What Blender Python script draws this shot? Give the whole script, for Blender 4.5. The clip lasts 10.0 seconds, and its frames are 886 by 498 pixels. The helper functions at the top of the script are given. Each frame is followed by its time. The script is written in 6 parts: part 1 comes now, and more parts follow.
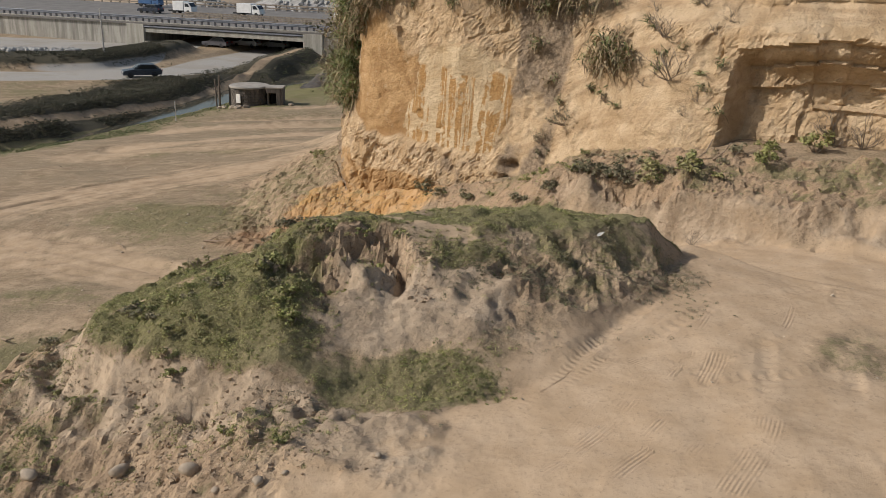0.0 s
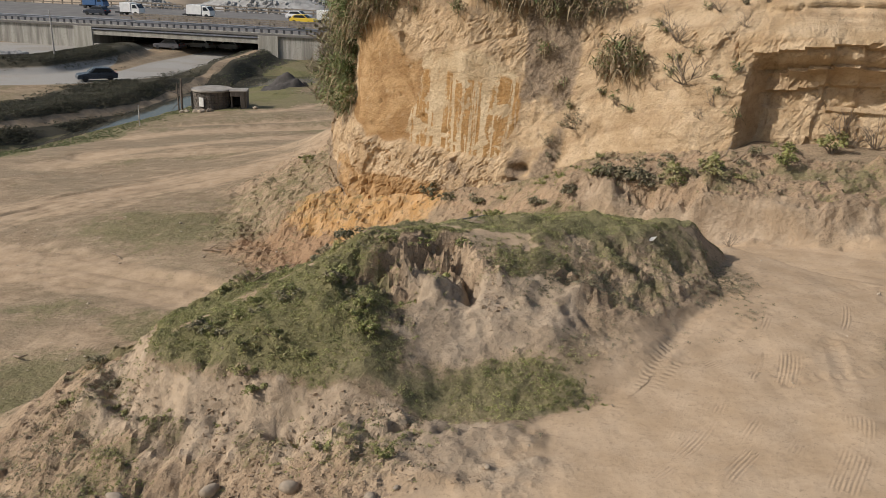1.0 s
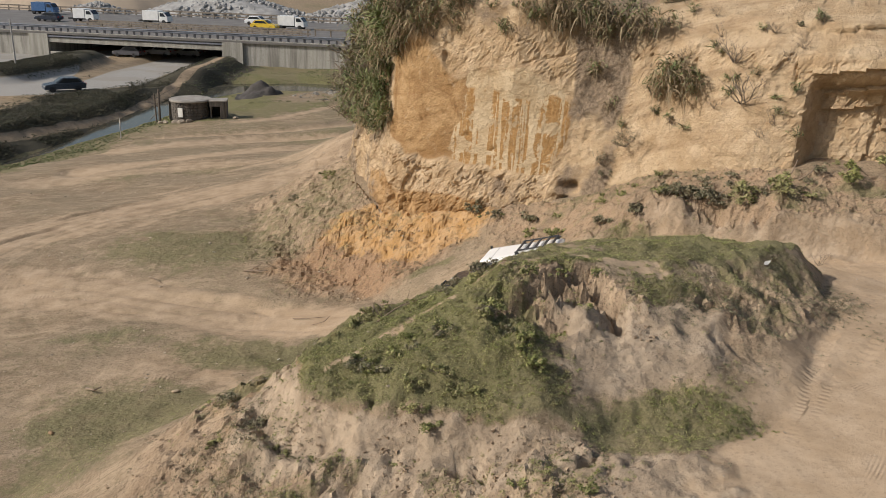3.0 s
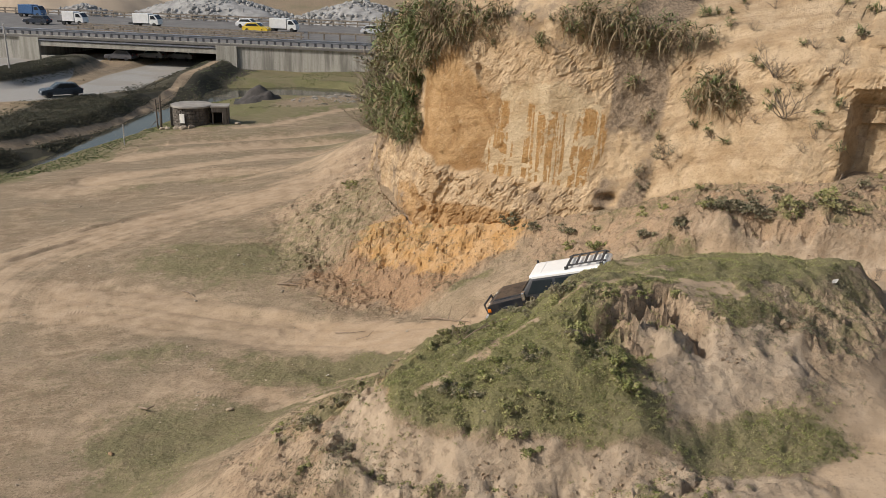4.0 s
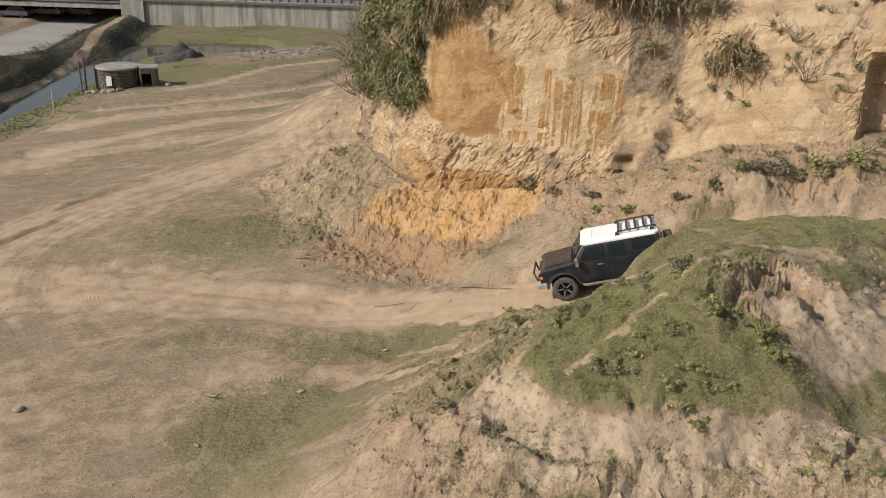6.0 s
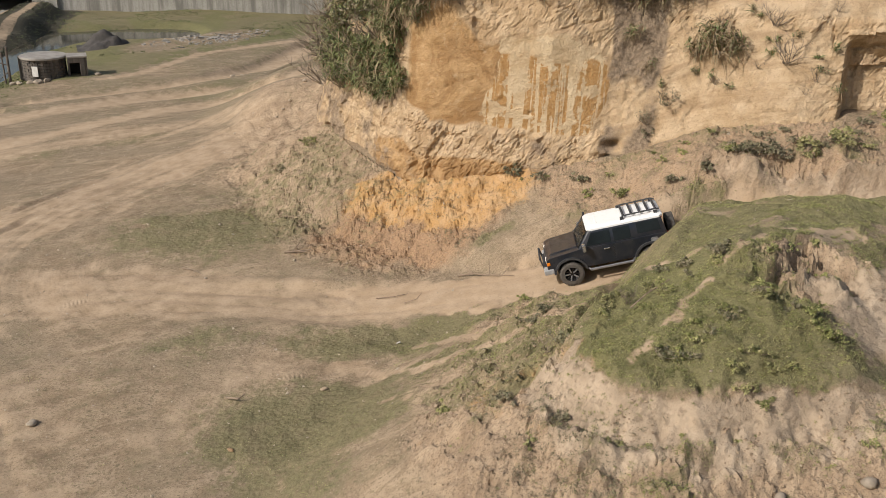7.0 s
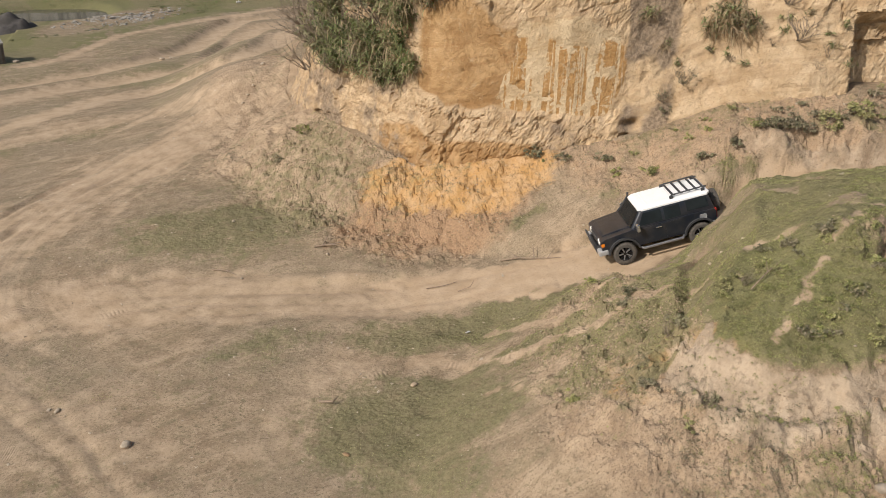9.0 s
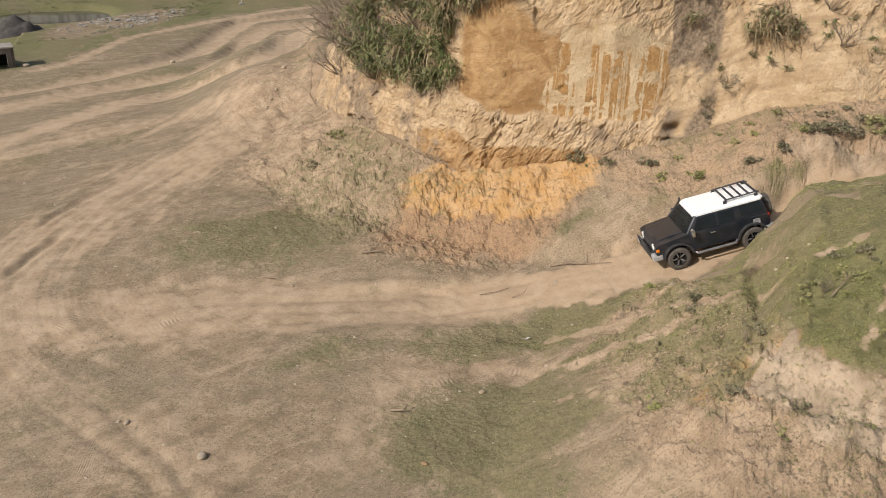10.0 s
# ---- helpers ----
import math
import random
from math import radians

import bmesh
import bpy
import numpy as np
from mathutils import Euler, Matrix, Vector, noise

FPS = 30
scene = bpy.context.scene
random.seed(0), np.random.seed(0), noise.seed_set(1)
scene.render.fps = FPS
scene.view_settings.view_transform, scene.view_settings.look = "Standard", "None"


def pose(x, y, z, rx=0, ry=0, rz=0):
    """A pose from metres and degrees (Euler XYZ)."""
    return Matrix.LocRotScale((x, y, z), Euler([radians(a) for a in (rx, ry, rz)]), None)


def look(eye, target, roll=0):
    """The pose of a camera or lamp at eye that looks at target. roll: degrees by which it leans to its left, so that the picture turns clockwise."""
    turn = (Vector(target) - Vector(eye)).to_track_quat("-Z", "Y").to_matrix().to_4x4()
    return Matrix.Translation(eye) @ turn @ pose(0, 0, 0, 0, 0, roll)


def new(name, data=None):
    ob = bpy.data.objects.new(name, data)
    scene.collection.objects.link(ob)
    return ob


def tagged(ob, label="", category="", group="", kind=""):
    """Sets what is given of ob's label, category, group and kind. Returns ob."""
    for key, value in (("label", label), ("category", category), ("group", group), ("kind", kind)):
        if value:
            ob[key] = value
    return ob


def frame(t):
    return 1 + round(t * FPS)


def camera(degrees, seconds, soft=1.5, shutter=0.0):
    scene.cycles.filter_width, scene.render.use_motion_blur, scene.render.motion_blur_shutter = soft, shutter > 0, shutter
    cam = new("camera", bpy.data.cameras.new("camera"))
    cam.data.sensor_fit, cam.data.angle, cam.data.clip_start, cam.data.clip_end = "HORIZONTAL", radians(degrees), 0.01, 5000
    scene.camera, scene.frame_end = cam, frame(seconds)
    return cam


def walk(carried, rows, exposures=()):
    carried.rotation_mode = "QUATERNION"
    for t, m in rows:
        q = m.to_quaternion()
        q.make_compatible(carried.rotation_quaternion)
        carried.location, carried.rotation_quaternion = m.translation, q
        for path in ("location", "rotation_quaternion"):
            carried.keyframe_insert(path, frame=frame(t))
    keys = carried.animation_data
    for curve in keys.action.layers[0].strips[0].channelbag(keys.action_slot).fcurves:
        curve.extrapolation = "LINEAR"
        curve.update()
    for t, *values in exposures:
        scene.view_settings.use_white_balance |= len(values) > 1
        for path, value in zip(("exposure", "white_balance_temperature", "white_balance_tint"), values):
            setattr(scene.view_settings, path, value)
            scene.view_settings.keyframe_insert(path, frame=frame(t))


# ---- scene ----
cam = camera(51.9, 10.0, 0.6)
METRES, EYE, TILT, LEAN, TURN = 26.0, 11.5, -18.0, -1.5, 0.0
ROWS = [
    (0.0, 0.0, 0.0, 0.0, 0.0, 0.0, 0.0),
    (0.5, -0.0505, -0.0001, 0.0039, -1.57, -0.02, 0.5),
    (1.0, -0.0955, 0.0012, 0.0085, -3.58, -0.08, 1.15),
    (1.5, -0.137, 0.0024, 0.0151, -4.15, -0.1, 1.36),
    (2.0, -0.1769, 0.003, 0.022, -5.03, -0.12, 1.65),
    (3.5, -0.2941, 0.0072, 0.0508, -8.08, -0.24, 2.63),
    (4.0, -0.3366, 0.0102, 0.0633, -8.52, -0.32, 2.78),
    (4.5, -0.3811, 0.0139, 0.0736, -8.97, -1.07, 2.95),
    (5.0, -0.429, 0.02, 0.0845, -9.75, -2.08, 3.2),
    (5.5, -0.4802, 0.0282, 0.0958, -12.41, -3.14, 4.04),
    (7.0, -0.6498, 0.0751, 0.1348, -21.42, -6.0, 6.73),
    (7.5, -0.7073, 0.0962, 0.1502, -23.59, -6.92, 7.39),
    (8.0, -0.761, 0.1184, 0.1657, -25.76, -7.79, 8.02),
    (8.5, -0.8099, 0.1415, 0.1808, -27.65, -8.53, 8.54),
    (9.0, -0.8545, 0.1644, 0.1963, -29.37, -9.18, 9.04),
    (9.5, -0.8962, 0.1864, 0.2107, -30.36, -9.51, 9.32),
    (10.0, -0.9353, 0.2075, 0.2241, -30.43, -9.5, 9.35),
]
walk(cam, [(t, pose(0, 0, EYE, TILT, LEAN, TURN) @ pose(METRES * x, METRES * y, METRES * z, 90 + pitch, roll, yaw)) for t, x, y, z, yaw, pitch, roll in ROWS],
     [(0.0, -0.1), (3.5, -0.08), (5.5, -0.01), (7.5, 0.03), (10.0, 0.05)])

# ---- daylight: a low, warm sun from the west under a hazy sky ----
SUN_WAY = Vector((-1.0, -0.12, 0.0)).normalized()
SUN_UP = radians(36)
world = bpy.data.worlds.new("sky")
scene.world = world
world.use_nodes = True
sky = world.node_tree.nodes.new("ShaderNodeTexSky")
sky.sky_type, sky.sun_disc = "NISHITA", False
sky.sun_elevation, sky.sun_rotation = SUN_UP, math.atan2(SUN_WAY.x, SUN_WAY.y)
sky.dust_density, sky.air_density = 3.0, 1.2
back = world.node_tree.nodes["Background"]
back.inputs["Strength"].default_value = 0.094
world.node_tree.links.new(sky.outputs["Color"], back.inputs["Color"])
sun = new("sun", bpy.data.lights.new("sun", "SUN"))
sun.data.energy, sun.data.angle, sun.data.color = 3.6, radians(0.6), (1.0, 0.942, 0.885)
to_sun = SUN_WAY * math.cos(SUN_UP) + Vector((0, 0, math.sin(SUN_UP)))
sun.matrix_world = look((0, 0, 60), Vector((0, 0, 60)) - to_sun)

# ---- materials ----
class Paint:
    """A node material: small helpers to add and join nodes."""

    def __init__(self, name):
        self.mat = bpy.data.materials.new(name)
        self.mat.use_nodes = True
        self.tree = self.mat.node_tree
        self.bsdf = self.tree.nodes["Principled BSDF"]

    def put(self, socket, value):
        if isinstance(value, bpy.types.NodeSocket):
            self.tree.links.new(value, socket)
        elif isinstance(value, tuple) and len(value) == 3 and socket.type == "RGBA":
            socket.default_value = (*value, 1)
        else:
            socket.default_value = value

    def set(self, **inputs):
        for key, value in inputs.items():
            self.put(self.bsdf.inputs[key.replace("_", " ")], value)
        return self

    def attr(self, name, vector=False):
        n = self.tree.nodes.new("ShaderNodeAttribute")
        n.attribute_name = name
        return n.outputs["Vector" if vector else "Fac"]

    def place(self, scale=(1, 1, 1), vector=None):
        n = self.tree.nodes.new("ShaderNodeMapping")
        if vector is None:
            vector = self.tree.nodes.new("ShaderNodeNewGeometry").outputs["Position"]
        self.put(n.inputs["Vector"], vector)
        n.inputs["Scale"].default_value = scale
        return n.outputs["Vector"]

    def local(self):
        return self.tree.nodes.new("ShaderNodeTexCoord").outputs["Object"]

    def chance(self):
        return self.tree.nodes.new("ShaderNodeObjectInfo").outputs["Random"]

    def island(self):
        return self.tree.nodes.new("ShaderNodeNewGeometry").outputs["Random Per Island"]

    def noise(self, scale, detail=4.0, rough=0.55, vector=None, warp=0.0):
        n = self.tree.nodes.new("ShaderNodeTexNoise")
        self.put(n.inputs["Vector"], vector if vector is not None else self.place())
        for key, value in (("Scale", scale), ("Detail", detail), ("Roughness", rough), ("Distortion", warp)):
            n.inputs[key].default_value = value
        return n.outputs["Fac"]

    def cells(self, scale, vector=None, feature="F1"):
        n = self.tree.nodes.new("ShaderNodeTexVoronoi")
        n.feature = feature
        self.put(n.inputs["Vector"], vector if vector is not None else self.place())
        n.inputs["Scale"].default_value = scale
        return n.outputs["Distance"]

    def ramp(self, value, low, high, a=0.0, b=1.0):
        n = self.tree.nodes.new("ShaderNodeMapRange")
        n.interpolation_type = "SMOOTHSTEP"
        for key, v in (("Value", value), ("From Min", low), ("From Max", high), ("To Min", a), ("To Max", b)):
            self.put(n.inputs[key], v)
        return n.outputs["Result"]

    def math(self, kind, a, b=0.0):
        n = self.tree.nodes.new("ShaderNodeMath")
        n.operation = kind
        self.put(n.inputs[0], a)
        self.put(n.inputs[1], b)
        return n.outputs["Value"]

    def mix(self, factor, a, b, kind="MIX"):
        n = self.tree.nodes.new("ShaderNodeMix")
        n.data_type, n.blend_type = "RGBA", kind
        self.put(n.inputs[0], factor)
        self.put(n.inputs[6], a)
        self.put(n.inputs[7], b)
        return n.outputs[2]

    def bump(self, height, strength=0.5, distance=0.05, normal=None):
        n = self.tree.nodes.new("ShaderNodeBump")
        n.inputs["Strength"].default_value, n.inputs["Distance"].default_value = strength, distance
        self.put(n.inputs["Height"], height)
        if normal is not None:
            self.put(n.inputs["Normal"], normal)
        return n.outputs["Normal"]


def plain_paint(name, colour, rough=0.7, metal=0.0, wear=0.25, scale=6.0, relief=0.0):
    """One paint with grain and stains at two scales, on the thing's own coordinates."""
    p = Paint(name)
    at = p.local()
    fine, broad = p.noise(scale * 6, 5, 0.6, at), p.noise(scale, 3, 0.5, at)
    dark = tuple(c * (1 - wear) for c in colour)
    light = tuple(min(1.0, c * (1 + wear * 0.6)) for c in colour)
    tone = p.mix(p.ramp(broad, 0.3, 0.7), dark, light)
    tone = p.mix(p.ramp(fine, 0.35, 0.75, 0.0, 0.5), tone, tuple(c * (1 - 0.7 * wear) for c in colour))
    p.set(Base_Color=tone, Roughness=p.ramp(fine, 0.2, 0.8, max(0.02, rough - 0.1), min(1, rough + 0.1)), Metallic=metal)
    if relief:
        p.set(Normal=p.bump(fine, 0.6, relief))
    return p.mat


def ground_paint():
    p = Paint("dry earth and grass")
    fine = p.noise(14.0, 8, 0.72)
    mid = p.noise(1.3, 6, 0.6)
    broad = p.noise(0.2, 4, 0.55, warp=0.6)
    sweep = p.attr("sweep", True)
    streaks = p.noise(1.0, 6, 0.62, p.place((0.1, 1.5, 1), sweep))
    earth = p.mix(p.ramp(mid, 0.32, 0.66), (0.24, 0.174, 0.11), (0.355, 0.266, 0.175))
    earth = p.mix(p.ramp(broad, 0.4, 0.62), earth, (0.285, 0.22, 0.146))
    earth = p.mix(p.ramp(fine, 0.5, 0.62, 0, 0.7), earth, (0.17, 0.125, 0.085))
    dust = p.noise(0.75, 9, 0.72, p.place((0.7, 1.5, 1)), 0.8)
    earth = p.mix(p.ramp(dust, 0.5, 0.62, 0, 0.6), earth, (0.415, 0.315, 0.213))
    earth = p.mix(p.ramp(dust, 0.47, 0.36, 0, 0.6), earth, (0.2, 0.162, 0.1))
    specks = p.noise(7.0, 3, 0.7)
    earth = p.mix(p.ramp(specks, 0.57, 0.66, 0, 0.6), earth, (0.15, 0.13, 0.075))
    earth = p.mix(p.ramp(fine, 0.46, 0.3, 0, 0.35), earth, (0.5, 0.4, 0.29))
    # dark specks in the colour, for the shade in small pits and beside clods
    pit_shade = p.noise(20.0, 5, 0.7)
    earth = p.mix(p.ramp(pit_shade, 0.55, 0.64, 0, 0.55), earth, (0.12, 0.092, 0.058))
    earth = p.mix(p.ramp(p.cells(9.0), 0.16, 0.08, 0, 0.45), earth, (0.5, 0.405, 0.3))
    loam = p.mix(p.ramp(mid, 0.35, 0.7), (0.31, 0.225, 0.148), (0.48, 0.36, 0.24))
    loam = p.mix(p.ramp(fine, 0.52, 0.64, 0, 0.7), loam, (0.15, 0.105, 0.068))
    loam = p.mix(p.ramp(p.cells(7.0), 0.2, 0.1, 0, 0.6), loam, (0.47, 0.365, 0.255))
    # the same painted pit shade on the loam
    loam = p.mix(p.ramp(pit_shade, 0.56, 0.63, 0, 0.6), loam, (0.11, 0.08, 0.052))
    earth = p.mix(p.ramp(p.math("ADD", p.attr("loam"), p.math("MULTIPLY", fine, 0.4)), 0.4, 0.85), earth, loam)
    track = p.mix(p.ramp(mid, 0.3, 0.7), (0.405, 0.294, 0.188), (0.48, 0.36, 0.243))
    track = p.mix(p.ramp(specks, 0.6, 0.72, 0, 0.4), track, (0.27, 0.205, 0.14))
    track = p.mix(p.ramp(fine, 0.52, 0.66, 0, 0.45), track, (0.26, 0.19, 0.125))
    lines = p.math("MULTIPLY", p.math("SUBTRACT", streaks, 0.5), p.math("MULTIPLY", p.attr("swept"), 1.9))
    blend = p.math("ADD", p.math("ADD", p.attr("track"), lines), p.math("MULTIPLY", p.math("SUBTRACT", mid, 0.5), 0.8))
    tone = p.mix(p.ramp(blend, 0.15, 0.85), earth, track)
    clay = p.mix(p.ramp(mid, 0.35, 0.65), (0.47, 0.275, 0.11), (0.51, 0.335, 0.175))
    clay = p.mix(p.ramp(fine, 0.52, 0.66, 0, 0.6), clay, (0.31, 0.165, 0.065))
    blend = p.math("ADD", p.attr("clay"), p.math("MULTIPLY", p.math("SUBTRACT", p.noise(2.2, 7, 0.65), 0.5), 1.5))
    rust = p.mix(p.ramp(fine, 0.35, 0.7), (0.39, 0.245, 0.14), (0.25, 0.15, 0.085))
    tone = p.mix(p.ramp(p.math("ADD", p.attr("red"), p.math("MULTIPLY", p.math("SUBTRACT", mid, 0.5), 1.1)), 0.3, 0.95, 0, 0.8), tone, rust)
    tone = p.mix(p.ramp(blend, 0.25, 0.85), tone, clay)
    pale = p.mix(p.ramp(mid, 0.3, 0.7), (0.34, 0.262, 0.182), (0.49, 0.383, 0.272))
    pale = p.mix(p.ramp(p.noise(5.0, 7, 0.7), 0.5, 0.64, 0, 0.6), pale, (0.22, 0.165, 0.113))
    blend = p.math("ADD", p.attr("pale"), p.math("MULTIPLY", p.math("SUBTRACT", mid, 0.5), 0.8))
    tone = p.mix(p.ramp(blend, 0.3, 0.7), tone, pale)
    crumb = p.noise(26.0, 6, 0.75)
    turf = p.mix(p.ramp(fine, 0.38, 0.62), (0.115, 0.112, 0.052), (0.26, 0.232, 0.12))
    turf = p.mix(p.ramp(mid, 0.45, 0.7, 0, 0.7), turf, (0.225, 0.185, 0.105))
    turf = p.mix(p.ramp(crumb, 0.5, 0.62, 0, 0.6), turf, (0.075, 0.08, 0.035))
    green = p.mix(p.ramp(crumb, 0.4, 0.6), (0.2, 0.205, 0.075), (0.085, 0.097, 0.036))
    turf = p.mix(p.ramp(p.math("ADD", p.attr("lush"), p.math("MULTIPLY", p.math("SUBTRACT", mid, 0.5), 0.8)), 0.25, 0.8, 0, 0.85), turf, green)
    blend = p.math("ADD", p.attr("grass"), p.math("MULTIPLY", p.math("SUBTRACT", p.noise(3.0, 9, 0.75), 0.5), 2.0))
    tone = p.mix(p.ramp(blend, 0.35, 0.8, 0, 0.75), tone, turf)
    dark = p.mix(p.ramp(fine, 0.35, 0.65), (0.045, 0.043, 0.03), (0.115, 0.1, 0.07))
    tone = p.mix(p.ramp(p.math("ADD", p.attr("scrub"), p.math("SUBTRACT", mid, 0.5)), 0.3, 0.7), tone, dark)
    grey = p.mix(p.ramp(fine, 0.35, 0.65), (0.29, 0.275, 0.25), (0.39, 0.37, 0.335))
    grey = p.mix(p.ramp(broad, 0.45, 0.6, 0, 0.6), grey, (0.3, 0.27, 0.225))
    tone = p.mix(p.ramp(p.attr("road"), 0.35, 0.65), tone, grey)
    n = p.tree.nodes.new("ShaderNodeSeparateXYZ")
    p.put(n.inputs[0], p.attr("tread", True))
    tread = p.math("MULTIPLY", p.math("SINE", p.math("MULTIPLY", n.outputs[0], 6.2832)), n.outputs[1])
    tone = p.mix(p.math("MULTIPLY", n.outputs[1], 0.2), tone, (0.3, 0.225, 0.155))
    rough = p.math("ADD", p.math("ADD", p.attr("loam"), p.attr("pale")), p.math("ADD", p.attr("clay"), p.math("MULTIPLY", p.attr("grass"), 0.7)))
    height = p.math("ADD", p.math("MULTIPLY", fine, 0.5), p.math("MULTIPLY", p.cells(6.0), 0.35))
    height = p.math("MULTIPLY", height, p.ramp(rough, 0.0, 0.8, 0.22, 1.0))
    height = p.math("ADD", height, p.math("ADD", p.math("MULTIPLY", lines, 0.12), p.math("MULTIPLY", tread, 0.12)))
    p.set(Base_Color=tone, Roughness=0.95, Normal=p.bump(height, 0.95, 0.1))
    p.bsdf.inputs["Specular IOR Level"].default_value = 0.15
    return p.mat


def cliff_paint():
    p = Paint("weathered sandy clay cliff")
    sheet = p.attr("sheet", True)
    fine = p.noise(8.0, 8, 0.66)
    mid = p.noise(1.1, 6, 0.6, warp=0.5)
    layers = p.noise(1.0, 5, 0.6, p.place((0.12, 3.2, 1), sheet))
    ochre = p.mix(p.ramp(mid, 0.32, 0.68), (0.45, 0.318, 0.185), (0.6, 0.455, 0.295))
    ochre = p.mix(p.ramp(layers, 0.48, 0.7, 0, 0.55), ochre, (0.33, 0.22, 0.125))
    orange = p.mix(p.ramp(p.noise(0.7, 5, 0.6, warp=1.0), 0.38, 0.62), (0.3, 0.168, 0.066), (0.48, 0.305, 0.145))
    orange = p.mix(p.ramp(layers, 0.5, 0.75, 0, 0.5), orange, (0.30, 0.15, 0.055))
    tone = p.mix(p.ramp(p.math("ADD", p.attr("orange"), p.math("MULTIPLY", p.math("SUBTRACT", mid, 0.5), 0.7)), 0.3, 0.85, 0, 0.85), ochre, orange)
    wash = p.mix(p.ramp(mid, 0.3, 0.7), (0.47, 0.345, 0.205), (0.62, 0.49, 0.32))
    wash = p.mix(p.ramp(layers, 0.55, 0.7, 0, 0.5), wash, (0.42, 0.28, 0.14))
    tone = p.mix(p.ramp(p.math("ADD", p.attr("pale"), p.math("MULTIPLY", p.math("SUBTRACT", p.noise(2.5, 7, 0.7), 0.5), 1.6)), 0.4, 0.6), tone, wash)
    ragged = p.math("MULTIPLY", p.math("SUBTRACT", p.noise(6.0, 6, 0.72), 0.5), 0.34)
    bars = p.ramp(p.math("ADD", p.noise(1.0, 2, 0.5, p.place((4.0, 0.1, 1), sheet), 0.3), ragged), 0.47, 0.52)
    rows = p.ramp(p.math("ADD", p.noise(1.0, 3, 0.5, p.place((1.3, 1.5, 1), sheet), 0.6), ragged), 0.4, 0.45)
    runs = p.ramp(p.math("ADD", p.noise(1.0, 3, 0.5, p.place((5.5, 0.35, 1), sheet), 0.3), ragged), 0.64, 0.58)
    stain = p.mix(p.ramp(fine, 0.3, 0.7), (0.35, 0.195, 0.075), (0.46, 0.28, 0.12))
    drips = p.math("MULTIPLY", p.math("MULTIPLY", bars, rows), p.math("MULTIPLY", runs, p.ramp(p.attr("drip"), 0.3, 0.6)))
    tone = p.mix(drips, tone, stain)
    patchy = p.noise(2.6, 8, 0.72, warp=0.4)
    tone = p.mix(p.math("MULTIPLY", p.ramp(patchy, 0.52, 0.66, 0, 0.45), p.math("SUBTRACT", 1.0, p.math("MAXIMUM", p.attr("pale"), p.attr("orange")))), tone, (0.255, 0.18, 0.112))
    tone = p.mix(p.ramp(patchy, 0.46, 0.3, 0, 0.45), tone, (0.56, 0.43, 0.275))
    grey = p.mix(p.ramp(fine, 0.35, 0.65), (0.2, 0.15, 0.105), (0.36, 0.275, 0.19))
    tone = p.mix(p.ramp(p.math("ADD", p.attr("grey"), p.math("MULTIPLY", p.math("SUBTRACT", p.noise(2.0, 7, 0.7), 0.5), 1.3)), 0.35, 0.75), tone, grey)
    tone = p.mix(p.ramp(fine, 0.56, 0.68, 0, 0.45), tone, (0.27, 0.178, 0.1))
    tone = p.mix(p.ramp(p.noise(17.0, 5, 0.7), 0.59, 0.66, 0, 0.4), tone, (0.17, 0.11, 0.065))
    height = p.math("ADD", p.math("MULTIPLY", fine, 0.8), p.math("MULTIPLY", p.noise(3.0, 8, 0.7), 1.0))
    p.set(Base_Color=tone, Roughness=0.95, Normal=p.bump(height, 0.95, 0.11))
    p.bsdf.inputs["Specular IOR Level"].default_value = 0.12
    return p.mat


def leaf_paint(name, deep, bright, dry, share=0.3):
    p = Paint(name)
    turn = p.island()
    tone = p.mix(p.ramp(turn, 0.0, 0.7), deep, bright)
    tone = p.mix(p.ramp(turn, 1 - share, 1 - share + 0.08), tone, dry)
    tone = p.mix(p.ramp(p.noise(0.9, 5, 0.65), 0.4, 0.66, 0, 0.6), tone, dry)
    tone = p.mix(p.ramp(p.noise(1.7, 5, 0.65), 0.5, 0.64, 0, 0.55), tone, tuple(0.55 * c for c in deep))
    tone = p.mix(p.ramp(p.noise(0.55, 4, 0.6), 0.52, 0.66, 0, 0.5), tone, tuple(1.15 * c for c in bright))
    p.set(Base_Color=tone, Roughness=0.6)
    p.bsdf.inputs["Specular IOR Level"].default_value = 0.25
    return p.mat


def concrete_paint(name, colour, dark, scale=1.0):
    p = Paint(name)
    at = p.place()
    runs = p.noise(1.0, 5, 0.6, p.place((1.3 * scale, 1.3 * scale, 0.12 * scale)))
    fine = p.noise(6, 6, 0.65, at)
    tone = p.mix(p.ramp(runs, 0.35, 0.68), colour, dark)
    tone = p.mix(p.ramp(fine, 0.45, 0.75, 0, 0.5), tone, tuple(0.7 * c for c in dark))
    p.set(Base_Color=tone, Roughness=0.88, Normal=p.bump(fine, 0.4, 0.02))
    return p.mat


GROUND, CLIFF = ground_paint(), cliff_paint()
CONCRETE = concrete_paint("rain-streaked concrete", (0.42, 0.40, 0.355), (0.2, 0.19, 0.165))
BEAM = concrete_paint("pale concrete beam", (0.4, 0.385, 0.335), (0.26, 0.245, 0.21))
ASPHALT = plain_paint("worn asphalt", (0.17, 0.16, 0.148), 0.9, 0, 0.2, 0.5)
STEEL = plain_paint("dark weathered steel", (0.14, 0.15, 0.175), 0.55, 0.1, 0.25, 3)
RUSTY = plain_paint("rusty rail", (0.25, 0.21, 0.165), 0.8, 0.1, 0.35, 2)
TURF = leaf_paint("short grass", (0.12, 0.13, 0.048), (0.31, 0.315, 0.11), (0.37, 0.315, 0.165), 0.24)
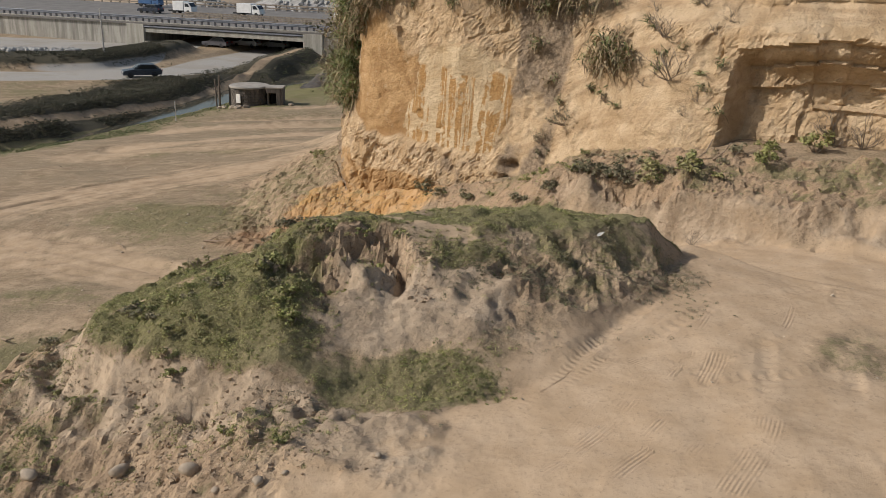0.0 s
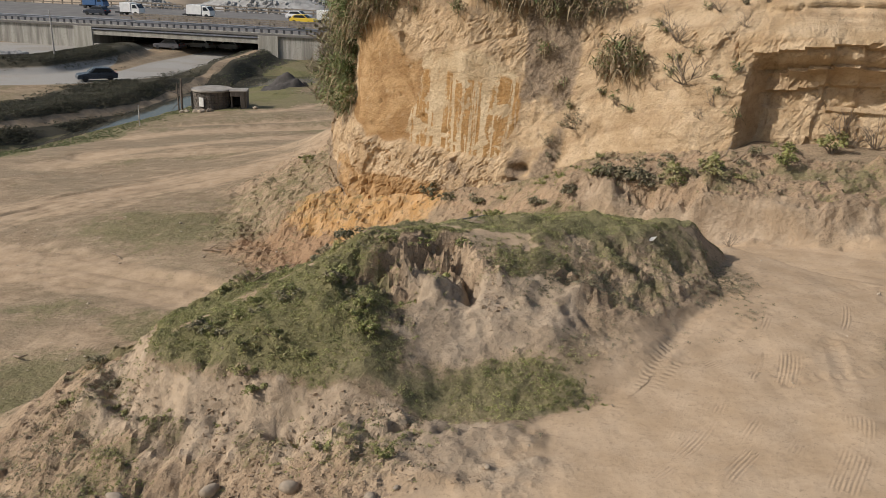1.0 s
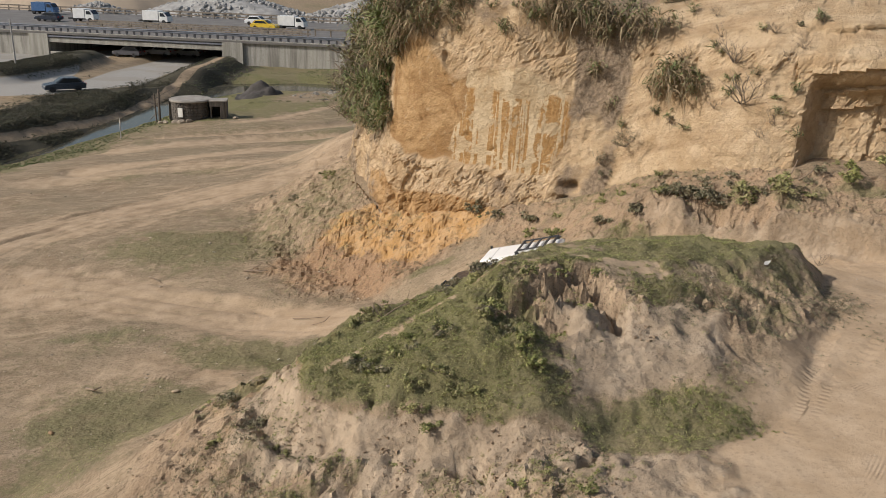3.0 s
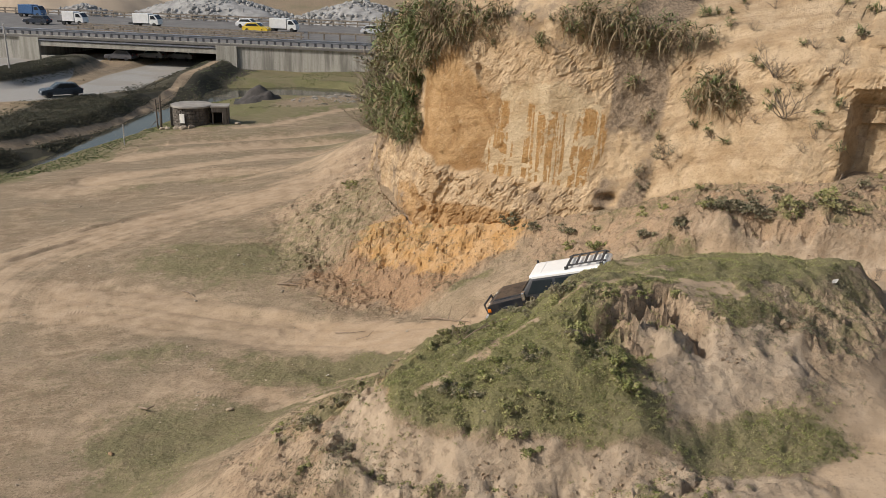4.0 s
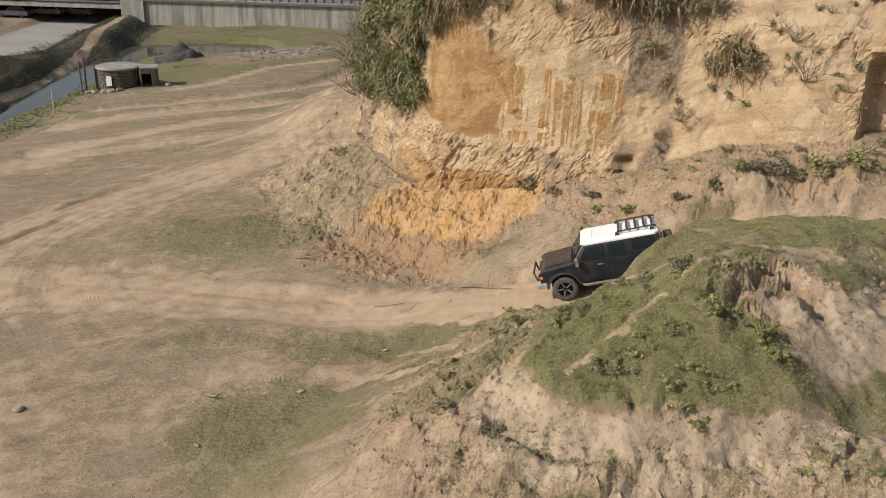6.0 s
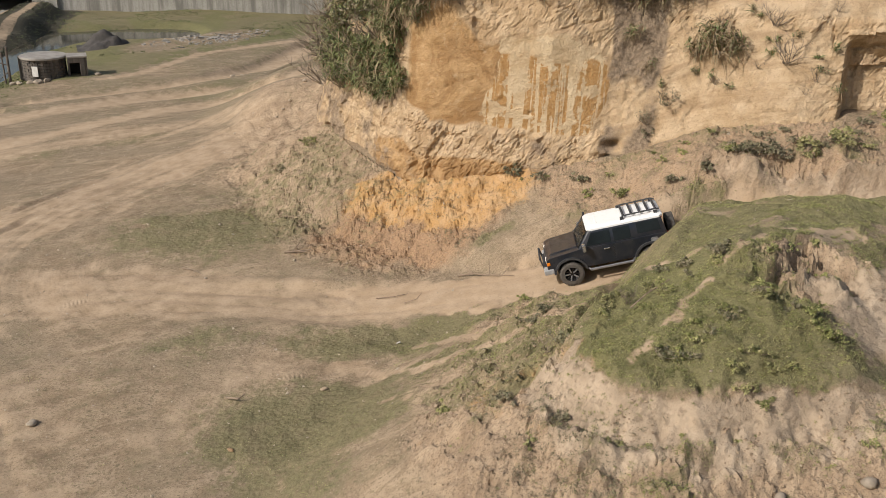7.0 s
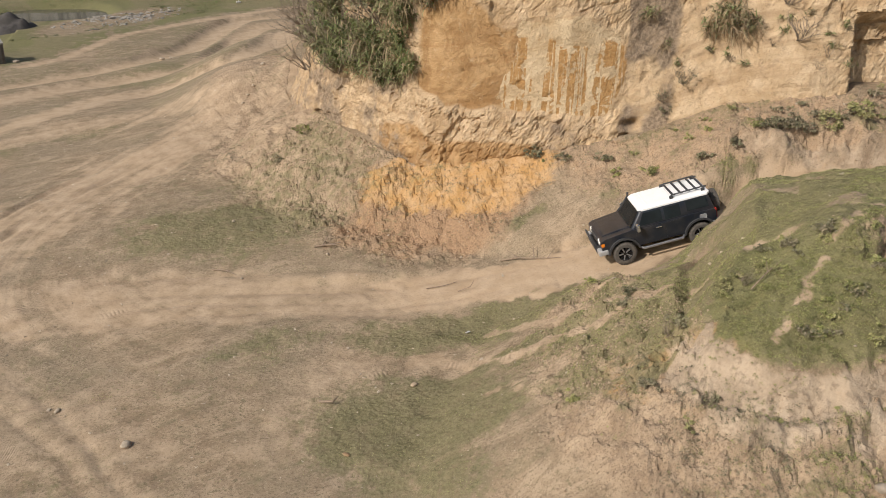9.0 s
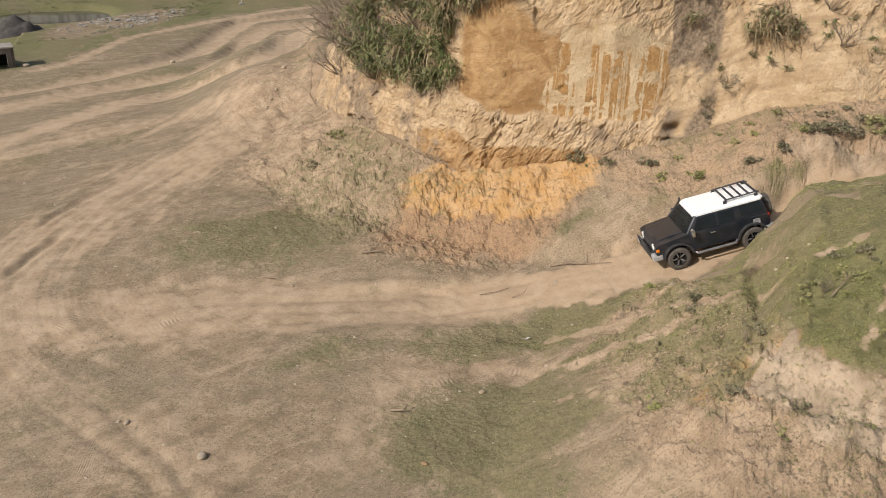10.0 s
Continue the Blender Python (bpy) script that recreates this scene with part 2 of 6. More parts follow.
SCRUB = leaf_paint("dark bank scrub", (0.036, 0.038, 0.024), (0.085, 0.085, 0.05), (0.13, 0.11, 0.07), 0.25)
WEED = leaf_paint("leafy weeds", (0.13, 0.145, 0.048), (0.31, 0.315, 0.105), (0.36, 0.31, 0.16), 0.28)
REED = leaf_paint("long reed leaves", (0.06, 0.085, 0.03), (0.2, 0.24, 0.09), (0.36, 0.3, 0.17), 0.14)
SHRUB = leaf_paint("dull shrub leaves", (0.11, 0.11, 0.06), (0.23, 0.215, 0.12), (0.27, 0.22, 0.145), 0.35)
TWIG = plain_paint("bare grey twigs", (0.26, 0.205, 0.15), 0.9, 0, 0.35, 5)
STONE = plain_paint("river stone", (0.36, 0.295, 0.22), 0.85, 0, 0.3, 4, 0.01)

# ---- the lie of the land ----
def smooth(a, b, v):
    t = np.clip((v - a) / (b - a), 0.0, 1.0)
    return t * t * (3 - 2 * t)


def lattice(ix, iy, seed):
    h = (ix.astype(np.int64) * 374761393 + iy.astype(np.int64) * 668265263 + seed * 974711) & 0x7FFFFFFF
    h = ((h ^ (h >> 13)) * 1274126177) & 0x7FFFFFFF
    return ((h ^ (h >> 16)) & 0xFFFF) / 65535.0


def grain(x, y, size, seed=0):
    """Smooth noise from -1 to 1 with cells of the given size."""
    x, y = np.asarray(x) / size, np.asarray(y) / size
    ix, iy = np.floor(x), np.floor(y)
    fx, fy = x - ix, y - iy
    fx, fy = fx * fx * (3 - 2 * fx), fy * fy * (3 - 2 * fy)
    a, b = lattice(ix, iy, seed), lattice(ix + 1, iy, seed)
    c, d = lattice(ix, iy + 1, seed), lattice(ix + 1, iy + 1, seed)
    return 2 * ((a + (b - a) * fx) * (1 - fy) + (c + (d - c) * fx) * fy) - 1


def fractal(x, y, size, seed=0, octaves=4, gain=0.5):
    total, amp = 0.0, 1.0
    for k in range(octaves):
        total = total + amp * grain(x + 13.7 * k, y - 9.1 * k, size / 2 ** k, seed + 7 * k)
        amp *= gain
    return total


def blocks(x, y, size, seed=0, tilt=1.0):
    """Broken facets: each cell of a cracked surface is a tilted plane of its own height."""
    x, y = np.asarray(x) / size, np.asarray(y) / size
    ix, iy = np.floor(x), np.floor(y)
    best, value = np.full(np.shape(x), 9.0), np.zeros(np.shape(x))
    for ox in (-1, 0, 1):
        for oy in (-1, 0, 1):
            cx, cy = ix + ox, iy + oy
            dx, dy = x - cx - lattice(cx, cy, seed), y - cy - lattice(cx, cy, seed + 1)
            d = dx * dx + dy * dy
            near = d < best
            best = np.where(near, d, best)
            plane = 2 * lattice(cx, cy, seed + 2) - 1 + tilt * 2 * (dx * (lattice(cx, cy, seed + 3) - 0.5) + dy * (lattice(cx, cy, seed + 4) - 0.5))
            value = np.where(near, plane, value)
    return value


def along(x, y, line):
    """For each point: the distance to a polyline of (x, y, values...), its side (plus: to the left of the way) and the values there."""
    best = np.full(np.shape(x), 1e9)
    clear = np.zeros(np.shape(x))
    side = np.zeros(np.shape(x))
    values = [np.zeros(np.shape(x)) for _ in line[0][2:]]
    way = np.zeros(np.shape(x))
    run = 0.0
    for a, b in zip(line[:-1], line[1:]):
        dx, dy = b[0] - a[0], b[1] - a[1]
        length = math.hypot(dx, dy)
        t = np.clip(((x - a[0]) * dx + (y - a[1]) * dy) / length ** 2, 0, 1)
        px, py = x - a[0] - t * dx, y - a[1] - t * dy
        d = np.hypot(px, py)
        cross = dx * (y - a[1]) - dy * (x - a[0])
        sure = np.abs(cross) / (length * np.maximum(d, 1e-9))
        near = (d < best - 1e-7) | ((d < best + 1e-7) & (sure > clear))
        best = np.where(near, d, best)
        clear = np.where(near, sure, clear)
        side = np.where(near, np.sign(cross), side)
        way = np.where(near, run + t * length, way)
        for k, v in enumerate(values):
            values[k] = np.where(near, a[2 + k] + t * (b[2 + k] - a[2 + k]), v)
        run += length
    return best, side, way, values


RIDGE = [(-7.2, 17.1, 4.12), (-5.2, 17.1, 4.88), (-3.9, 17.35, 5.5), (-2.8, 18.2, 6.0), (-0.6, 18.5, 6.05), (3.5, 19.3, 5.78), (4.9, 20.2, 5.72), (5.9, 20.4, 4.8)]
SCARP = [(-2.6, 27.5), (-3.6, 23.8), (-5.1, 20.7), (-6.2, 19.5), (-7.1, 18.2), (-7.0, 16.6), (-6.0, 15.75), (-4.4, 15.1), (-3.0, 14.6), (-1.6, 14.0), (-0.2, 13.7)]
# the far edge of the mound's top, and the loose slope that leans against its end
BRINK = [(-6.6, 19.4, 4.1), (-5.0, 20.0, 4.55), (-3.4, 20.6, 4.8), (-1.8, 21.9, 4.9), (-0.5, 23.1, 4.95), (0.8, 24.6, 4.5), (2.4, 24.2, 4.75), (4.2, 22.3, 5.3), (5.6, 20.9, 5.0)]
SKIRT = [(-3.5, 13.7, 3.7), (-6.2, 15.0, 3.75), (-7.6, 15.7, 3.45), (-8.4, 17.2, 3.25), (-7.9, 18.4, 3.5), (-6.6, 19.9, 3.55), (-5.0, 21.8, 3.35), (-3.4, 23.2, 3.3), (-1.9, 23.5, 3.1), (-0.3, 24.2, 3.0)]
TRACK = [(-30, 41, -1.5), (-22, 38, -1.1), (-14, 34, -0.6), (-9.2, 31.6, -0.45), (-6.6, 30.2, -0.05), (-3.9, 28.5, 0.7), (-0.9, 27.2, 1.5), (1.2, 26.4, 2.15), (3.6, 25.1, 3.1), (5.6, 23.6, 3.75), (7.2, 22.6, 4.25), (9.5, 20.6, 4.6), (13, 18, 4.6), (20, 15, 4.6)]
FOOT = [(40, 96, -1.5), (12, 76, 0.5), (2, 66, -0.6), (-3, 56, 0.2), (-4.9, 48, 2.0), (-4.9, 42.5, 2.0), (-4.0, 38.6, 1.6), (-0.5, 35.1, 2.7), (3, 31.7, 4.0), (5.2, 29.8, 5.4),
        (8.3, 26.4, 6.2), (12.5, 24.2, 6.3), (18, 19, 6.0), (28, 10, 5.6), (60, -30, 5.5)]
BANK = [(-90, 66), (-48, 66), (-33.5, 70), (-29, 81), (-25.3, 92), (-23, 104), (-21, 118), (-19, 127)]
ISLAND = [(-60, 107), (-43, 112), (-38.5, 124), (-38, 131)]
ROAD = [(-90, 100, -2.7), (-47, 101.5, -2.65), (-36, 104, -2.6), (-30, 111, -2.7), (-29, 122, -2.9), (-26, 136, -3.2), (-14, 172, -3.2)]
STEPS = [(-1, 62), (1, 70), (5, 76), (14, 84)]
POND = [(-21, 107), (-17, 111), (-11, 112), (-6, 111.5)]
RIVER = [(-90, 57), (-46, 59), (-33, 65.5), (-29.3, 72), (-27.7, 77), (-25.9, 83), (-23.5, 91), (-21.5, 99), (-19.5, 105)]


LANES = [([(-24, 40), (-19, 46), (-12, 52.5), (-6, 56.5), (-2.5, 59)], 3.2, 0.68), ([(-40, 30), (-22, 31), (-15, 31), (-10, 31.4)], 2.4, 0.25),
         ([(-26, 44), (-23, 37), (-20, 28), (-19, 18)], 2.4, 0.45), ([(-10, 31.8), (-15, 35.2), (-22, 38.5)], 2.6, 0.62),
         ([(-22, 62), (-16.6, 65.4), (-11.1, 70), (-5.6, 70.6), (-1.6, 69.5), (2.1, 73.2), (4.7, 77.4), (9, 84)], 1.5, 0.85),
         ([(-22, 71), (-11.7, 76.1), (-3.5, 77), (-0.4, 79), (3, 85), (6.2, 91.5), (8.9, 94.4), (15, 95)], 1.5, 0.8),
         ([(-20, 78), (-11.2, 80.4), (-5.2, 82.7), (-0.6, 86.7), (5, 94.5), (8.9, 99.3), (16, 100)], 1.4, 0.8),
         ([(-14, 85), (-10.8, 86.6), (-4.7, 94.1), (0.7, 97.4), (8.4, 101.2), (18, 104)], 0.7, 0.75), ([(-24, 59), (-13.8, 61.6), (-7, 60.9), (-2.2, 57)], 2.0, 0.6),
         ([(-8.5, 30.2), (-11, 28.6), (-13, 27.1), (-15.8, 25.4)], 1.5, 0.42),
         ([(-10.2, 27), (-8.9, 25.5), (-8.0, 24.4), (-7.0, 23.8), (-6.3, 22.9)], 0.42, 0.66),
         ([(-7.4, 26.8), (-6.2, 25.1), (-5.4, 23.7), (-4.6, 22.5), (-3.9, 21.3), (-3.6, 20.4), (-2.7, 19.8)], 0.36, 0.6), ([(-9.9, 23.4), (-9.1, 22.6), (-8.3, 22.3)], 0.4, 0.6),
         ([(-6.5, 17.15), (-6.05, 17.2), (-5.6, 17.6), (-5.1, 17.6), (-4.6, 18.0), (-4.1, 18.05), (-3.6, 18.4)], 0.17, 0.62),
         ([(-3.7, 18.3), (-3.4, 18.4), (-2.7, 18.5), (-1.9, 18.9), (-1.0, 19.0), (-0.2, 18.6), (0.8, 18.25)], 0.27, 0.66)]


def hollow(x, y):
    """The bite out of the mound's crest: 1 at the foot of its back wall, fading down the slope."""
    wob = 0.26 * fractal(x, y, 1.0, 57, 2, 0.5)
    wide = smooth(-3.4, -3.05, x + wob) * smooth(-0.5, -0.85, x + wob)
    return wide * smooth(0.3, 0.0, y - 17.4 - 0.3 * (x + 3.2) + wob) * smooth(15.9, 17.3, y - 0.5 * wob)


def land(x, y):
    """The height of the ground, without its small relief."""
    z = -0.35 + 0.065 * (np.clip(x, -42, 0) + 10) - 0.042 * np.clip(y - 42, 0, 62)
    z = z + (-2.75 - z) * smooth(52, 96, y)
    z = z + 0.25 * fractal(x, y, 9, 3, 2) * smooth(14, 26, np.hypot(x - 2, y - 18))
    level = 4.12 + 0.085 * np.clip(x, -6, 5.5) + 0.045 * (np.clip(y, 8, 17.5) - 12.7)
    shelf = (level - z) * smooth(-11.5, -2.5, x + 0.25 * (y - 15) * (y < 15)) * (1 - smooth(0, 7, y - 18 - np.clip(x - 3, 0, 30)))
    z = z + shelf
    d, side, way, (lip,) = along(x, y, SKIRT)
    skirt = lip - 0.62 * d + 0.015 * np.clip(d - 1.5, 0, 4) ** 2 - z
    z = z + np.where(skirt > 0.5, skirt - 0.25, np.clip(skirt, 0, 1) ** 2)
    d, side, way, _ = along(x, y, RIDGE)
    crest = np.interp(x, [p[0] for p in RIDGE], [p[2] for p in RIDGE])
    bd, bside, _, (edge,) = along(x, y, BRINK)
    north = side > 0
    fall = np.clip(d / np.maximum(d + bd, 1e-3), 0, 1)
    back_top = crest + (edge - crest) * smooth(0.0, 1.0, fall) ** 1.7
    back_top = np.where(bside > 0, edge - 1.3 * np.clip(bd + 0.3 * fractal(x, y, 1.4, 13, 3), 0, 30), back_top)
    front_top = crest - (0.35 - 0.08 * smooth(-4.0, -6.0, x)) * d - 0.25 * np.clip(d - 1.5, 0, 30) * smooth(1.0, -1.0, x) - 0.36 * np.clip(d, 0, 0.9) * smooth(2.4, 4.0, x)
    top = np.where(north, back_top, front_top)
    sd, sside, _, _ = along(x, y, SCARP)
    inside = smooth(-0.5 - 1.5 * smooth(18.5, 20.0, y) - 0.4 * smooth(17.5, 15.5, y) - 0.5 * smooth(16.2, 17.4, y) * smooth(20.0, 18.8, y), 0.12, sd * np.where(sside > 0, 1, -1) + 0.16 * grain(x, y, 1.1, 5))
    extra = np.clip(top - z, 0, None)
    z = z + extra * inside
    # the foot of the cliff
    d, side, way, (foot,) = along(x, y, FOOT)
    front = side < 0
    step = 0.36 * d + 0.7 * smooth(2.2, 2.8, d + 0.35 * fractal(x, y, 1.1, 19, 4, 0.6)) + 0.3 * np.clip(d - 2.7, 0, 30)
    bench = smooth(1.5, 5.0, x)
    apron = foot - np.where(front, 0.50 * d * (1 - bench) + step * bench, -0.1 * d - 1.9 * np.clip(d - 6, 0, 30))
    apron = np.minimum(apron, 12.5 + 0.8 * fractal(x, y, 7, 9, 3))
    hill = np.maximum(apron - z, 0)
    z = np.where(front, z + np.where(hill < 0.4, hill * hill * 1.25 + 0.5 * hill, hill), np.maximum(apron, z))
    # the track that runs down between the mound and the cliff
    d, side, way, (grade,) = along(x, y, TRACK)
    wide = 1.2 - 0.2 * smooth(2.0, 4.0, x) * smooth(8, 5.5, x) + 0.2 * grain(x, y, 3, 11)
    z = z + 0.5 * smooth(1.2, 1.6, d) * smooth(5.0, 2.4, d) * (side > 0) * smooth(-5, -3, x) * smooth(6, 4, x)
    cut = 1 - smooth(0, 1, (d - wide) / np.where(z > grade, np.where(side > 0, 0.4, 0.7) - 0.2 * smooth(0.0, 2.0, x) * smooth(8, 5.5, x), 1.6))
    z = z + (grade - z) * cut * smooth(-22, -11, x)
    # the ditch with water, the bank beyond it and the road
    d, side, way, _ = along(x, y, POND)
    z = z - 1.0 * (1 - smooth(2.5, 6.5, d + 0.8 * grain(x, y, 4, 23)))
    d, side, way, _ = along(x, y, BANK)
    z = z + 1.25 * (1 - smooth(0.7, 3.8, d + 0.4 * grain(x, y, 2.5, 21)))
    d, side, way, _ = along(x, y, RIVER)
    half = np.interp(y, [64, 72, 77, 83, 91, 105], [-0.8, 0.3, 0.8, 1.25, 1.9, 2.0]) + 0.3 * fractal(x, y, 2.0, 27, 3)
    bed = np.maximum(-3.4 + np.where(side < 0, 0.1, 0.5) * (d - half) + np.clip(d - half - 6, 0, 99), -3.85)
    z = np.where(bed < z, bed, z)
    d, side, way, _ = along(x, y, ISLAND)
    z = z + 1.5 * (1 - smooth(1.5, 4.5, d))
    d, side, way, (grade,) = along(x, y, ROAD)
    z = z + (grade - z) * (1 - smooth(3.6, 5.4, d))
    # the swell behind the cliff, worn into steps
    d, side, way, _ = along(x, y, STEPS)
    z = z + 1.9 * (1 - smooth(1.5, 9.0, d))
    for path, width, weight in LANES[4:7]:
        pd, pside, _, _ = along(x, y, path)
        z = z - 0.4 * (1 - smooth(0.6, 2.0, pd)) * smooth(4, 14, np.hypot(x + 16, y - 68))
    return z
# ---- mesh helpers ----
def sheet_mesh(name, grid, mat, smooth_shade=True):
    """A mesh of a (rows, columns, 3) array of places."""
    r, c = grid.shape[:2]
    me = bpy.data.meshes.new(name)
    idx = np.arange(r * c).reshape(r, c)
    quads = np.stack([idx[:-1, :-1], idx[:-1, 1:], idx[1:, 1:], idx[1:, :-1]], -1).reshape(-1, 4)
    me.vertices.add(r * c)
    me.vertices.foreach_set("co", grid.reshape(-1).astype(np.float32))
    me.loops.add(quads.size)
    me.loops.foreach_set("vertex_index", quads.reshape(-1).astype(np.int32))
    me.polygons.add(len(quads))
    me.polygons.foreach_set("loop_start", np.arange(0, quads.size, 4, dtype=np.int32))
    me.polygons.foreach_set("use_smooth", np.full(len(quads), smooth_shade))
    me.update(calc_edges=True)
    me.materials.append(mat)
    return me


def note(me, name, values, kind="FLOAT"):
    a = me.attributes.new(name, kind, "POINT")
    a.data.foreach_set("vector" if kind == "FLOAT_VECTOR" else "value", np.asarray(values, dtype=np.float32).reshape(-1))


def steps(start, stop, first, grow, limit):
    out, v, s = [], start, first
    while abs(v - start) < abs(stop - start):
        s = min(s * grow, limit)
        v += math.copysign(s, stop - start)
        out.append(v)
    return out


# ---- the ground, one sheet to the horizon ----
xs = np.array(sorted(steps(-27, -3000, 0.14, 1.05, 400) + list(np.arange(-27, -13.95, 0.14)) + list(np.arange(-13.9, 9, 0.075)) + list(np.arange(9, 15, 0.14)) + steps(15, 3000, 0.14, 1.12, 400)))
ys = np.array(sorted(steps(11, -1500, 0.12, 1.2, 300) + list(np.arange(11, 29.95, 0.075)) + list(np.arange(30, 47, 0.13)) + steps(47, 125, 0.13, 1.02, 0.45) + steps(125, 4000, 0.45, 1.12, 500)))
GX, GY = np.meshgrid(xs, ys)


def rounded(line, times):
    for _ in range(times):
        out = [line[0]]
        for a, b in zip(line[:-1], line[1:]):
            out += [tuple(0.75 * p + 0.25 * q for p, q in zip(a, b)), tuple(0.25 * p + 0.75 * q for p, q in zip(a, b))]
        line = out + [line[-1]]
    return line


def blob(x, y, cx, cy, rx, ry, turn=0.0, soft=0.5):
    """A soft ellipse: 1 within, 0 outside."""
    c, s = math.cos(radians(turn)), math.sin(radians(turn))
    u, v = (x - cx) * c + (y - cy) * s, (y - cy) * c - (x - cx) * s
    return 1 - smooth(1 - soft, 1 + soft, np.hypot(u / rx, v / ry))


RUTS = [[(9.5, 19.2), (6.0, 17.4), (3.4, 15.6), (1.6, 13.4), (0.5, 11)], [(8.2, 21.0), (6.6, 17.0), (5.4, 13.2), (5.2, 10)], [(1.0, 13.8), (3.2, 15.9), (5.2, 18.6), (7.2, 20.4)], [(9.0, 15.5), (6.0, 14.4), (3.0, 14.2), (0.6, 12.8)]]
FIELD_RUT = [(-22.6, 41.2), (-20.8, 44.2), (-18.6, 46.5), (-16.0, 48.9), (-13.4, 51.0)]
SWEEP = rounded([(6, 82), (-2.5, 62), (-6, 58), (-12, 54), (-19, 47), (-22.5, 40), (-21.5, 33), (-18, 26), (-16, 15), (-16, 0)], 3)


def covers(x, y):
    """How much of each kind of cover lies on the ground at a place."""
    wx, wy = x + 0.5 * fractal(x, y, 1.5, 81, 3), y + 0.5 * fractal(x, y, 1.5, 83, 3)
    d, side, way, (crest,) = along(x, y, RIDGE)
    sd, sside, _, _ = along(x, y, SCARP)
    inner = sd * np.where(sside > 0, 1, -1)
    patch = fractal(x, y, 3.0, 31, 4, 0.6)
    bits = fractal(x, y, 0.8, 37, 3, 0.6)
    wide = fractal(x, y, 11.0, 33, 3, 0.6)
    north = side > 0
    top = smooth(-0.15, 0.25, inner + 0.15 * bits)
    td = along(x, y, TRACK)[0]
    fd, fside, _, (foot,) = along(x, y, FOOT)
    front = fside < 0
    rd, rside, _, _ = along(x, y, RIVER)
    cover = {}

    grass = 0.40 - 0.08 * smooth(44, 56, y) - 0.1 * smooth(-11, -15, x) * smooth(38, 32, y) + 0.25 * wide + 0.15 * patch                                     # thin grass all over the flat
    grass = grass * (1 - blob(x, y, 0, 22, 14, 9)) * front
    grass = np.maximum(grass, 0.8 * blob(wx, wy, -12.0, 40.2, 5.2, 3.4, -18, 0.6))
    grass = np.maximum(grass, 1.05 * blob(wx, wy, -7.4, 27.6, 4.8, 1.4, -22, 0.5))
    grass = np.maximum(grass, 0.95 * blob(wx, wy, -11.9, 24.2, 3.6, 2.6, -25, 0.6))
    grass = np.maximum(grass, 0.75 * blob(wx, wy, -13.2, 21.8, 1.8, 2.6, 0, 0.6))
    grass = np.maximum(grass, 0.95 * blob(wx, wy, -5.4, 23.6, 2.4, 1.2, -14))
    grass = np.maximum(grass, 0.85 * blob(wx, wy, -8.8, 25.2, 1.7, 0.6, -14))
    grass = np.maximum(grass, (0.55 + 0.35 * bits) * blob(wx, wy, -7.4, 23.6, 2.6, 2.0))
    grass = np.maximum(grass, 0.7 * blob(wx, wy, -14.2, 30.5, 2.0, 1.2, 0, 0.7))
    grass = np.maximum(grass, 0.5 * smooth(-0.35, -0.9, inner) * smooth(-0.25, 0.4, fractal(x, y, 0.9, 35, 3)) * smooth(18.5, 17.0, y) * (x > -9.5) * (x < 0))
    bd, bside, _, _ = along(x, y, BRINK)
    mound = north * top * (x < 6.0) * np.where(bside > 0, smooth(0.5, 0.1, bd + 0.3 * bits), 1.0)
    grass = np.maximum(grass, 1.1 * mound)                                                            # the mound's back
    grass = np.maximum(grass, (0.62 + 0.4 * patch + 0.25 * bits) * ((bside > 0) | (y > 18.8)) * smooth(5.0, 3.0, bd) * smooth(1.3, 1.7, td) * smooth(-11, -9, x) * (x < 3.5))
    grass = np.maximum(grass, 1.25 * blob(wx, wy, -4.9, 16.9, 2.7, 2.2, 0, 0.3) * top)                # its front
    grass = np.maximum(grass, 1.15 * blob(wx, wy, -3.6, 15.2, 1.5, 1.0, 0, 0.35) * top)
    grass = np.maximum(grass, 1.0 * blob(wx, wy, -0.7, 14.2, 2.2, 0.85) * top)
    grass = np.maximum(grass, 0.95 * blob(wx, wy, 1.3, 18.2, 1.7, 0.9, 12))
    grass = np.maximum(grass, 0.6 * blob(wx, wy, 4.2, 19.2, 1.7, 0.9, 12))
    grass = np.maximum(grass, 0.55 * blob(wx, wy, 2.9, 17.2, 2.0, 1.0, 20) * (0.7 + 0.6 * bits))
    grass = np.maximum(grass, 0.75 * blob(wx, wy, -1.9, 17.5, 0.5, 0.25))
    grass = np.maximum(grass, 0.8 * blob(wx, wy, -2.8, 31.7, 1.0, 0.55, -25))
    grass = np.maximum(grass, 0.6 * blob(wx, wy, 7.9, 14.8, 0.9, 1.4))
    apron = front * (1 - smooth(3.2, 4.6, fd)) * smooth(-2.5, 0.5, x) * (y > 18)
    grass = np.maximum(grass, apron * (0.40 + 0.35 * patch + 0.45 * smooth(2.0, 3.0, fd) * smooth(2.0, 4.5, x) + 0.2 * bits))
    grass = np.maximum(grass, (0.05 + 0.4 * patch) * smooth(5.0, 2.0, fd) * front * (x < 0) * (y > 40) * (y < 66))
    grass = np.maximum(grass, 0.95 * (1 - smooth(3.0, 6.5, rd + 2 * patch)) * (y > 50))
    pd, pside, _, _ = along(x, y, LANES[7][0])
    marsh = smooth(0.5, 2.0, pd * pside + 1.2 * bits) * (x > -22) * (y > 86) * (y < 130) * (1 - blob(x, y, -3, 103, 9, 3.6, 38, 0.4))
    grass = np.maximum(grass, 0.9 * marsh)
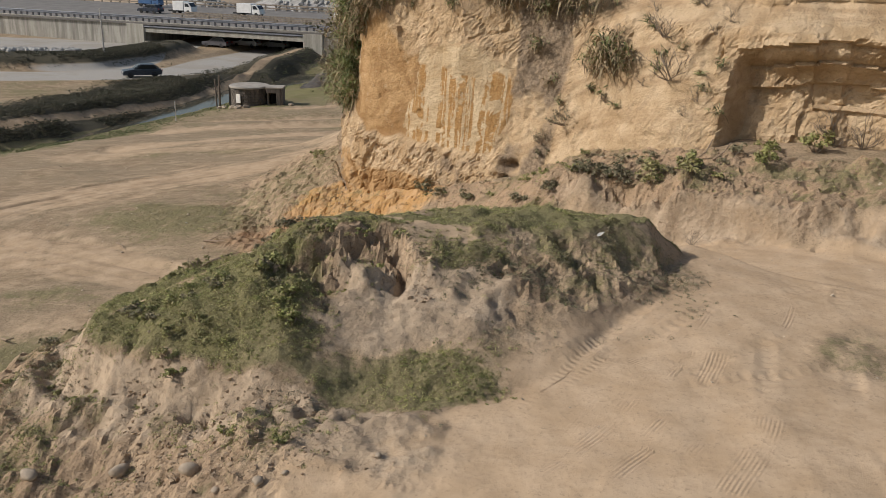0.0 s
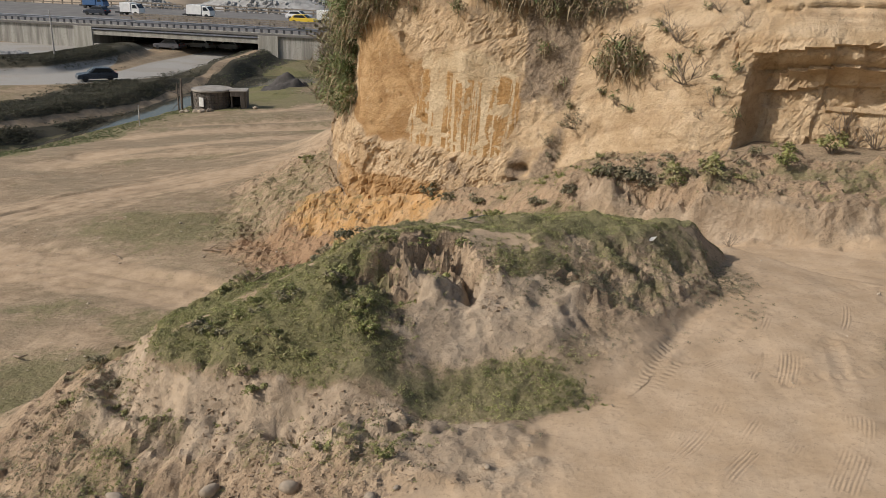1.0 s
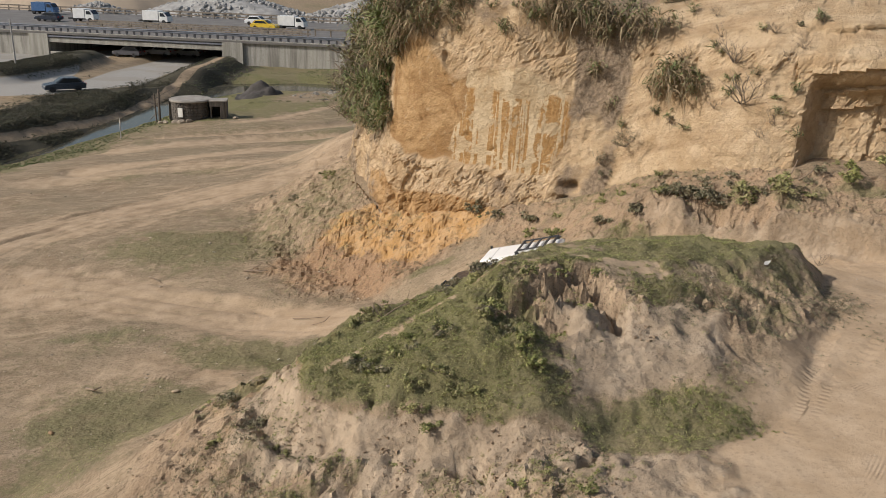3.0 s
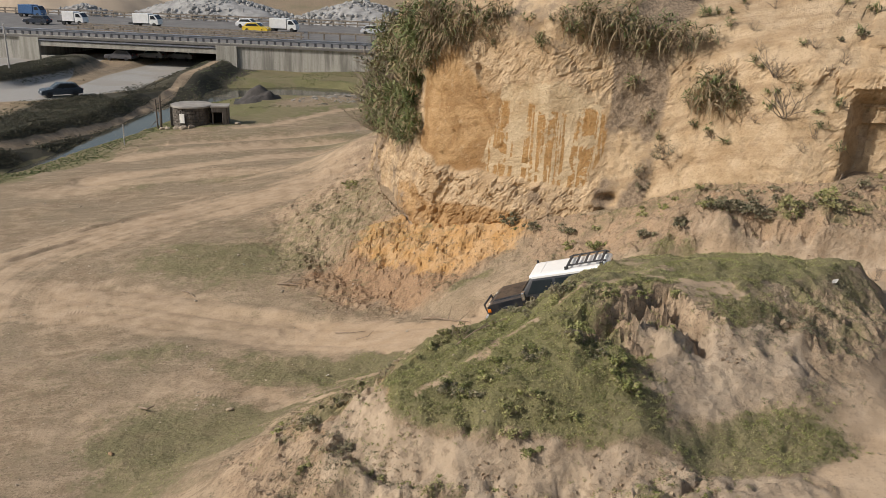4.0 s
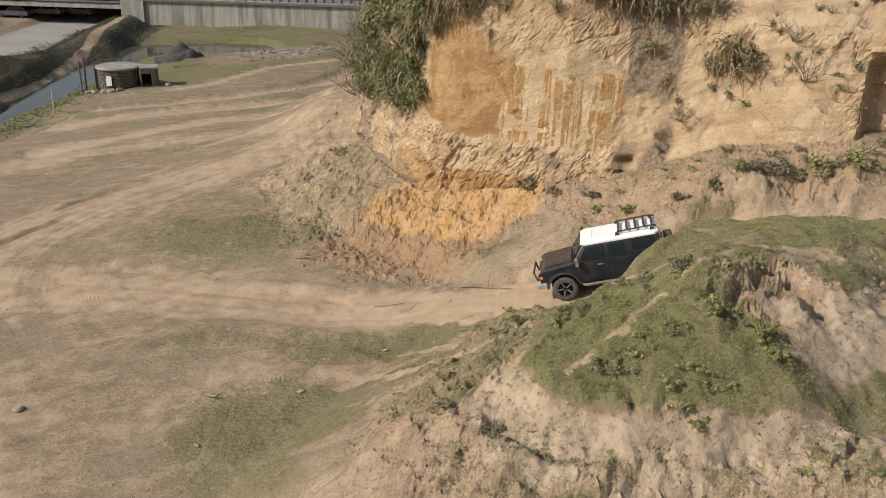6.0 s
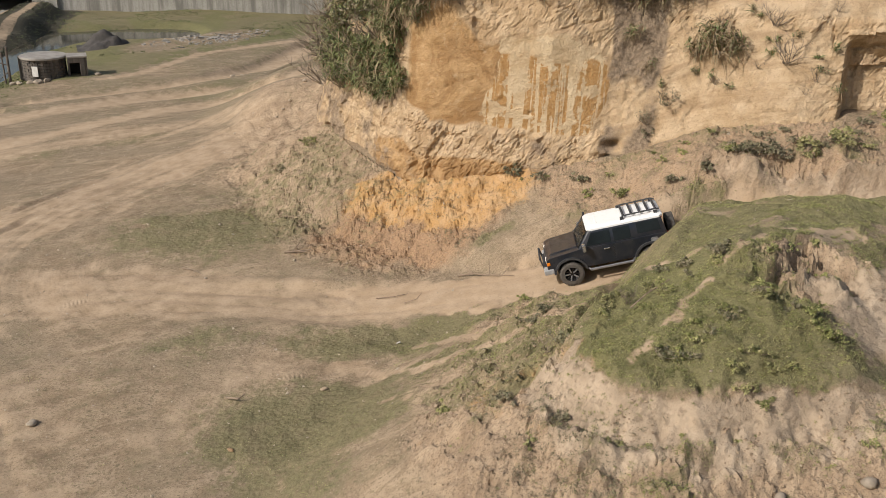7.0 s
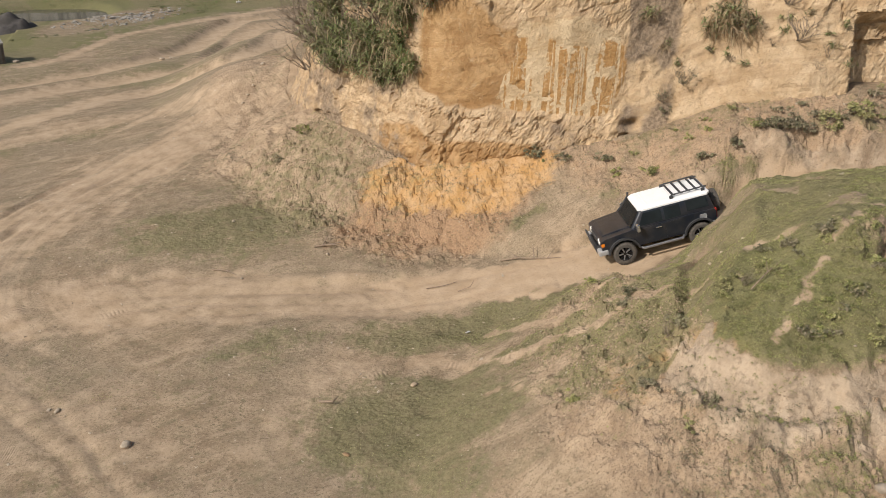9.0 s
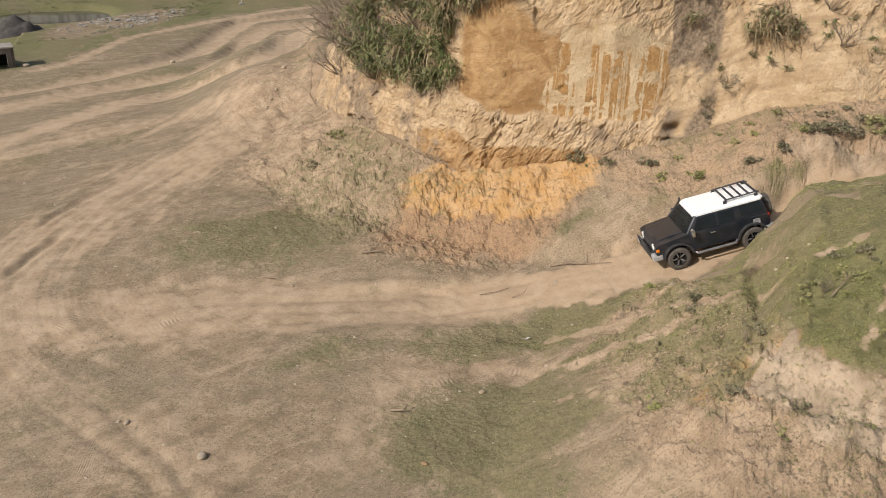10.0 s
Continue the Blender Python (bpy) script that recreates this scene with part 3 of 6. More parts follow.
    strips = smooth(56, 66, y) * smooth(104, 96, y) * smooth(0.0, 0.5, 0.45 + patch) * (x > -14)
    grass = np.maximum(grass, 0.5 * strips)
    cover["lush"] = np.clip(marsh * smooth(-0.35, 0.35, wide + 0.6 * patch) + 0.5 * mound + 0.6 * blob(wx, wy, -4.6, 16.6, 3.0, 2.0, 0, 0.3) * top + 0.7 * blob(wx, wy, -5.2, 19.2, 2.0, 1.0, 15), 0, 1)
    grass = np.maximum(grass, 0.6 * blob(wx, wy, -17, 60, 9, 2.2, 12) + 0)

    grass = np.maximum(grass, 0.9 * blob(wx, wy, -5.6, 20.9, 1.3, 1.5, 0, 0.4))
    cover["way"] = along(x, y, SWEEP)
    track = (1 - smooth(0.9, 1.9, td + 0.35 * bits)) * np.where(x < -9, 0.62, 1.0)
    for k, (path, width, weight) in enumerate(LANES):
        pd = along(x, y, path)[0]
        edge = 0.55 * patch + 0.35 * bits
        if width > 2:
            track = np.maximum(track, weight * (1 - smooth(0.3, 1.25, pd / width + 0.45 * edge)))
        else:
            track = np.maximum(track, weight * (1 - smooth(0.2, 1.7, pd / width + (0.5 if width < 0.6 else 0.3) * edge + (0.45 * grain(x, y, 0.5, 39) + 0.55 * fractal(x, y, 0.3, 40, 2, 0.6) if width < 0.6 else 0))))
    shelf = smooth(-3.5, -1.5, x - 0.3 * (y - 12)) * smooth(0.6, -0.8, y - 15.2 - 0.8 * np.clip(x - 1.0, 0, 9) - 0.25 * bits) * front
    shelf = np.maximum(shelf, smooth(5.2, 6.4, x) * smooth(22.5, 21.0, y - 0.0 * x) * smooth(2.0, 3.4, fd) * front)
    track = np.maximum(track, shelf * (1 - 0.75 * blob(wx, wy, -0.6, 14.1, 2.0, 0.75)) * (1 - 0.6 * blob(wx, wy, 7.9, 14.8, 0.9, 1.4)))
    track = track * (1 - (1 - smooth(1.5, 4.0, fd + 0.8 * bits)) * front * (y > 38) * (y < 66) * (x < 2))
    cover["track"] = np.clip(track, 0, 1)
    bankface = front * smooth(1.9, 2.3, fd) * smooth(3.4, 2.9, fd) * smooth(1.5, 4.0, x) * (y > 12)
    cover["grass"] = (1 - 0.85 * bankface) * (1 - 0.85 * smooth(0.25, 0.6, hollow(x, y)) * (1 - blob(wx, wy, -2.0, 17.1, 0.4, 0.3)) * (1 - smooth(-0.05, 0.4, fractal(x, y, 0.8, 38, 3)))) * np.clip(grass, 0, 1) * (1 - 0.93 * smooth(0.3, 0.8, track)) * (1 - 0.6 * smooth(0.6, 1.0, patch - 0.3 * bits) * ((y > 31) | (x > -1.5)) * (y < 60))

    clay = 1.15 * blob(wx, wy, -3.2, 36.4, 4.4, 1.9, -46, 0.35)
    red = 0.9 * blob(wx, wy, -5.0, 35.4, 4.6, 2.8, -40, 0.5)
    cover["clay"] = np.clip(clay, 0, 1) * front
    red = np.maximum(red, 0.5 * apron)
    cover["red"] = np.clip(red, 0, 1) * (1 - 0.8 * cover["track"])
    scarp = smooth(0.15, -0.15, inner) * smooth(-1.9, -0.9, inner + 0.5 * patch) * smooth(20.0, 19.2, y) * smooth(0.8, -0.8, x + 0.6 * bits)
    bare = blob(wx, wy, -0.5, 16.2, 2.4, 1.3) * 0.85
    cover["lip"] = smooth(-0.9, -0.1, inner) * smooth(0.2, 0.0, inner)
    cover["clay"] = np.maximum(cover["clay"], 0.42 * blob(wx, wy, -7.4, 19.0, 2.4, 1.5, -30, 0.9))
    ledge_ = front * smooth(2.1, 2.4, fd) * smooth(3.2, 2.8, fd) * smooth(1.5, 4.0, x) * (y > 12)
    cover["pale"] = np.clip(np.maximum(np.maximum(scarp, bare), 0.55 * ledge_), 0, 1) * (1 - 0.9 * cover["grass"])
    debris = smooth(0.1, -0.6, inner) * smooth(-5.0, -2.6, inner + 0.6 * patch) * smooth(27, 25.5, y) * smooth(1.0, -1.0, x + 0.5 * bits) * smooth(-13, -11.5, x)
    loam = np.maximum(debris, apron * 0.5)
    loam = np.maximum(loam, 0.8 * blob(wx, wy, 3.4, 17.5, 3.2, 1.6, 22))
    loam = np.maximum(loam, smooth(6.5, 3.5, fd + 0.6 * patch) * front * (x < 1) * (y > 38) * (y < 66))
    loam = np.maximum(loam, 0.5 * cover["red"])
    loam = np.maximum(loam, 0.8 * smooth(0.2, 0.5, hollow(x, y)))
    loam = np.maximum(loam, blob(wx, wy, -1.7, 17.6, 1.8, 0.9))
    cover["loam"] = np.clip(loam, 0, 1) * (1 - 0.85 * cover["track"])
    bd = along(x, y, BANK)[0]
    idist = along(x, y, ISLAND)[0]
    cover["track"] = np.maximum(cover["track"], 0.5 * smooth(0.8, 0.3, bd + 0.3 * bits) * smooth(60, 66, y))
    cover["grass"] = cover["grass"] * smooth(0.6, 1.4, bd)
    between = smooth(56, 64, y) * (x < -22) * (1 - smooth(9.0, 13.0, bd)) * (y < 118)
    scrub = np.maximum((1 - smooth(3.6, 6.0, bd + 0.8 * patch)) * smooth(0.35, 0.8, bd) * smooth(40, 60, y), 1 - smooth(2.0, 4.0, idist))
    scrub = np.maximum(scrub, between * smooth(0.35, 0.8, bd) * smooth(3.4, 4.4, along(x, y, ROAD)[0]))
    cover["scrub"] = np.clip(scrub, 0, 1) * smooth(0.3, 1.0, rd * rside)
    road = 1 - smooth(3.2, 4.2, along(x, y, ROAD)[0])
    yard = smooth(102, 106, y + 0.06 * x) * (x < -36) * (y < 145)
    cover["road"] = np.clip(np.maximum(road, yard * (1 - cover["scrub"])), 0, 1)
    return cover


def relief(x, y, cover):
    """Clods, ruts, rills and hummocks."""
    near = smooth(80, 45, y)
    rough = 0.25 + 0.9 * cover["loam"] + 0.7 * cover["pale"] + 0.4 * cover["grass"] + 0.6 * cover["clay"] + 0.6 * cover["red"]
    z = 0.075 * fractal(x, y, 1.3, 41, 4, 0.5) * rough * near
    wx, wy = x + 0.12 * grain(x, y, 0.4, 45), y + 0.12 * grain(x, y, 0.4, 46)
    broken = np.clip(1.0 * cover["loam"] + 0.75 * cover["pale"] + 0.6 * cover["red"] + 0.5 * cover["clay"], 0, 1.6)
    soil = fractal(wx, wy, 0.85, 43, 4, 0.62)
    hummock = np.abs(fractal(wx, wy, 0.5, 48, 3, 0.6))
    z = z + (0.1 * soil + 0.06 * hummock) * (broken + 0.9 * cover["grass"] * smooth(30, 24, y) * (0.25 + 0.75 * smooth(-9.5, -7.5, x))) * near
    z = z + 0.026 * blocks(wx, wy, 0.26, 49) * broken * (1 - 0.6 * cover["pale"]) * near
    rills = np.abs(fractal(x + 0.25 * y, y * 0.22, 0.6, 47, 3, 0.6))
    z = z - np.clip(0.34 - rills, 0, 1) * cover["pale"] * near * (0.05 + 0.16 * cover["lip"])
    z = z + 0.022 * fractal(x, y, 0.3, 49, 2) * (0.15 + rough) * near
    z = z + 0.03 * grain(x, y, 0.9, 50) * smooth(0.4, 1, cover["track"]) * (y < 22) * (x > -2)
    td = along(x, y, TRACK)[0]
    worn = 0.5 + 0.5 * grain(x, y, 2.0, 51)
    z = z - 0.05 * np.exp(-((td - 0.75) / 0.2) ** 2) * worn
    for path, width, weight in LANES[:4]:
        pd, pside, pway, _ = along(x, y, path)
        pd = pd + 0.35 * grain(pway, pside * 7.0, 6.0, 52)
        for off in (0.35, 1.75):
            z = z - 0.06 * np.exp(-((pd - off) / 0.17) ** 2) * np.clip(grain(x, y, 5.0, 53 + int(off * 4)) + 0.35, 0, 1)
    # the broken gully in the mound's crest
    z = z - (0.42 + 0.35 * fractal(x, y, 0.45, 58, 4, 0.65) + 0.12 * blocks(x, y, 0.35, 59)) * hollow(x, y)
    wob = 0.4 * fractal(x, y, 0.6, 57, 3, 0.6)
    torn = 0.5 + 0.5 * fractal(x, y, 0.45, 58, 3, 0.6)
    for gx, gy, rx, ry, deep in ((-1.0, 17.3, 0.3, 0.4, 0.3), (-2.6, 17.2, 0.3, 0.4, 0.3), (1.3, 17.4, 0.3, 0.25, 0.4), (2.4, 17.3, 0.25, 0.5, 0.12),
                                 (3.4, 17.9, 0.3, 0.4, 0.12), (-2.3, 16.4, 0.35, 0.25, 0.2), (-3.9, 14.2, 0.25, 0.4, 0.3), (-2.2, 13.65, 0.45, 0.3, 0.5), (-5.0, 15.35, 0.2, 0.3, 0.3), (-5.6, 15.7, 0.2, 0.25, 0.25), (-6.5, 15.9, 0.2, 0.3, 0.3), (3.1, 18.1, 0.2, 0.5, 0.3)):
        g = np.exp(-((x - gx + wob) / rx) ** 2 - ((y - gy - wob) / ry) ** 2)
        z = z - 0.9 * deep * (0.5 + 0.5 * torn) * smooth(0.1, 0.9, g)
    z = z + 0.05 * np.abs(fractal(wx, wy, 0.35, 56, 3, 0.6)) * np.clip(cover["pale"] + cover["loam"], 0, 1) * near
    jag = 2 * lattice(np.round(x * 1e3), np.round(y * 1e3), 5) - 1
    z = z + 0.012 * jag * np.clip(broken + 0.5 * cover["grass"] - 0.6 * cover["pale"], 0, 1.2) * smooth(34, 28, y)
    # wheel marks on the upper flat
    # old wheel ruts dried hard in the field
    fd, fside, fway, _ = along(x, y, FIELD_RUT)
    for off, deep in ((0.0, 0.13), (1.7, 0.1)):
        q = np.abs(fd * fside - off + 0.2 * grain(x, y, 3.0, 61))
        kept = smooth(-0.35, 0.25, grain(x, y, 2.6, 62 + int(off))) * smooth(0.0, 1.5, fway) * smooth(14.0, 11.0, fway)
        z = z + (0.05 * np.exp(-((q - 0.42) / 0.16) ** 2) - deep * np.exp(-(q / 0.2) ** 2)) * kept
    for line in RUTS:
        rd_, rside, rway, _ = along(x, y, line)
        for off in (0.0, 1.5):
            q = np.abs(rd_ * rside - off + 0.12 * grain(x, y, 2.2, 54))
            z = z + np.where(q < 0.16, 0.013 * np.sign(np.sin(rway * 26 + 9 * q)) - 0.012, 0) * smooth(0.0, 0.5, grain(x, y, 1.3, 59)) + 0.013 * np.exp(-((q - 0.2) / 0.06) ** 2) * smooth(-0.1, 0.5, grain(x, y, 1.3, 59))
    return z


cover = covers(GX, GY)
GZ = land(GX, GY) + relief(GX, GY, cover)
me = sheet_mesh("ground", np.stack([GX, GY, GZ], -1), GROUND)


# tyre prints: ends of each, width; lugs lie across the way, ribs along it
LUGS = [(1.2, 13.4, 3.2, 15.9, 0.24), (2.2, 14.3, 3.1, 15.3, 0.2), (-0.7, 11.7, 0.4, 11.5, 0.2), (4.6, 17.6, 5.3, 18.0, 0.22), (-9.6, 26.3, -8.3, 24.7, 0.34), (-8.1, 24.5, -6.9, 23.7, 0.3), (-6.8, 25.9, -5.9, 24.6, 0.28), (-11.9, 27.1, -11.3, 27.0, 0.32), (-20.9, 37.6, -20.1, 38.1, 0.4), (-18.0, 35.7, -17.1, 35.7, 0.4)]
RIBS = [(3.6, 14.1, 4.5, 15.6, 0.3), (4.05, 14.1, 4.7, 15.4, 0.26), (4.6, 13.9, 5.1, 15.2, 0.5), (2.2, 12.4, 3.3, 13.7, 0.42), (1.5, 11.8, 1.9, 12.1, 0.3), (2.3, 11.2, 3.4, 12.2, 0.36), (3.4, 12.6, 3.8, 13.0, 0.3),
        (4.0, 12.1, 4.6, 12.8, 0.36), (4.3, 11.1, 5.3, 12.9, 0.6), (5.1, 16.3, 5.5, 17.2, 0.26), (6.7, 16.3, 7.3, 17.3, 0.22), (2.2, 13.0, 2.8, 13.8, 0.2), (3.6, 15.2, 3.9, 14.8, 0.3), (6.8, 20.1, 7.8, 20.3, 0.5), (-13.4, 28.3, -12.2, 28.0, 0.3)]
RIBS += [(-22.0, 33.2, -20.5, 33.8, 0.5), (-21.3, 32.4, -20.0, 32.9, 0.5), (-22.1, 28.7, -21.0, 30.4, 0.45), (-21.9, 35.4, -21.3, 36.8, 0.5), (-18.4, 45.0, -15.6, 49.5, 0.5), (-20.1, 45.3, -17.4, 49.0, 0.5)]
print_at, print_deep = np.zeros_like(GX), np.zeros_like(GX)
for k, (x0, y0, x1, y1, width) in enumerate(LUGS + RIBS):
    long = math.hypot(x1 - x0, y1 - y0)
    ux, uy = (x1 - x0) / long, (y1 - y0) / long
    u, v = (GX - x0) * ux + (GY - y0) * uy, (GY - y0) * ux - (GX - x0) * uy
    v = v + 0.08 * np.sin(u * 1.6 + k)
    inside = (np.abs(v) < width) & (u > -0.3) & (u < long + 0.3)
    print_at = np.where(inside, u / 0.14 if k < len(LUGS) else v / 0.07 + 0.25 * u, print_at)
    deep = (0.7 if k < len(LUGS) else 0.36) * smooth(0.5, 0.25, np.abs(v) / width) * smooth(-0.12, 0.05, u) * smooth(long + 0.12, long - 0.05, u) * np.clip(0.5 + 0.8 * fractal(GX, GY, 0.5, 58, 2), 0, 1)
    print_deep = np.maximum(print_deep, deep)
note(me, "tread", np.stack([print_at, print_deep, 0 * GX], -1), "FLOAT_VECTOR")
sd, sside, sway, _ = cover.pop("way")
note(me, "sweep", np.stack([sway, sd * sside, 0 * sd], -1), "FLOAT_VECTOR")
note(me, "swept", (1 - smooth(4.5, 9.0, sd)) * (0.3 + 0.7 * smooth(28, 38, GY)) * (1 - cover["road"]))
for key, values in cover.items():
    note(me, key, values)
crisp = (cover["loam"] - cover["pale"] + cover["clay"] + cover["red"] > 0.35) & (GY < 46)
me.polygons.foreach_set("use_smooth", ~crisp[:-1, :-1].reshape(-1))
tagged(new("ground", me), "dry sandy earth with worn vehicle tracks and patchy grass", "ground", kind="structure")

# ---- the cliff ----
FACE = rounded(FOOT[2:15], 3)
fx, fy, fz = (np.array([p[k] for p in FACE]) for k in range(3))
run = np.concatenate([[0], np.cumsum(np.hypot(np.diff(fx), np.diff(fy)))])
mark = run[np.argmin(np.hypot(fx + 4.0, fy - 38.6))]
S = np.array(sorted(steps(mark - 10, 0, 0.1, 1.15, 1.5) + list(np.arange(mark - 10, mark + 27, 0.085)) + steps(mark + 27, run[-1] - 1, 0.1, 1.15, 3)))
cx, cy, cz = (np.interp(S, run, v) for v in (fx, fy, fz))
tx, ty = np.gradient(cx, S), np.gradient(cy, S)
tl = np.hypot(tx, ty)
nx, ny = -ty / tl, tx / tl           # to the hill
s = S - mark                          # 0 at the nose, about 10 at the buttress, 17 at the notch
H = np.array(list(np.arange(-1.2, 8.2, 0.085)) + list(np.arange(8.4, 14, 0.5)))
SS, HH = np.meshgrid(s, H)
zz = HH + cz[None, :]
lean = np.interp(s, [-20, -6, -1, 1, 6.5, 9, 12, 17, 30], [0.5, 0.14, 0.1, 0.05, 0.06, 0.26, 0.34, 0.34, 0.4])[None, :]
backing = lean * np.clip(HH, -1, 9) + 0.9 * np.clip(zz - 9.6, 0, 9) * smooth(6, 12, SS) + 1.2 * np.clip(zz - 10.6, 0, 9)
backing = backing + np.clip(HH - 9, 0, 9) * 1.5
nook = smooth(17.0, 17.5, SS) * smooth(30, 21, SS)
backing = backing + nook * (1.15 - 1.3 * smooth(8.2, 9.2, zz))
edge = 4.6 + 0.35 * grain(SS, 0 * SS, 2.2, 61) + 0.12 * grain(SS, 0 * SS, 0.5, 62)
band = (1 - smooth(-0.12, 0.1, zz - edge)) * smooth(-0.5, 0.8, SS) * (1 - smooth(8.8, 9.6, SS))
roof = 7.6 + 1.2 * smooth(4.2, 2.0, SS) + 0.5 * grain(SS, 0 * SS, 1.6, 63)
smoothface = smooth(-0.6, 0.6, SS) * (1 - smooth(8.3, 9.0, SS + 0.4 * grain(SS, HH, 1.2, 64))) * smooth(-0.1, 0.3, zz - edge) * (1 - smooth(-0.7, 0.6, zz - roof - 0.35 + 0.3 * grain(SS, HH, 0.5, 80)))
rough = (1 - 0.8 * smoothface) * (1 - 0.45 * smooth(10.5, 11.5, SS) * smooth(17, 16, SS) * smooth(9.4, 8.6, zz)) * (1 - 0.45 * smooth(8.5, 9.2, SS) * smooth(11.2, 10.2, SS)) * (1 - 0.4 * smooth(9.0, 10.0, zz))
WS, WH = SS + 0.14 * fractal(SS, HH, 0.7, 60, 3), HH + 0.14 * fractal(SS, HH, 0.7, 66, 3)
shape = 0.34 * fractal(SS, HH * 0.5, 3.8, 65, 2) * (0.3 + 0.7 * rough)
shape = shape + (0.11 * blocks(WS, WH * 0.5, 1.9, 67) + 0.04 * blocks(WS, WH * 0.7, 0.7, 68) + 0.022 * blocks(SS, HH, 0.24, 70)) * (0.12 + 0.88 * rough)
shape = shape + 0.035 * fractal(SS * 0.16, HH, 0.5, 69, 3, 0.6) * (0.5 + 0.5 * rough)
shape = shape + 0.07 * (np.abs(fractal(SS, HH * 0.16, 0.5, 76, 3)) - 0.3) * rough * smooth(0.2, -0.2, grain(SS, HH, 2.5, 78))
shape = shape + 0.05 * fractal(SS, HH, 0.45, 71, 3, 0.6) * rough
crack = np.clip(0.07 - np.abs(fractal(SS + 0.4 * HH, HH * 0.6, 1.9, 72, 3, 0.6)), 0, 1)
shape = shape + 1.6 * crack * rough * (fractal(SS, HH, 4.0, 74, 2) > 0.05)
joints = np.clip(0.06 - np.abs(fractal(SS, HH * 0.3, 0.9, 83, 3, 0.6)), 0, 1)
shape = shape - band * (0.12 + 0.06 * blocks(WS, WH * 0.6, 1.2, 73) + 0.03 * blocks(WS, WH, 0.4, 75) - 2.2 * joints)
ledge = smooth(16, 18.5, SS) * (0.22 * np.sign(np.sin(HH * 5.2 + 1.2 * grain(SS, HH, 2.5, 75))) * (zz > 7.4))
shape = shape + ledge * 0.6
for hs, hz, r in ((4.55, 5.6, 0.1), (2.2, 5.9, 0.08), (3.3, 6.3, 0.07), (1.6, 4.9, 0.07), (3.9, 7.2, 0.06), (9.15, 4.2, 0.3), (9.0, 3.7, 0.22), (5.8, 5.2, 0.09)):
    shape = shape + 2.0 * r * np.exp(-((SS - hs) / r) ** 2 - ((zz - hz) / (0.7 * r)) ** 2)
backing = backing + shape
grid = np.stack([cx[None, :] + nx[None, :] * backing, cy[None, :] + ny[None, :] * backing, zz], -1)
grid[1:-1, 1:-1] += np.random.default_rng(3).normal(size=grid[1:-1, 1:-1].shape) * 0.008 * rough[1:-1, 1:-1, None] ** 2
me = sheet_mesh("cliff", grid, CLIFF, False)
me.polygons.foreach_set("use_smooth", (rough < 0.75)[:-1, :-1].reshape(-1))
note(me, "sheet", np.stack([SS, HH, backing], -1), "FLOAT_VECTOR")
cut = 3.8 + 0.4 * grain(HH, SS, 1.4, 77) + 0.25 * fractal(HH, SS, 0.5, 85, 2)
note(me, "orange", np.clip(smoothface * 0.55 + smoothface * 0.6 * (1 - smooth(cut - 0.5, cut + 0.6, SS)) + 1.0 * (1 - smooth(2.7, 3.4, zz + 0.4 * grain(SS, HH, 1.3, 84))) * (SS < 7.5) * (SS > -2.5), 0, 1))
note(me, "drip", smoothface * smooth(cut, cut + 0.4, SS) * (1 - smooth(7.0, 7.5, zz + 0.3 * grain(SS, HH, 1.0, 82))))
note(me, "pale", smoothface * smooth(cut - 0.1, cut + 0.5, SS) * (1 - smooth(8.2, 8.8, SS)))
grey = band * 0.55 + 1.3 * smooth(8.4, 9.0, SS) * (1 - smooth(10.2, 11.2, SS)) + 0.75 * smooth(0.4, -0.6, SS) + 0.5 * smooth(8.6, 9.6, zz) * (SS < 9)
note(me, "grey", np.clip(grey * (0.65 + 0.5 * fractal(SS, HH, 1.6, 79, 3)), 0, 1))
tagged(new("cliff", me), "eroded ochre and orange sandy clay cliff face", "cliff", kind="structure")

# ---- small kit for meshes ----
def bm_mesh(name, bm, mat, smooth_shade=False):
    me = bpy.data.meshes.new(name)
    bm.to_mesh(me)
    bm.free()
    if mat is not None:
        me.materials.append(mat)
    if smooth_shade:
        me.polygons.foreach_set("use_smooth", [True] * len(me.polygons))
    return me


def part(name, bm, mat, parent, label="", smooth_shade=False):
    """Links a bmesh, or a mesh, as one part under its thing."""
    me = bm if isinstance(bm, bpy.types.Mesh) else bm_mesh(name, bm, mat, smooth_shade)
    ob = new(name, me)
    ob.parent = parent
    return tagged(ob, label)


def thing(name, label, category, at=None, group="", kind=""):
    ob = new(name)
    ob.empty_display_size = 0.2
    if at is not None:
        ob.matrix_world = at
    return tagged(ob, label, category, group, kind)


def box(bm, size, at=(0, 0, 0), bevel=0.0, turn=None):
    made = bmesh.ops.create_cube(bm, size=1.0)
    vs = made["verts"]
    bmesh.ops.scale(bm, vec=size, verts=vs)
    if bevel:
        es = {e for v in vs for e in v.link_edges}
        bmesh.ops.bevel(bm, geom=list(es), offset=bevel, segments=2, affect="EDGES", profile=0.6)
        vs = list({v for v in bm.verts if v not in box.old})
    m = Matrix.Translation(at) @ (turn or Matrix.Identity(4))
    bmesh.ops.transform(bm, matrix=m, verts=vs)
    box.old = set(bm.verts)
    return bm


box.old = set()


def start():
    box.old = set()
    return bmesh.new()


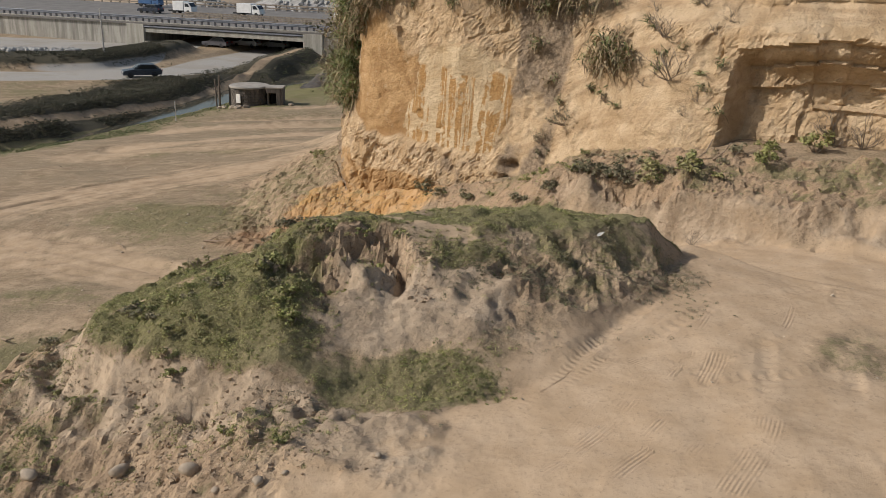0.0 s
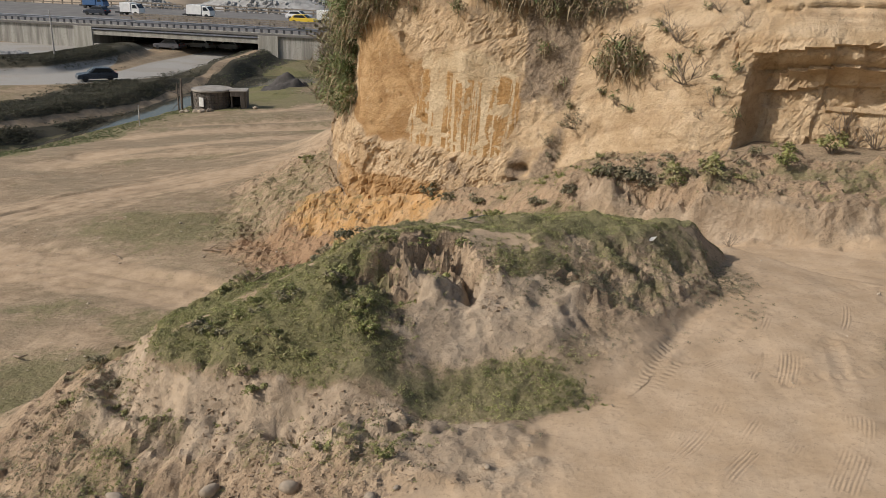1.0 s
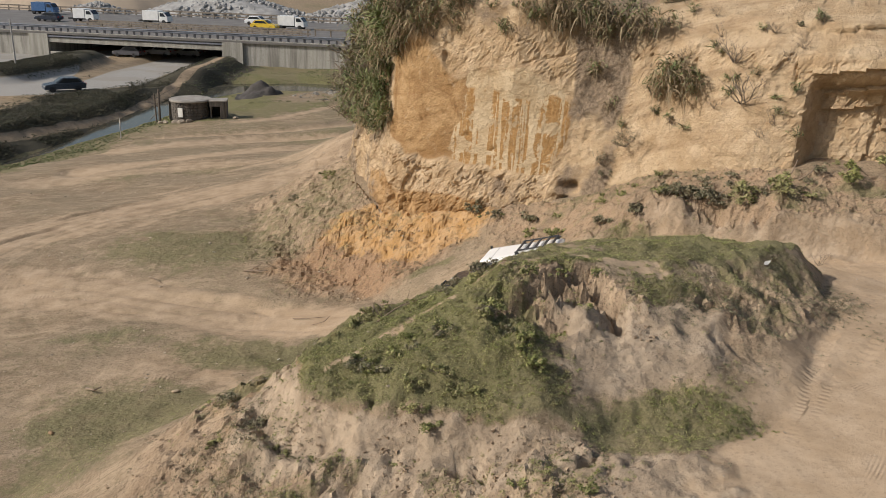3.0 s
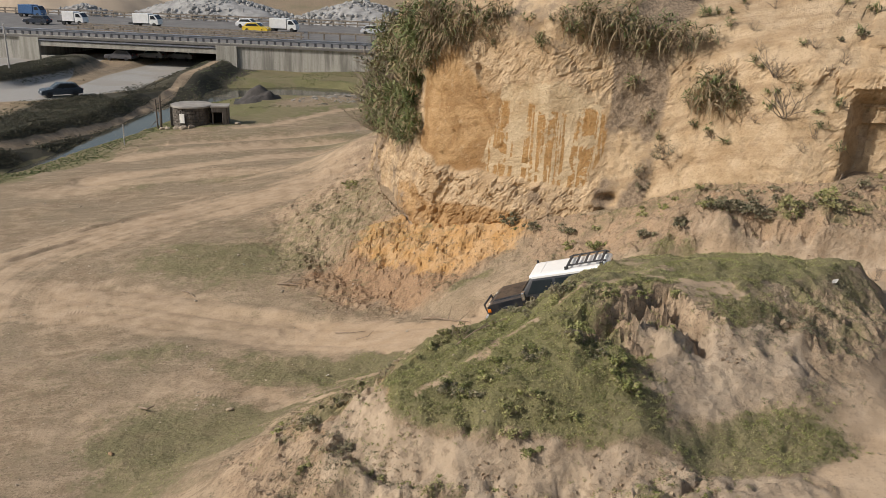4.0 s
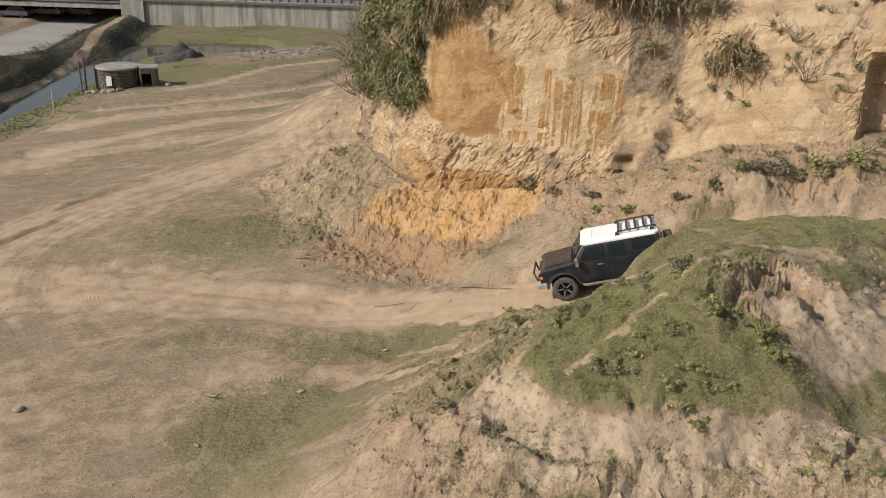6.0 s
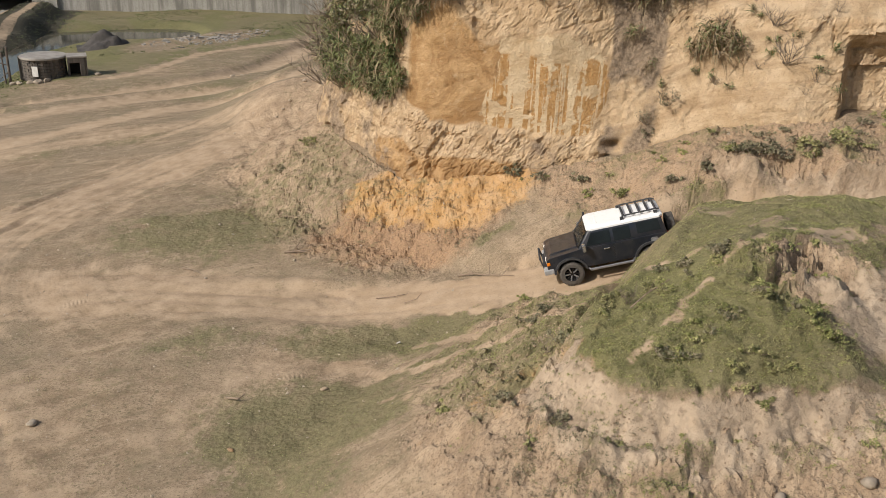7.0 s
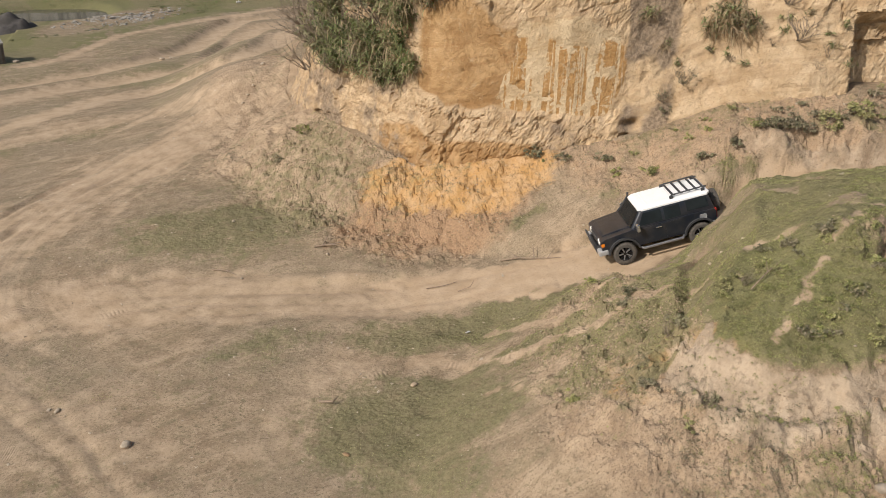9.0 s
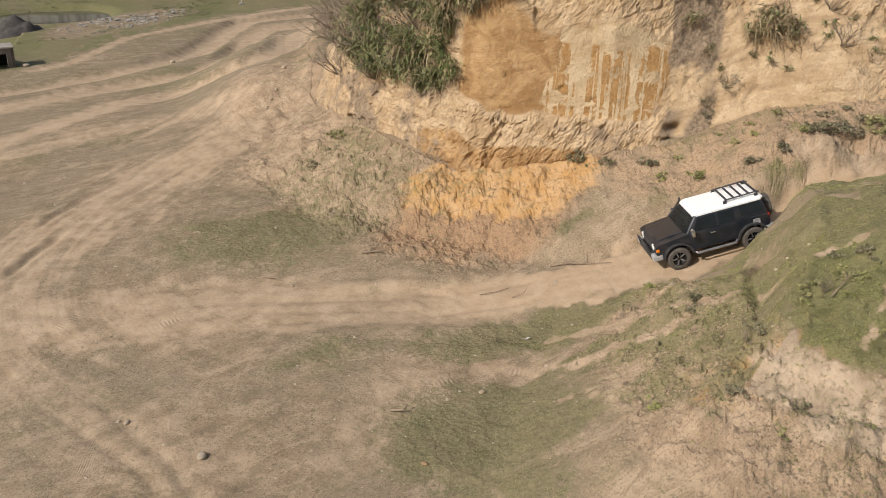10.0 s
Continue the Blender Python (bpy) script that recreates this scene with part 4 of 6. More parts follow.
def prism(bm, outline, y0, y1, bevel=0.0):
    """An outline in x and z, drawn from y0 to y1."""
    a = [bm.verts.new((x, y0, z)) for x, z in outline]
    b = [bm.verts.new((x, y1, z)) for x, z in outline]
    bm.faces.new(a)
    bm.faces.new(b[::-1])
    n = len(outline)
    for k in range(n):
        bm.faces.new((a[k], b[k], b[(k + 1) % n], a[(k + 1) % n]))
    bmesh.ops.recalc_face_normals(bm, faces=bm.faces)
    if bevel:
        bmesh.ops.bevel(bm, geom=list(bm.edges), offset=bevel, segments=2, affect="EDGES", profile=0.6, clamp_overlap=True)
    box.old = set(bm.verts)
    return bm


def tube(bm, points, radius, sides=6, taper=1.0):
    """A round bar along points."""
    rings = []
    pts = [Vector(p) for p in points]
    for k, p in enumerate(pts):
        way = (pts[min(k + 1, len(pts) - 1)] - pts[max(k - 1, 0)]).normalized()
        side = way.cross(Vector((0.3, 0.2, 1) if abs(way.z) < 0.9 else (1, 0.1, 0))).normalized()
        up = side.cross(way)
        r = radius * (1 + (taper - 1) * k / max(1, len(pts) - 1))
        rings.append([bm.verts.new(p + r * (math.cos(t) * side + math.sin(t) * up)) for t in (2 * math.pi * i / sides for i in range(sides))])
    for a, b in zip(rings[:-1], rings[1:]):
        for i in range(sides):
            bm.faces.new((a[i], a[(i + 1) % sides], b[(i + 1) % sides], b[i]))
    bm.faces.new(rings[0][::-1])
    bm.faces.new(rings[-1])
    box.old = set(bm.verts)
    return bm


def lathe(bm, profile, sides=24, axis="y", at=(0, 0, 0)):
    """A profile of (radius, offset) turned round an axis."""
    rings = []
    for r, o in profile:
        ring = []
        for i in range(sides):
            t = 2 * math.pi * i / sides
            c, s = r * math.cos(t), r * math.sin(t)
            p = {"x": (o, c, s), "y": (c, o, s), "z": (c, s, o)}[axis]
            ring.append(bm.verts.new(Vector(p) + Vector(at)))
        rings.append(ring)
    for a, b in zip(rings[:-1], rings[1:]):
        for i in range(sides):
            bm.faces.new((a[i], a[(i + 1) % sides], b[(i + 1) % sides], b[i]))
    bm.faces.new(rings[0])
    bm.faces.new(rings[-1][::-1])
    bmesh.ops.recalc_face_normals(bm, faces=bm.faces)
    box.old = set(bm.verts)
    return bm


def pebble(bm, at, size, rng, flat=0.7, rings=1):
    made = bmesh.ops.create_icosphere(bm, subdivisions=rings, radius=1.0)
    squash = (size * rng.uniform(0.8, 1.2), size * rng.uniform(0.6, 1.0), size * flat * rng.uniform(0.7, 1.1))
    for v in made["verts"]:
        v.co *= rng.uniform(0.78, 1.12)
    bmesh.ops.scale(bm, vec=squash, verts=made["verts"])
    bmesh.ops.transform(bm, matrix=Matrix.Translation(at) @ Matrix.Rotation(rng.uniform(0, 6.3), 4, "Z"), verts=made["verts"])


def fast_mesh(name, verts, polys, mat, smooth_shade=False):
    """A mesh from an array of places and an array of equal polygons."""
    me = bpy.data.meshes.new(name)
    polys = np.asarray(polys, dtype=np.int32)
    me.vertices.add(len(verts))
    me.vertices.foreach_set("co", np.asarray(verts, dtype=np.float32).reshape(-1))
    me.loops.add(polys.size)
    me.loops.foreach_set("vertex_index", polys.reshape(-1))
    me.polygons.add(len(polys))
    me.polygons.foreach_set("loop_start", np.arange(0, polys.size, polys.shape[1], dtype=np.int32))
    me.polygons.foreach_set("use_smooth", np.full(len(polys), smooth_shade))
    me.update(calc_edges=True)
    me.materials.append(mat)
    return me


def sample(field, x, y):
    """The value of a field on the ground's sheet at places."""
    x, y = np.atleast_1d(np.asarray(x, float)), np.atleast_1d(np.asarray(y, float))
    i = np.clip(np.searchsorted(xs, x) - 1, 0, len(xs) - 2)
    j = np.clip(np.searchsorted(ys, y) - 1, 0, len(ys) - 2)
    fx = (x - xs[i]) / (xs[i + 1] - xs[i])
    fy = (y - ys[j]) / (ys[j + 1] - ys[j])
    return (field[j, i] * (1 - fx) + field[j, i + 1] * fx) * (1 - fy) + (field[j + 1, i] * (1 - fx) + field[j + 1, i + 1] * fx) * fy


def height(x, y):
    return sample(GZ, x, y)


def floor_at(x, y):
    return float(height(x, y)[0])


def on_cliff(x, y, z):
    """The place on the cliff nearest to a point, and the way out of it."""
    d = ((grid - np.array((x, y, z))) ** 2).sum(-1)
    j, i = np.unravel_index(np.argmin(d), d.shape)
    return Vector(grid[j, i]), Vector((-nx[i], -ny[i], 0.25)).normalized()

WATER = -3.4
# ---- the highway with its underpass ----
HW = Matrix(((-0.941, 0.339, 0, -19.3), (0.339, 0.941, 0, 131.7), (0, 0, 1, 0), (0, 0, 0, 1)))
DECK = 0.45


def highway(name, bm, mat, label, category="highway"):
    ob = new(name, bm_mesh(name, bm, mat))
    ob.matrix_world = HW
    return tagged(ob, label, category, kind="structure")


bm = start()
for u0, u1 in ((-140, 0), (27, 240)):
    box(bm, (u1 - u0, 38, 4.2), ((u0 + u1) / 2, 19.0, DECK - 0.3 - 2.1))
highway("retaining_wall", bm, CONCRETE, "rain-streaked concrete retaining wall of a raised highway", "wall")
bm = start()
for u0, u1 in ((-3.0, 0.05), (26.95, 30.0)):
    box(bm, (u1 - u0, 0.5, 3.4), ((u0 + u1) / 2, -0.1, DECK - 0.25 - 1.7), 0.04)
highway("abutment", bm, BEAM, "pale concrete abutment beside the underpass", "wall")
bm = start()
box(bm, (380, 38.6, 0.3), (50, 19.0, DECK - 0.15))
highway("highway_deck", bm, ASPHALT, "grey asphalt deck of the raised highway", "road")
bm = start()
for v in (0.08, 3.2, 6.0, 9.0, 15.0, 18.0):
    box(bm, (27, 0.5, 0.62), (13.5, v, DECK - 0.3 - 0.5 - 0.31), 0.02)
highway("bridge_beam", bm, BEAM, "pale concrete girders under the highway deck", "bridge")
bm = start()
box(bm, (27.4, 0.14, 0.12), (13.5, -0.16, DECK - 0.5))
tube(bm, [(-0.4, -0.28, DECK - 0.62), (27.4, -0.28, DECK - 0.62)], 0.07, 6)
highway("bridge_trim", bm, STEEL, "grey service pipe along the bridge edge", "trim")
bm = start()
box(bm, (380, 0.3, 0.14), (50, 0.0, DECK + 0.05), 0.02)
highway("deck_kerb", bm, CONCRETE, "low concrete kerb along the highway edge", "kerb")

DARK_POST = plain_paint("dark steel post", (0.06, 0.062, 0.07), 0.6, 0, 0.3, 3)
BEAM_STEEL = plain_paint("grey steel beam", (0.27, 0.29, 0.33), 0.55, 0.1, 0.25, 0.7)
post_mesh = bm_mesh("post", box(start(), (0.3, 0.16, 0.7), (0, 0, 0.35), 0.02), DARK_POST)
block_mesh = bm_mesh("post", box(start(), (0.2, 0.2, 1.1), (0, 0, 0.55), 0.02), RUSTY)


def guard_rail(label, u0, u1, v, step, lines, mat, mesh, wave=False):
    """A guard rail with each of its posts and beams."""
    rail = thing("guard_rail", label, "guard rail", HW @ Matrix.Translation((0, v, DECK)), "guard rails of the highway")
    for z, tall in lines:
        bm = start()
        if wave:
            zs = [(-0.5, 0.0), (-0.35, 0.05), (-0.15, 0.05), (0.0, 0.0), (0.15, 0.05), (0.35, 0.05), (0.5, 0.0)]
            a = [bm.verts.new((u0, -0.08 - o, z + f * tall)) for f, o in zs]
            b = [bm.verts.new((u1, -0.08 - o, z + f * tall)) for f, o in zs]
            for k in range(len(zs) - 1):
                bm.faces.new((a[k], b[k], b[k + 1], a[k + 1]))
            bmesh.ops.solidify(bm, geom=list(bm.faces), thickness=0.02)
        else:
            box(bm, (u1 - u0, 0.08, tall), ((u0 + u1) / 2, -0.1, z), 0.01)
        part("rail_beam", bm, mat, rail)
    for u in np.arange(u0 + 0.5, u1, step):
        ob = part("post", mesh, None, rail)
        ob.location = (u, 0, 0)


guard_rail("grey steel guard rail along the near edge of the highway", -48, 60, 0.05, 1.15, ((0.78, 0.42),), BEAM_STEEL, post_mesh, True)
guard_rail("weathered rail beside the gap between the carriageways", -9, 27, 7.0, 2.4, ((0.4, 0.2), (0.95, 0.22)), RUSTY, block_mesh)
guard_rail("weathered rail beside the gap between the carriageways", -9, 27, 10.5, 2.4, ((0.4, 0.2), (0.95, 0.22)), RUSTY, block_mesh)
guard_rail("weathered median rail of the highway", -48, -9, 12.0, 2.4, ((0.95, 0.24),), RUSTY, block_mesh)
guard_rail("weathered rail along the far edge of the highway", -45, 80, 37.5, 2.2, ((0.4, 0.22), (0.95, 0.24)), RUSTY, block_mesh)

# ---- rubble and sand heaps beyond the highway ----
HEAP = plain_paint("grey broken stone", (0.35, 0.342, 0.325), 0.9, 0, 0.35, 0.6, 0.05)
SAND = plain_paint("brown sand", (0.36, 0.29, 0.215), 0.95, 0, 0.2, 0.15, 0.05)


def heap(u, v, long, wide, tall, mat, label, rocks, seed):
    r = np.random.default_rng(seed)
    g = np.linspace(-1, 1, 41)
    a, b = np.meshgrid(g, g)
    top = tall * np.clip(1 - np.hypot(a, b) + 0.12 * fractal(a * 5, b * 5, 2.0, seed, 3), 0, 1) ** 0.8
    me = sheet_mesh("mound", np.stack([a * long, b * wide, top - 0.1], -1), mat)
    hp = thing("stone_heap" if rocks else "sand_heap", label, "heap", HW @ Matrix.Translation((u, v, floor_at(*(HW @ Vector((u, v, 0))).xy))), "heaps beyond the highway")
    part("mound", me, None, hp)
    if rocks:
        bm = bmesh.new()
        pick = random.Random(seed)
        for _ in range(rocks):
            t, d = pick.uniform(0, 6.28), pick.uniform(0, 1.02) ** 0.6
            x, y = d * math.cos(t), d * math.sin(t)
            z = tall * max(0, 1 - d) ** 0.8
            pebble(bm, (x * long, y * wide, z), pick.uniform(0.3, 0.75), pick, 0.8)
        tagged(part("rubble", bm, mat, hp), kind="stuff")


heap(29, 64, 23, 14, 6.9, HEAP, "heap of grey broken stone behind the highway", 1100, 11)
heap(-3, 62, 20, 11, 6.7, HEAP, "long heap of grey broken stone", 900, 12)
heap(56, 59, 13, 7, 3.9, HEAP, "low heap of grey broken stone", 300, 13)
heap(68, 74, 30, 16, 9.5, SAND, "tall heap of brown sand behind the highway", 0, 14)
heap(45, 80, 14, 10, 7.0, SAND, "heap of brown sand behind the highway", 0, 15)

# ---- vehicles far off ----
RUBBER = plain_paint("black rubber", (0.03, 0.03, 0.03), 0.85, 0, 0.3, 8)
GLASS_FAR = plain_paint("dark car glass", (0.03, 0.035, 0.04), 0.12, 0, 0.1, 2)
RIM = plain_paint("grey wheel rim", (0.35, 0.35, 0.36), 0.4, 0.7, 0.2, 6)
LAMP_RED = plain_paint("red lamp glass", (0.4, 0.03, 0.02), 0.25, 0, 0.1, 4)
LAMP_CLEAR = plain_paint("clear lamp glass", (0.75, 0.75, 0.72), 0.15, 0, 0.1, 4)


def small_wheel(parent, x, y, r, wide=0.2):
    w = thing("wheel", "", "")
    w.parent = parent
    w.location = (x, y, r)
    part("tyre", lathe(start(), [(r * 0.6, -wide / 2), (r * 0.95, -wide / 2), (r, -wide / 3), (r, wide / 3), (r * 0.95, wide / 2), (r * 0.6, wide / 2)], 18), RUBBER, w, "black rubber tyre", True)
    part("rim", lathe(start(), [(0.02, -wide / 2.2), (r * 0.5, -wide / 2.2), (r * 0.62, -wide / 2.6), (r * 0.62, wide / 2.6), (r * 0.5, wide / 2.2), (0.02, wide / 2.2)], 12), RIM, w, "grey metal rim")


def road_car(at, turn, colour, label, kind="car", group=""):
    """A car, van or lorry seen from afar, with its own panes, lamps and wheels; it looks along +x."""
    paint = plain_paint("paint of " + label, colour, 0.3, 0, 0.08, 1.5)
    car = thing({"car": "car", "van": "van", "lorry": "lorry"}[kind], label, {"car": "car", "van": "van", "lorry": "truck"}[kind], Matrix.Translation(at) @ Matrix.Rotation(radians(turn), 4, "Z"), group)
    if kind == "car":
        part("body", prism(start(), [(-2.1, 0.3), (-2.15, 0.75), (-1.95, 0.92), (0.85, 0.95), (1.95, 0.8), (2.1, 0.6), (2.1, 0.3)], -0.88, 0.88, 0.06), paint, car)
        part("cabin", prism(start(), [(-1.9, 0.9), (-1.35, 1.42), (0.15, 1.48), (0.95, 0.93)], -0.74, 0.74, 0.08), paint, car)
        for y in (-0.745, 0.745):
            part("side_window", prism(start(), [(-1.6, 0.97), (-1.25, 1.34), (0.1, 1.39), (0.65, 0.97)], y - 0.012, y + 0.012), GLASS_FAR, car)
        bm = prism(start(), [(0.28, 1.4), (0.88, 0.99), (0.92, 1.01), (0.32, 1.42)], -0.62, 0.62)
        part("windscreen", bm, GLASS_FAR, car)
        part("rear_window", prism(start(), [(-1.78, 1.02), (-1.44, 1.36), (-1.47, 1.38), (-1.82, 1.04)], -0.6, 0.6), GLASS_FAR, car)
        wheels, r = ((-1.3, 1.3), 0.32)
    else:
        long = 2.1 if kind == "van" else 2.8
        part("cab", prism(start(), [(0.9, 0.45), (0.9, 1.93), (1.75, 1.93), (2.35, 1.2), (2.45, 0.45)], -0.85, 0.85, 0.06), paint, car)
        part("cargo_box", box(start(), (long, 1.8, 1.5), (0.8 - long / 2, 0, 1.35), 0.04), paint, car)
        part("chassis", box(start(), (long + 2.2, 1.1, 0.22), (0.1 - 0.2 * long, 0, 0.5), 0.03), RUBBER, car)
        for y in (-0.855, 0.855):
            part("side_window", prism(start(), [(1.1, 1.25), (1.1, 1.8), (1.65, 1.8), (2.05, 1.25)], y - 0.01, y + 0.01), GLASS_FAR, car)
        part("windscreen", prism(start(), [(1.82, 1.88), (2.3, 1.27), (2.34, 1.29), (1.86, 1.9)], -0.72, 0.72), GLASS_FAR, car)
        wheels, r = ((0.4 - long * 0.7, 1.7), 0.36)
    front = 2.1 if kind == "car" else 2.44
    rear = -2.15 if kind == "car" else 0.8 - (2.1 if kind == "van" else 2.8)
    for y in (-0.62, 0.62):
        part("headlamp", box(start(), (0.06, 0.34, 0.14), (front, y, 0.68), 0.02), LAMP_CLEAR, car)
        part("tail_lamp", box(start(), (0.06, 0.26, 0.16), (rear, y, 0.78), 0.02), LAMP_RED, car)
    for x in wheels:
        for y in (-0.78, 0.78):
            small_wheel(car, x, y, r)
    return car


def on_highway(u, v, turn, *rest, **more):
    return road_car(HW @ Vector((u, v, DECK + 0.005)), turn - 19.8, *rest, **more)


TRAFFIC = "vehicles on the highway"
on_highway(21.5, 21, 0, (0.8, 0.8, 0.78), "white box lorry driving on the highway", "lorry", group=TRAFFIC)
on_highway(33.5, 19, 0, (0.78, 0.78, 0.77), "white box van driving on the highway", "van", group=TRAFFIC)
on_highway(-1.5, 22, 0, (0.8, 0.8, 0.78), "white box lorry near the far rail", "lorry", group=TRAFFIC)
on_highway(2.0, 19.5, 0, (0.75, 0.52, 0.05), "yellow taxi-coloured car on the highway", "car", group=TRAFFIC)
on_highway(6.5, 27.5, 0, (0.8, 0.8, 0.8), "white car on the highway", "car", group=TRAFFIC)
on_highway(38.5, 17, 180, (0.03, 0.04, 0.06), "dark blue car on the highway", "car", group=TRAFFIC)
on_highway(49, 31, 0, (0.06, 0.14, 0.3), "blue flat-sided lorry on the highway", "lorry", group=TRAFFIC)
on_highway(-16, 24, 0, (0.55, 0.56, 0.58), "silver car on the highway", "car", group=TRAFFIC)
for x, y, turn, colour, label, kind in ((-33.5, 103.4, 205, (0.05, 0.065, 0.085), "dark blue-grey car driving on the dusty road", "car"), (-29.5, 141.5, 160, (0.45, 0.45, 0.45), "pale van parked under the bridge", "car"),
                                        (-25.6, 143.8, 160, (0.5, 0.5, 0.5), "grey car parked under the bridge", "car"), (-33.2, 138.0, 160, (0.1, 0.1, 0.11), "black car parked under the bridge", "car")):
    road_car((x, y, floor_at(x, y)), turn, colour, label, kind, "cars by the underpass")

# ---- the round pillbox by the ditch ----
MASONRY = concrete_paint("dark stained masonry", (0.17, 0.145, 0.12), (0.075, 0.065, 0.055), 2.0)
ROOFING = plain_paint("dusty concrete slab", (0.33, 0.3, 0.26), 0.95, 0, 0.25, 1.2, 0.02)
WHITE_BOARD = plain_paint("white painted board", (0.75, 0.73, 0.68), 0.7, 0, 0.12, 3)
# near-black colour that stands for the shade inside the porch
DOORWAY_SHADE = plain_paint("near-black doorway shade", (0.03, 0.028, 0.025), 0.95, 0, 0.3, 2)
px, py = -18.4, 88.6
pz = floor_at(px, py)
bunker = thing("pillbox", "old round masonry pillbox with a flat roof beside the ditch", "bunker", Matrix.Translation((px, py, pz)))
bm = start()
lathe(bm, [(1.7, -0.4), (1.72, 1.75), (1.45, 1.75), (1.45, -0.4)], 26, "z")
part("drum", bm, MASONRY, bunker, "dark round masonry drum")
rng2 = random.Random(21)
stone_mesh = bm_mesh("stone", box(start(), (0.42, 0.12, 0.24), (0, 0, 0), 0.03), MASONRY)
for row in range(7):
    for k in range(24):
        t = 2 * math.pi * (k + 0.5 * (row % 2)) / 24
        if math.sin(t) > 0.35:
            continue
        ob = part("stone", stone_mesh, None, bunker)
        ob.matrix_local = Matrix.Rotation(t, 4, "Z") @ Matrix.Translation((1.72, 0, 0.12 + 0.25 * row)) @ Matrix.Rotation(math.pi / 2, 4, "Z") @ Matrix.Diagonal((1, rng2.uniform(0.7, 1.3), rng2.uniform(0.85, 1.0), 1))
part("roof_slab", lathe(start(), [(0.01, 1.74), (1.92, 1.74), (1.95, 1.8), (1.93, 1.9), (1.8, 1.95), (0.01, 1.98)], 30, "z"), ROOFING, bunker, "dusty flat concrete roof slab")
part("board", box(start(), (0.5, 0.06, 0.85), (-0.75, -1.72, 0.85), 0.015, Matrix.Rotation(-0.42, 4, "Z")), WHITE_BOARD, bunker, "white board on the wall")
bm = start()
box(bm, (0.16, 1.5, 1.95), (3.35, -0.7, 0.85), 0.05)
box(bm, (0.16, 1.5, 1.95), (1.95, -0.3, 0.85), 0.05)
box(bm, (1.5, 0.16, 1.95), (2.65, 0.1, 0.85), 0.05)
box(bm, (0.42, 0.16, 1.95), (3.05, -1.42, 0.85), 0.05)
box(bm, (1.0, 0.16, 0.45), (2.4, -1.42, 1.6), 0.03)
part("porch_wall", bm, MASONRY, bunker, "dark masonry porch with an open doorway")
part("porch_roof", box(start(), (1.65, 1.75, 0.14), (2.65, -0.65, 1.88), 0.03), ROOFING, bunker)
# thin added sheet, coloured as the shade seen through the doorway
part("porch_shade", box(start(), (1.2, 0.05, 1.8), (2.65, -0.02, 0.85)), DOORWAY_SHADE, bunker, "near-black sheet for the shade inside the porch")
part("stub_wall", box(start(), (0.55, 0.6, 2.05), (-1.75, 0.15, 0.9), 0.12), MASONRY, bunker, "broken stub of masonry wall")
for k, (x, y, r_) in enumerate(((-19.6, 86.3, 0.35), (-19.0, 86.0, 0.5), (-18.3, 86.2, 0.4), (-21.0, 87.0, 0.3), (-20.5, 86.7, 0.35), (-14.2, 87.2, 0.3))):
    bm = bmesh.new()
    pebble(bm, (0, 0, 0.1), r_, random.Random(50 + k), 0.6, 2)
    tagged(new("boulder", bm_mesh("boulder", bm, STONE)), "rough pale boulder lying beside the pillbox", "rock", "boulders by the pillbox").location = (x, y, floor_at(x, y))

# ---- posts, beams and blocks round the yard ----
WOOD = plain_paint("grey weathered wood", (0.15, 0.12, 0.095), 0.9, 0, 0.35, 4, 0.01)
PALE_POST = plain_paint("pale pole", (0.45, 0.43, 0.4), 0.7, 0, 0.2, 3)
DARK_STEEL = plain_paint("dark steel beam", (0.09, 0.08, 0.075), 0.7, 0.3, 0.3, 1)


def pole(name, x, y, tall, radius, mat, label, lean=0.02, arms=()):
    bm = start()
    tube(bm, [(0, 0, -0.3), (lean * tall * 0.5, 0, tall * 0.5), (lean * tall, 0, tall)], radius, 8, 0.75)
    p = thing(name, label, "pole", Matrix.Translation((x, y, floor_at(x, y))))
    part("shaft", bm, mat, p)
    for a, b in arms:
        part("branch", tube(start(), [a, tuple(0.5 * (Vector(a) + Vector(b)) + Vector((0, 0, 0.06))), b], radius * 0.4, 5, 0.5), mat, p)


pole("wooden_post", -21.2, 88.0, 3.1, 0.12, WOOD, "dark weathered wooden post standing by the ditch", 0.01, (((0, 0, 1.5), (-1.5, 0.2, 2.0)), ((0, 0, 1.0), (-0.9, -0.2, 0.2))))
pole("wooden_post", -21.55, 88.3, 2.7, 0.08, WOOD, "thin weathered wooden post standing by the ditch", -0.03, (((0, 0, 2.2), (1.8, 0.3, 3.2)),))
pole("marker_post", -23.1, 79.6, 1.75, 0.05, PALE_POST, "thin pale marker post at the grass edge", 0.0)
pole("lamp_pole", -41.6, 114.6, 5.2, 0.11, PALE_POST, "tall pale concrete pole beside the dusty road", -0.02)
pole("marker_post", 12.5, 110.0, 3.0, 0.05, PALE_POST, "thin pale pole on the far grass", 0.0)
part("concrete_foot", box(start(), (0.5, 0.4, 0.18), (0, 0, 0.08), 0.03), CONCRETE, bpy.data.objects["marker_post.001"], "pale concrete foot")
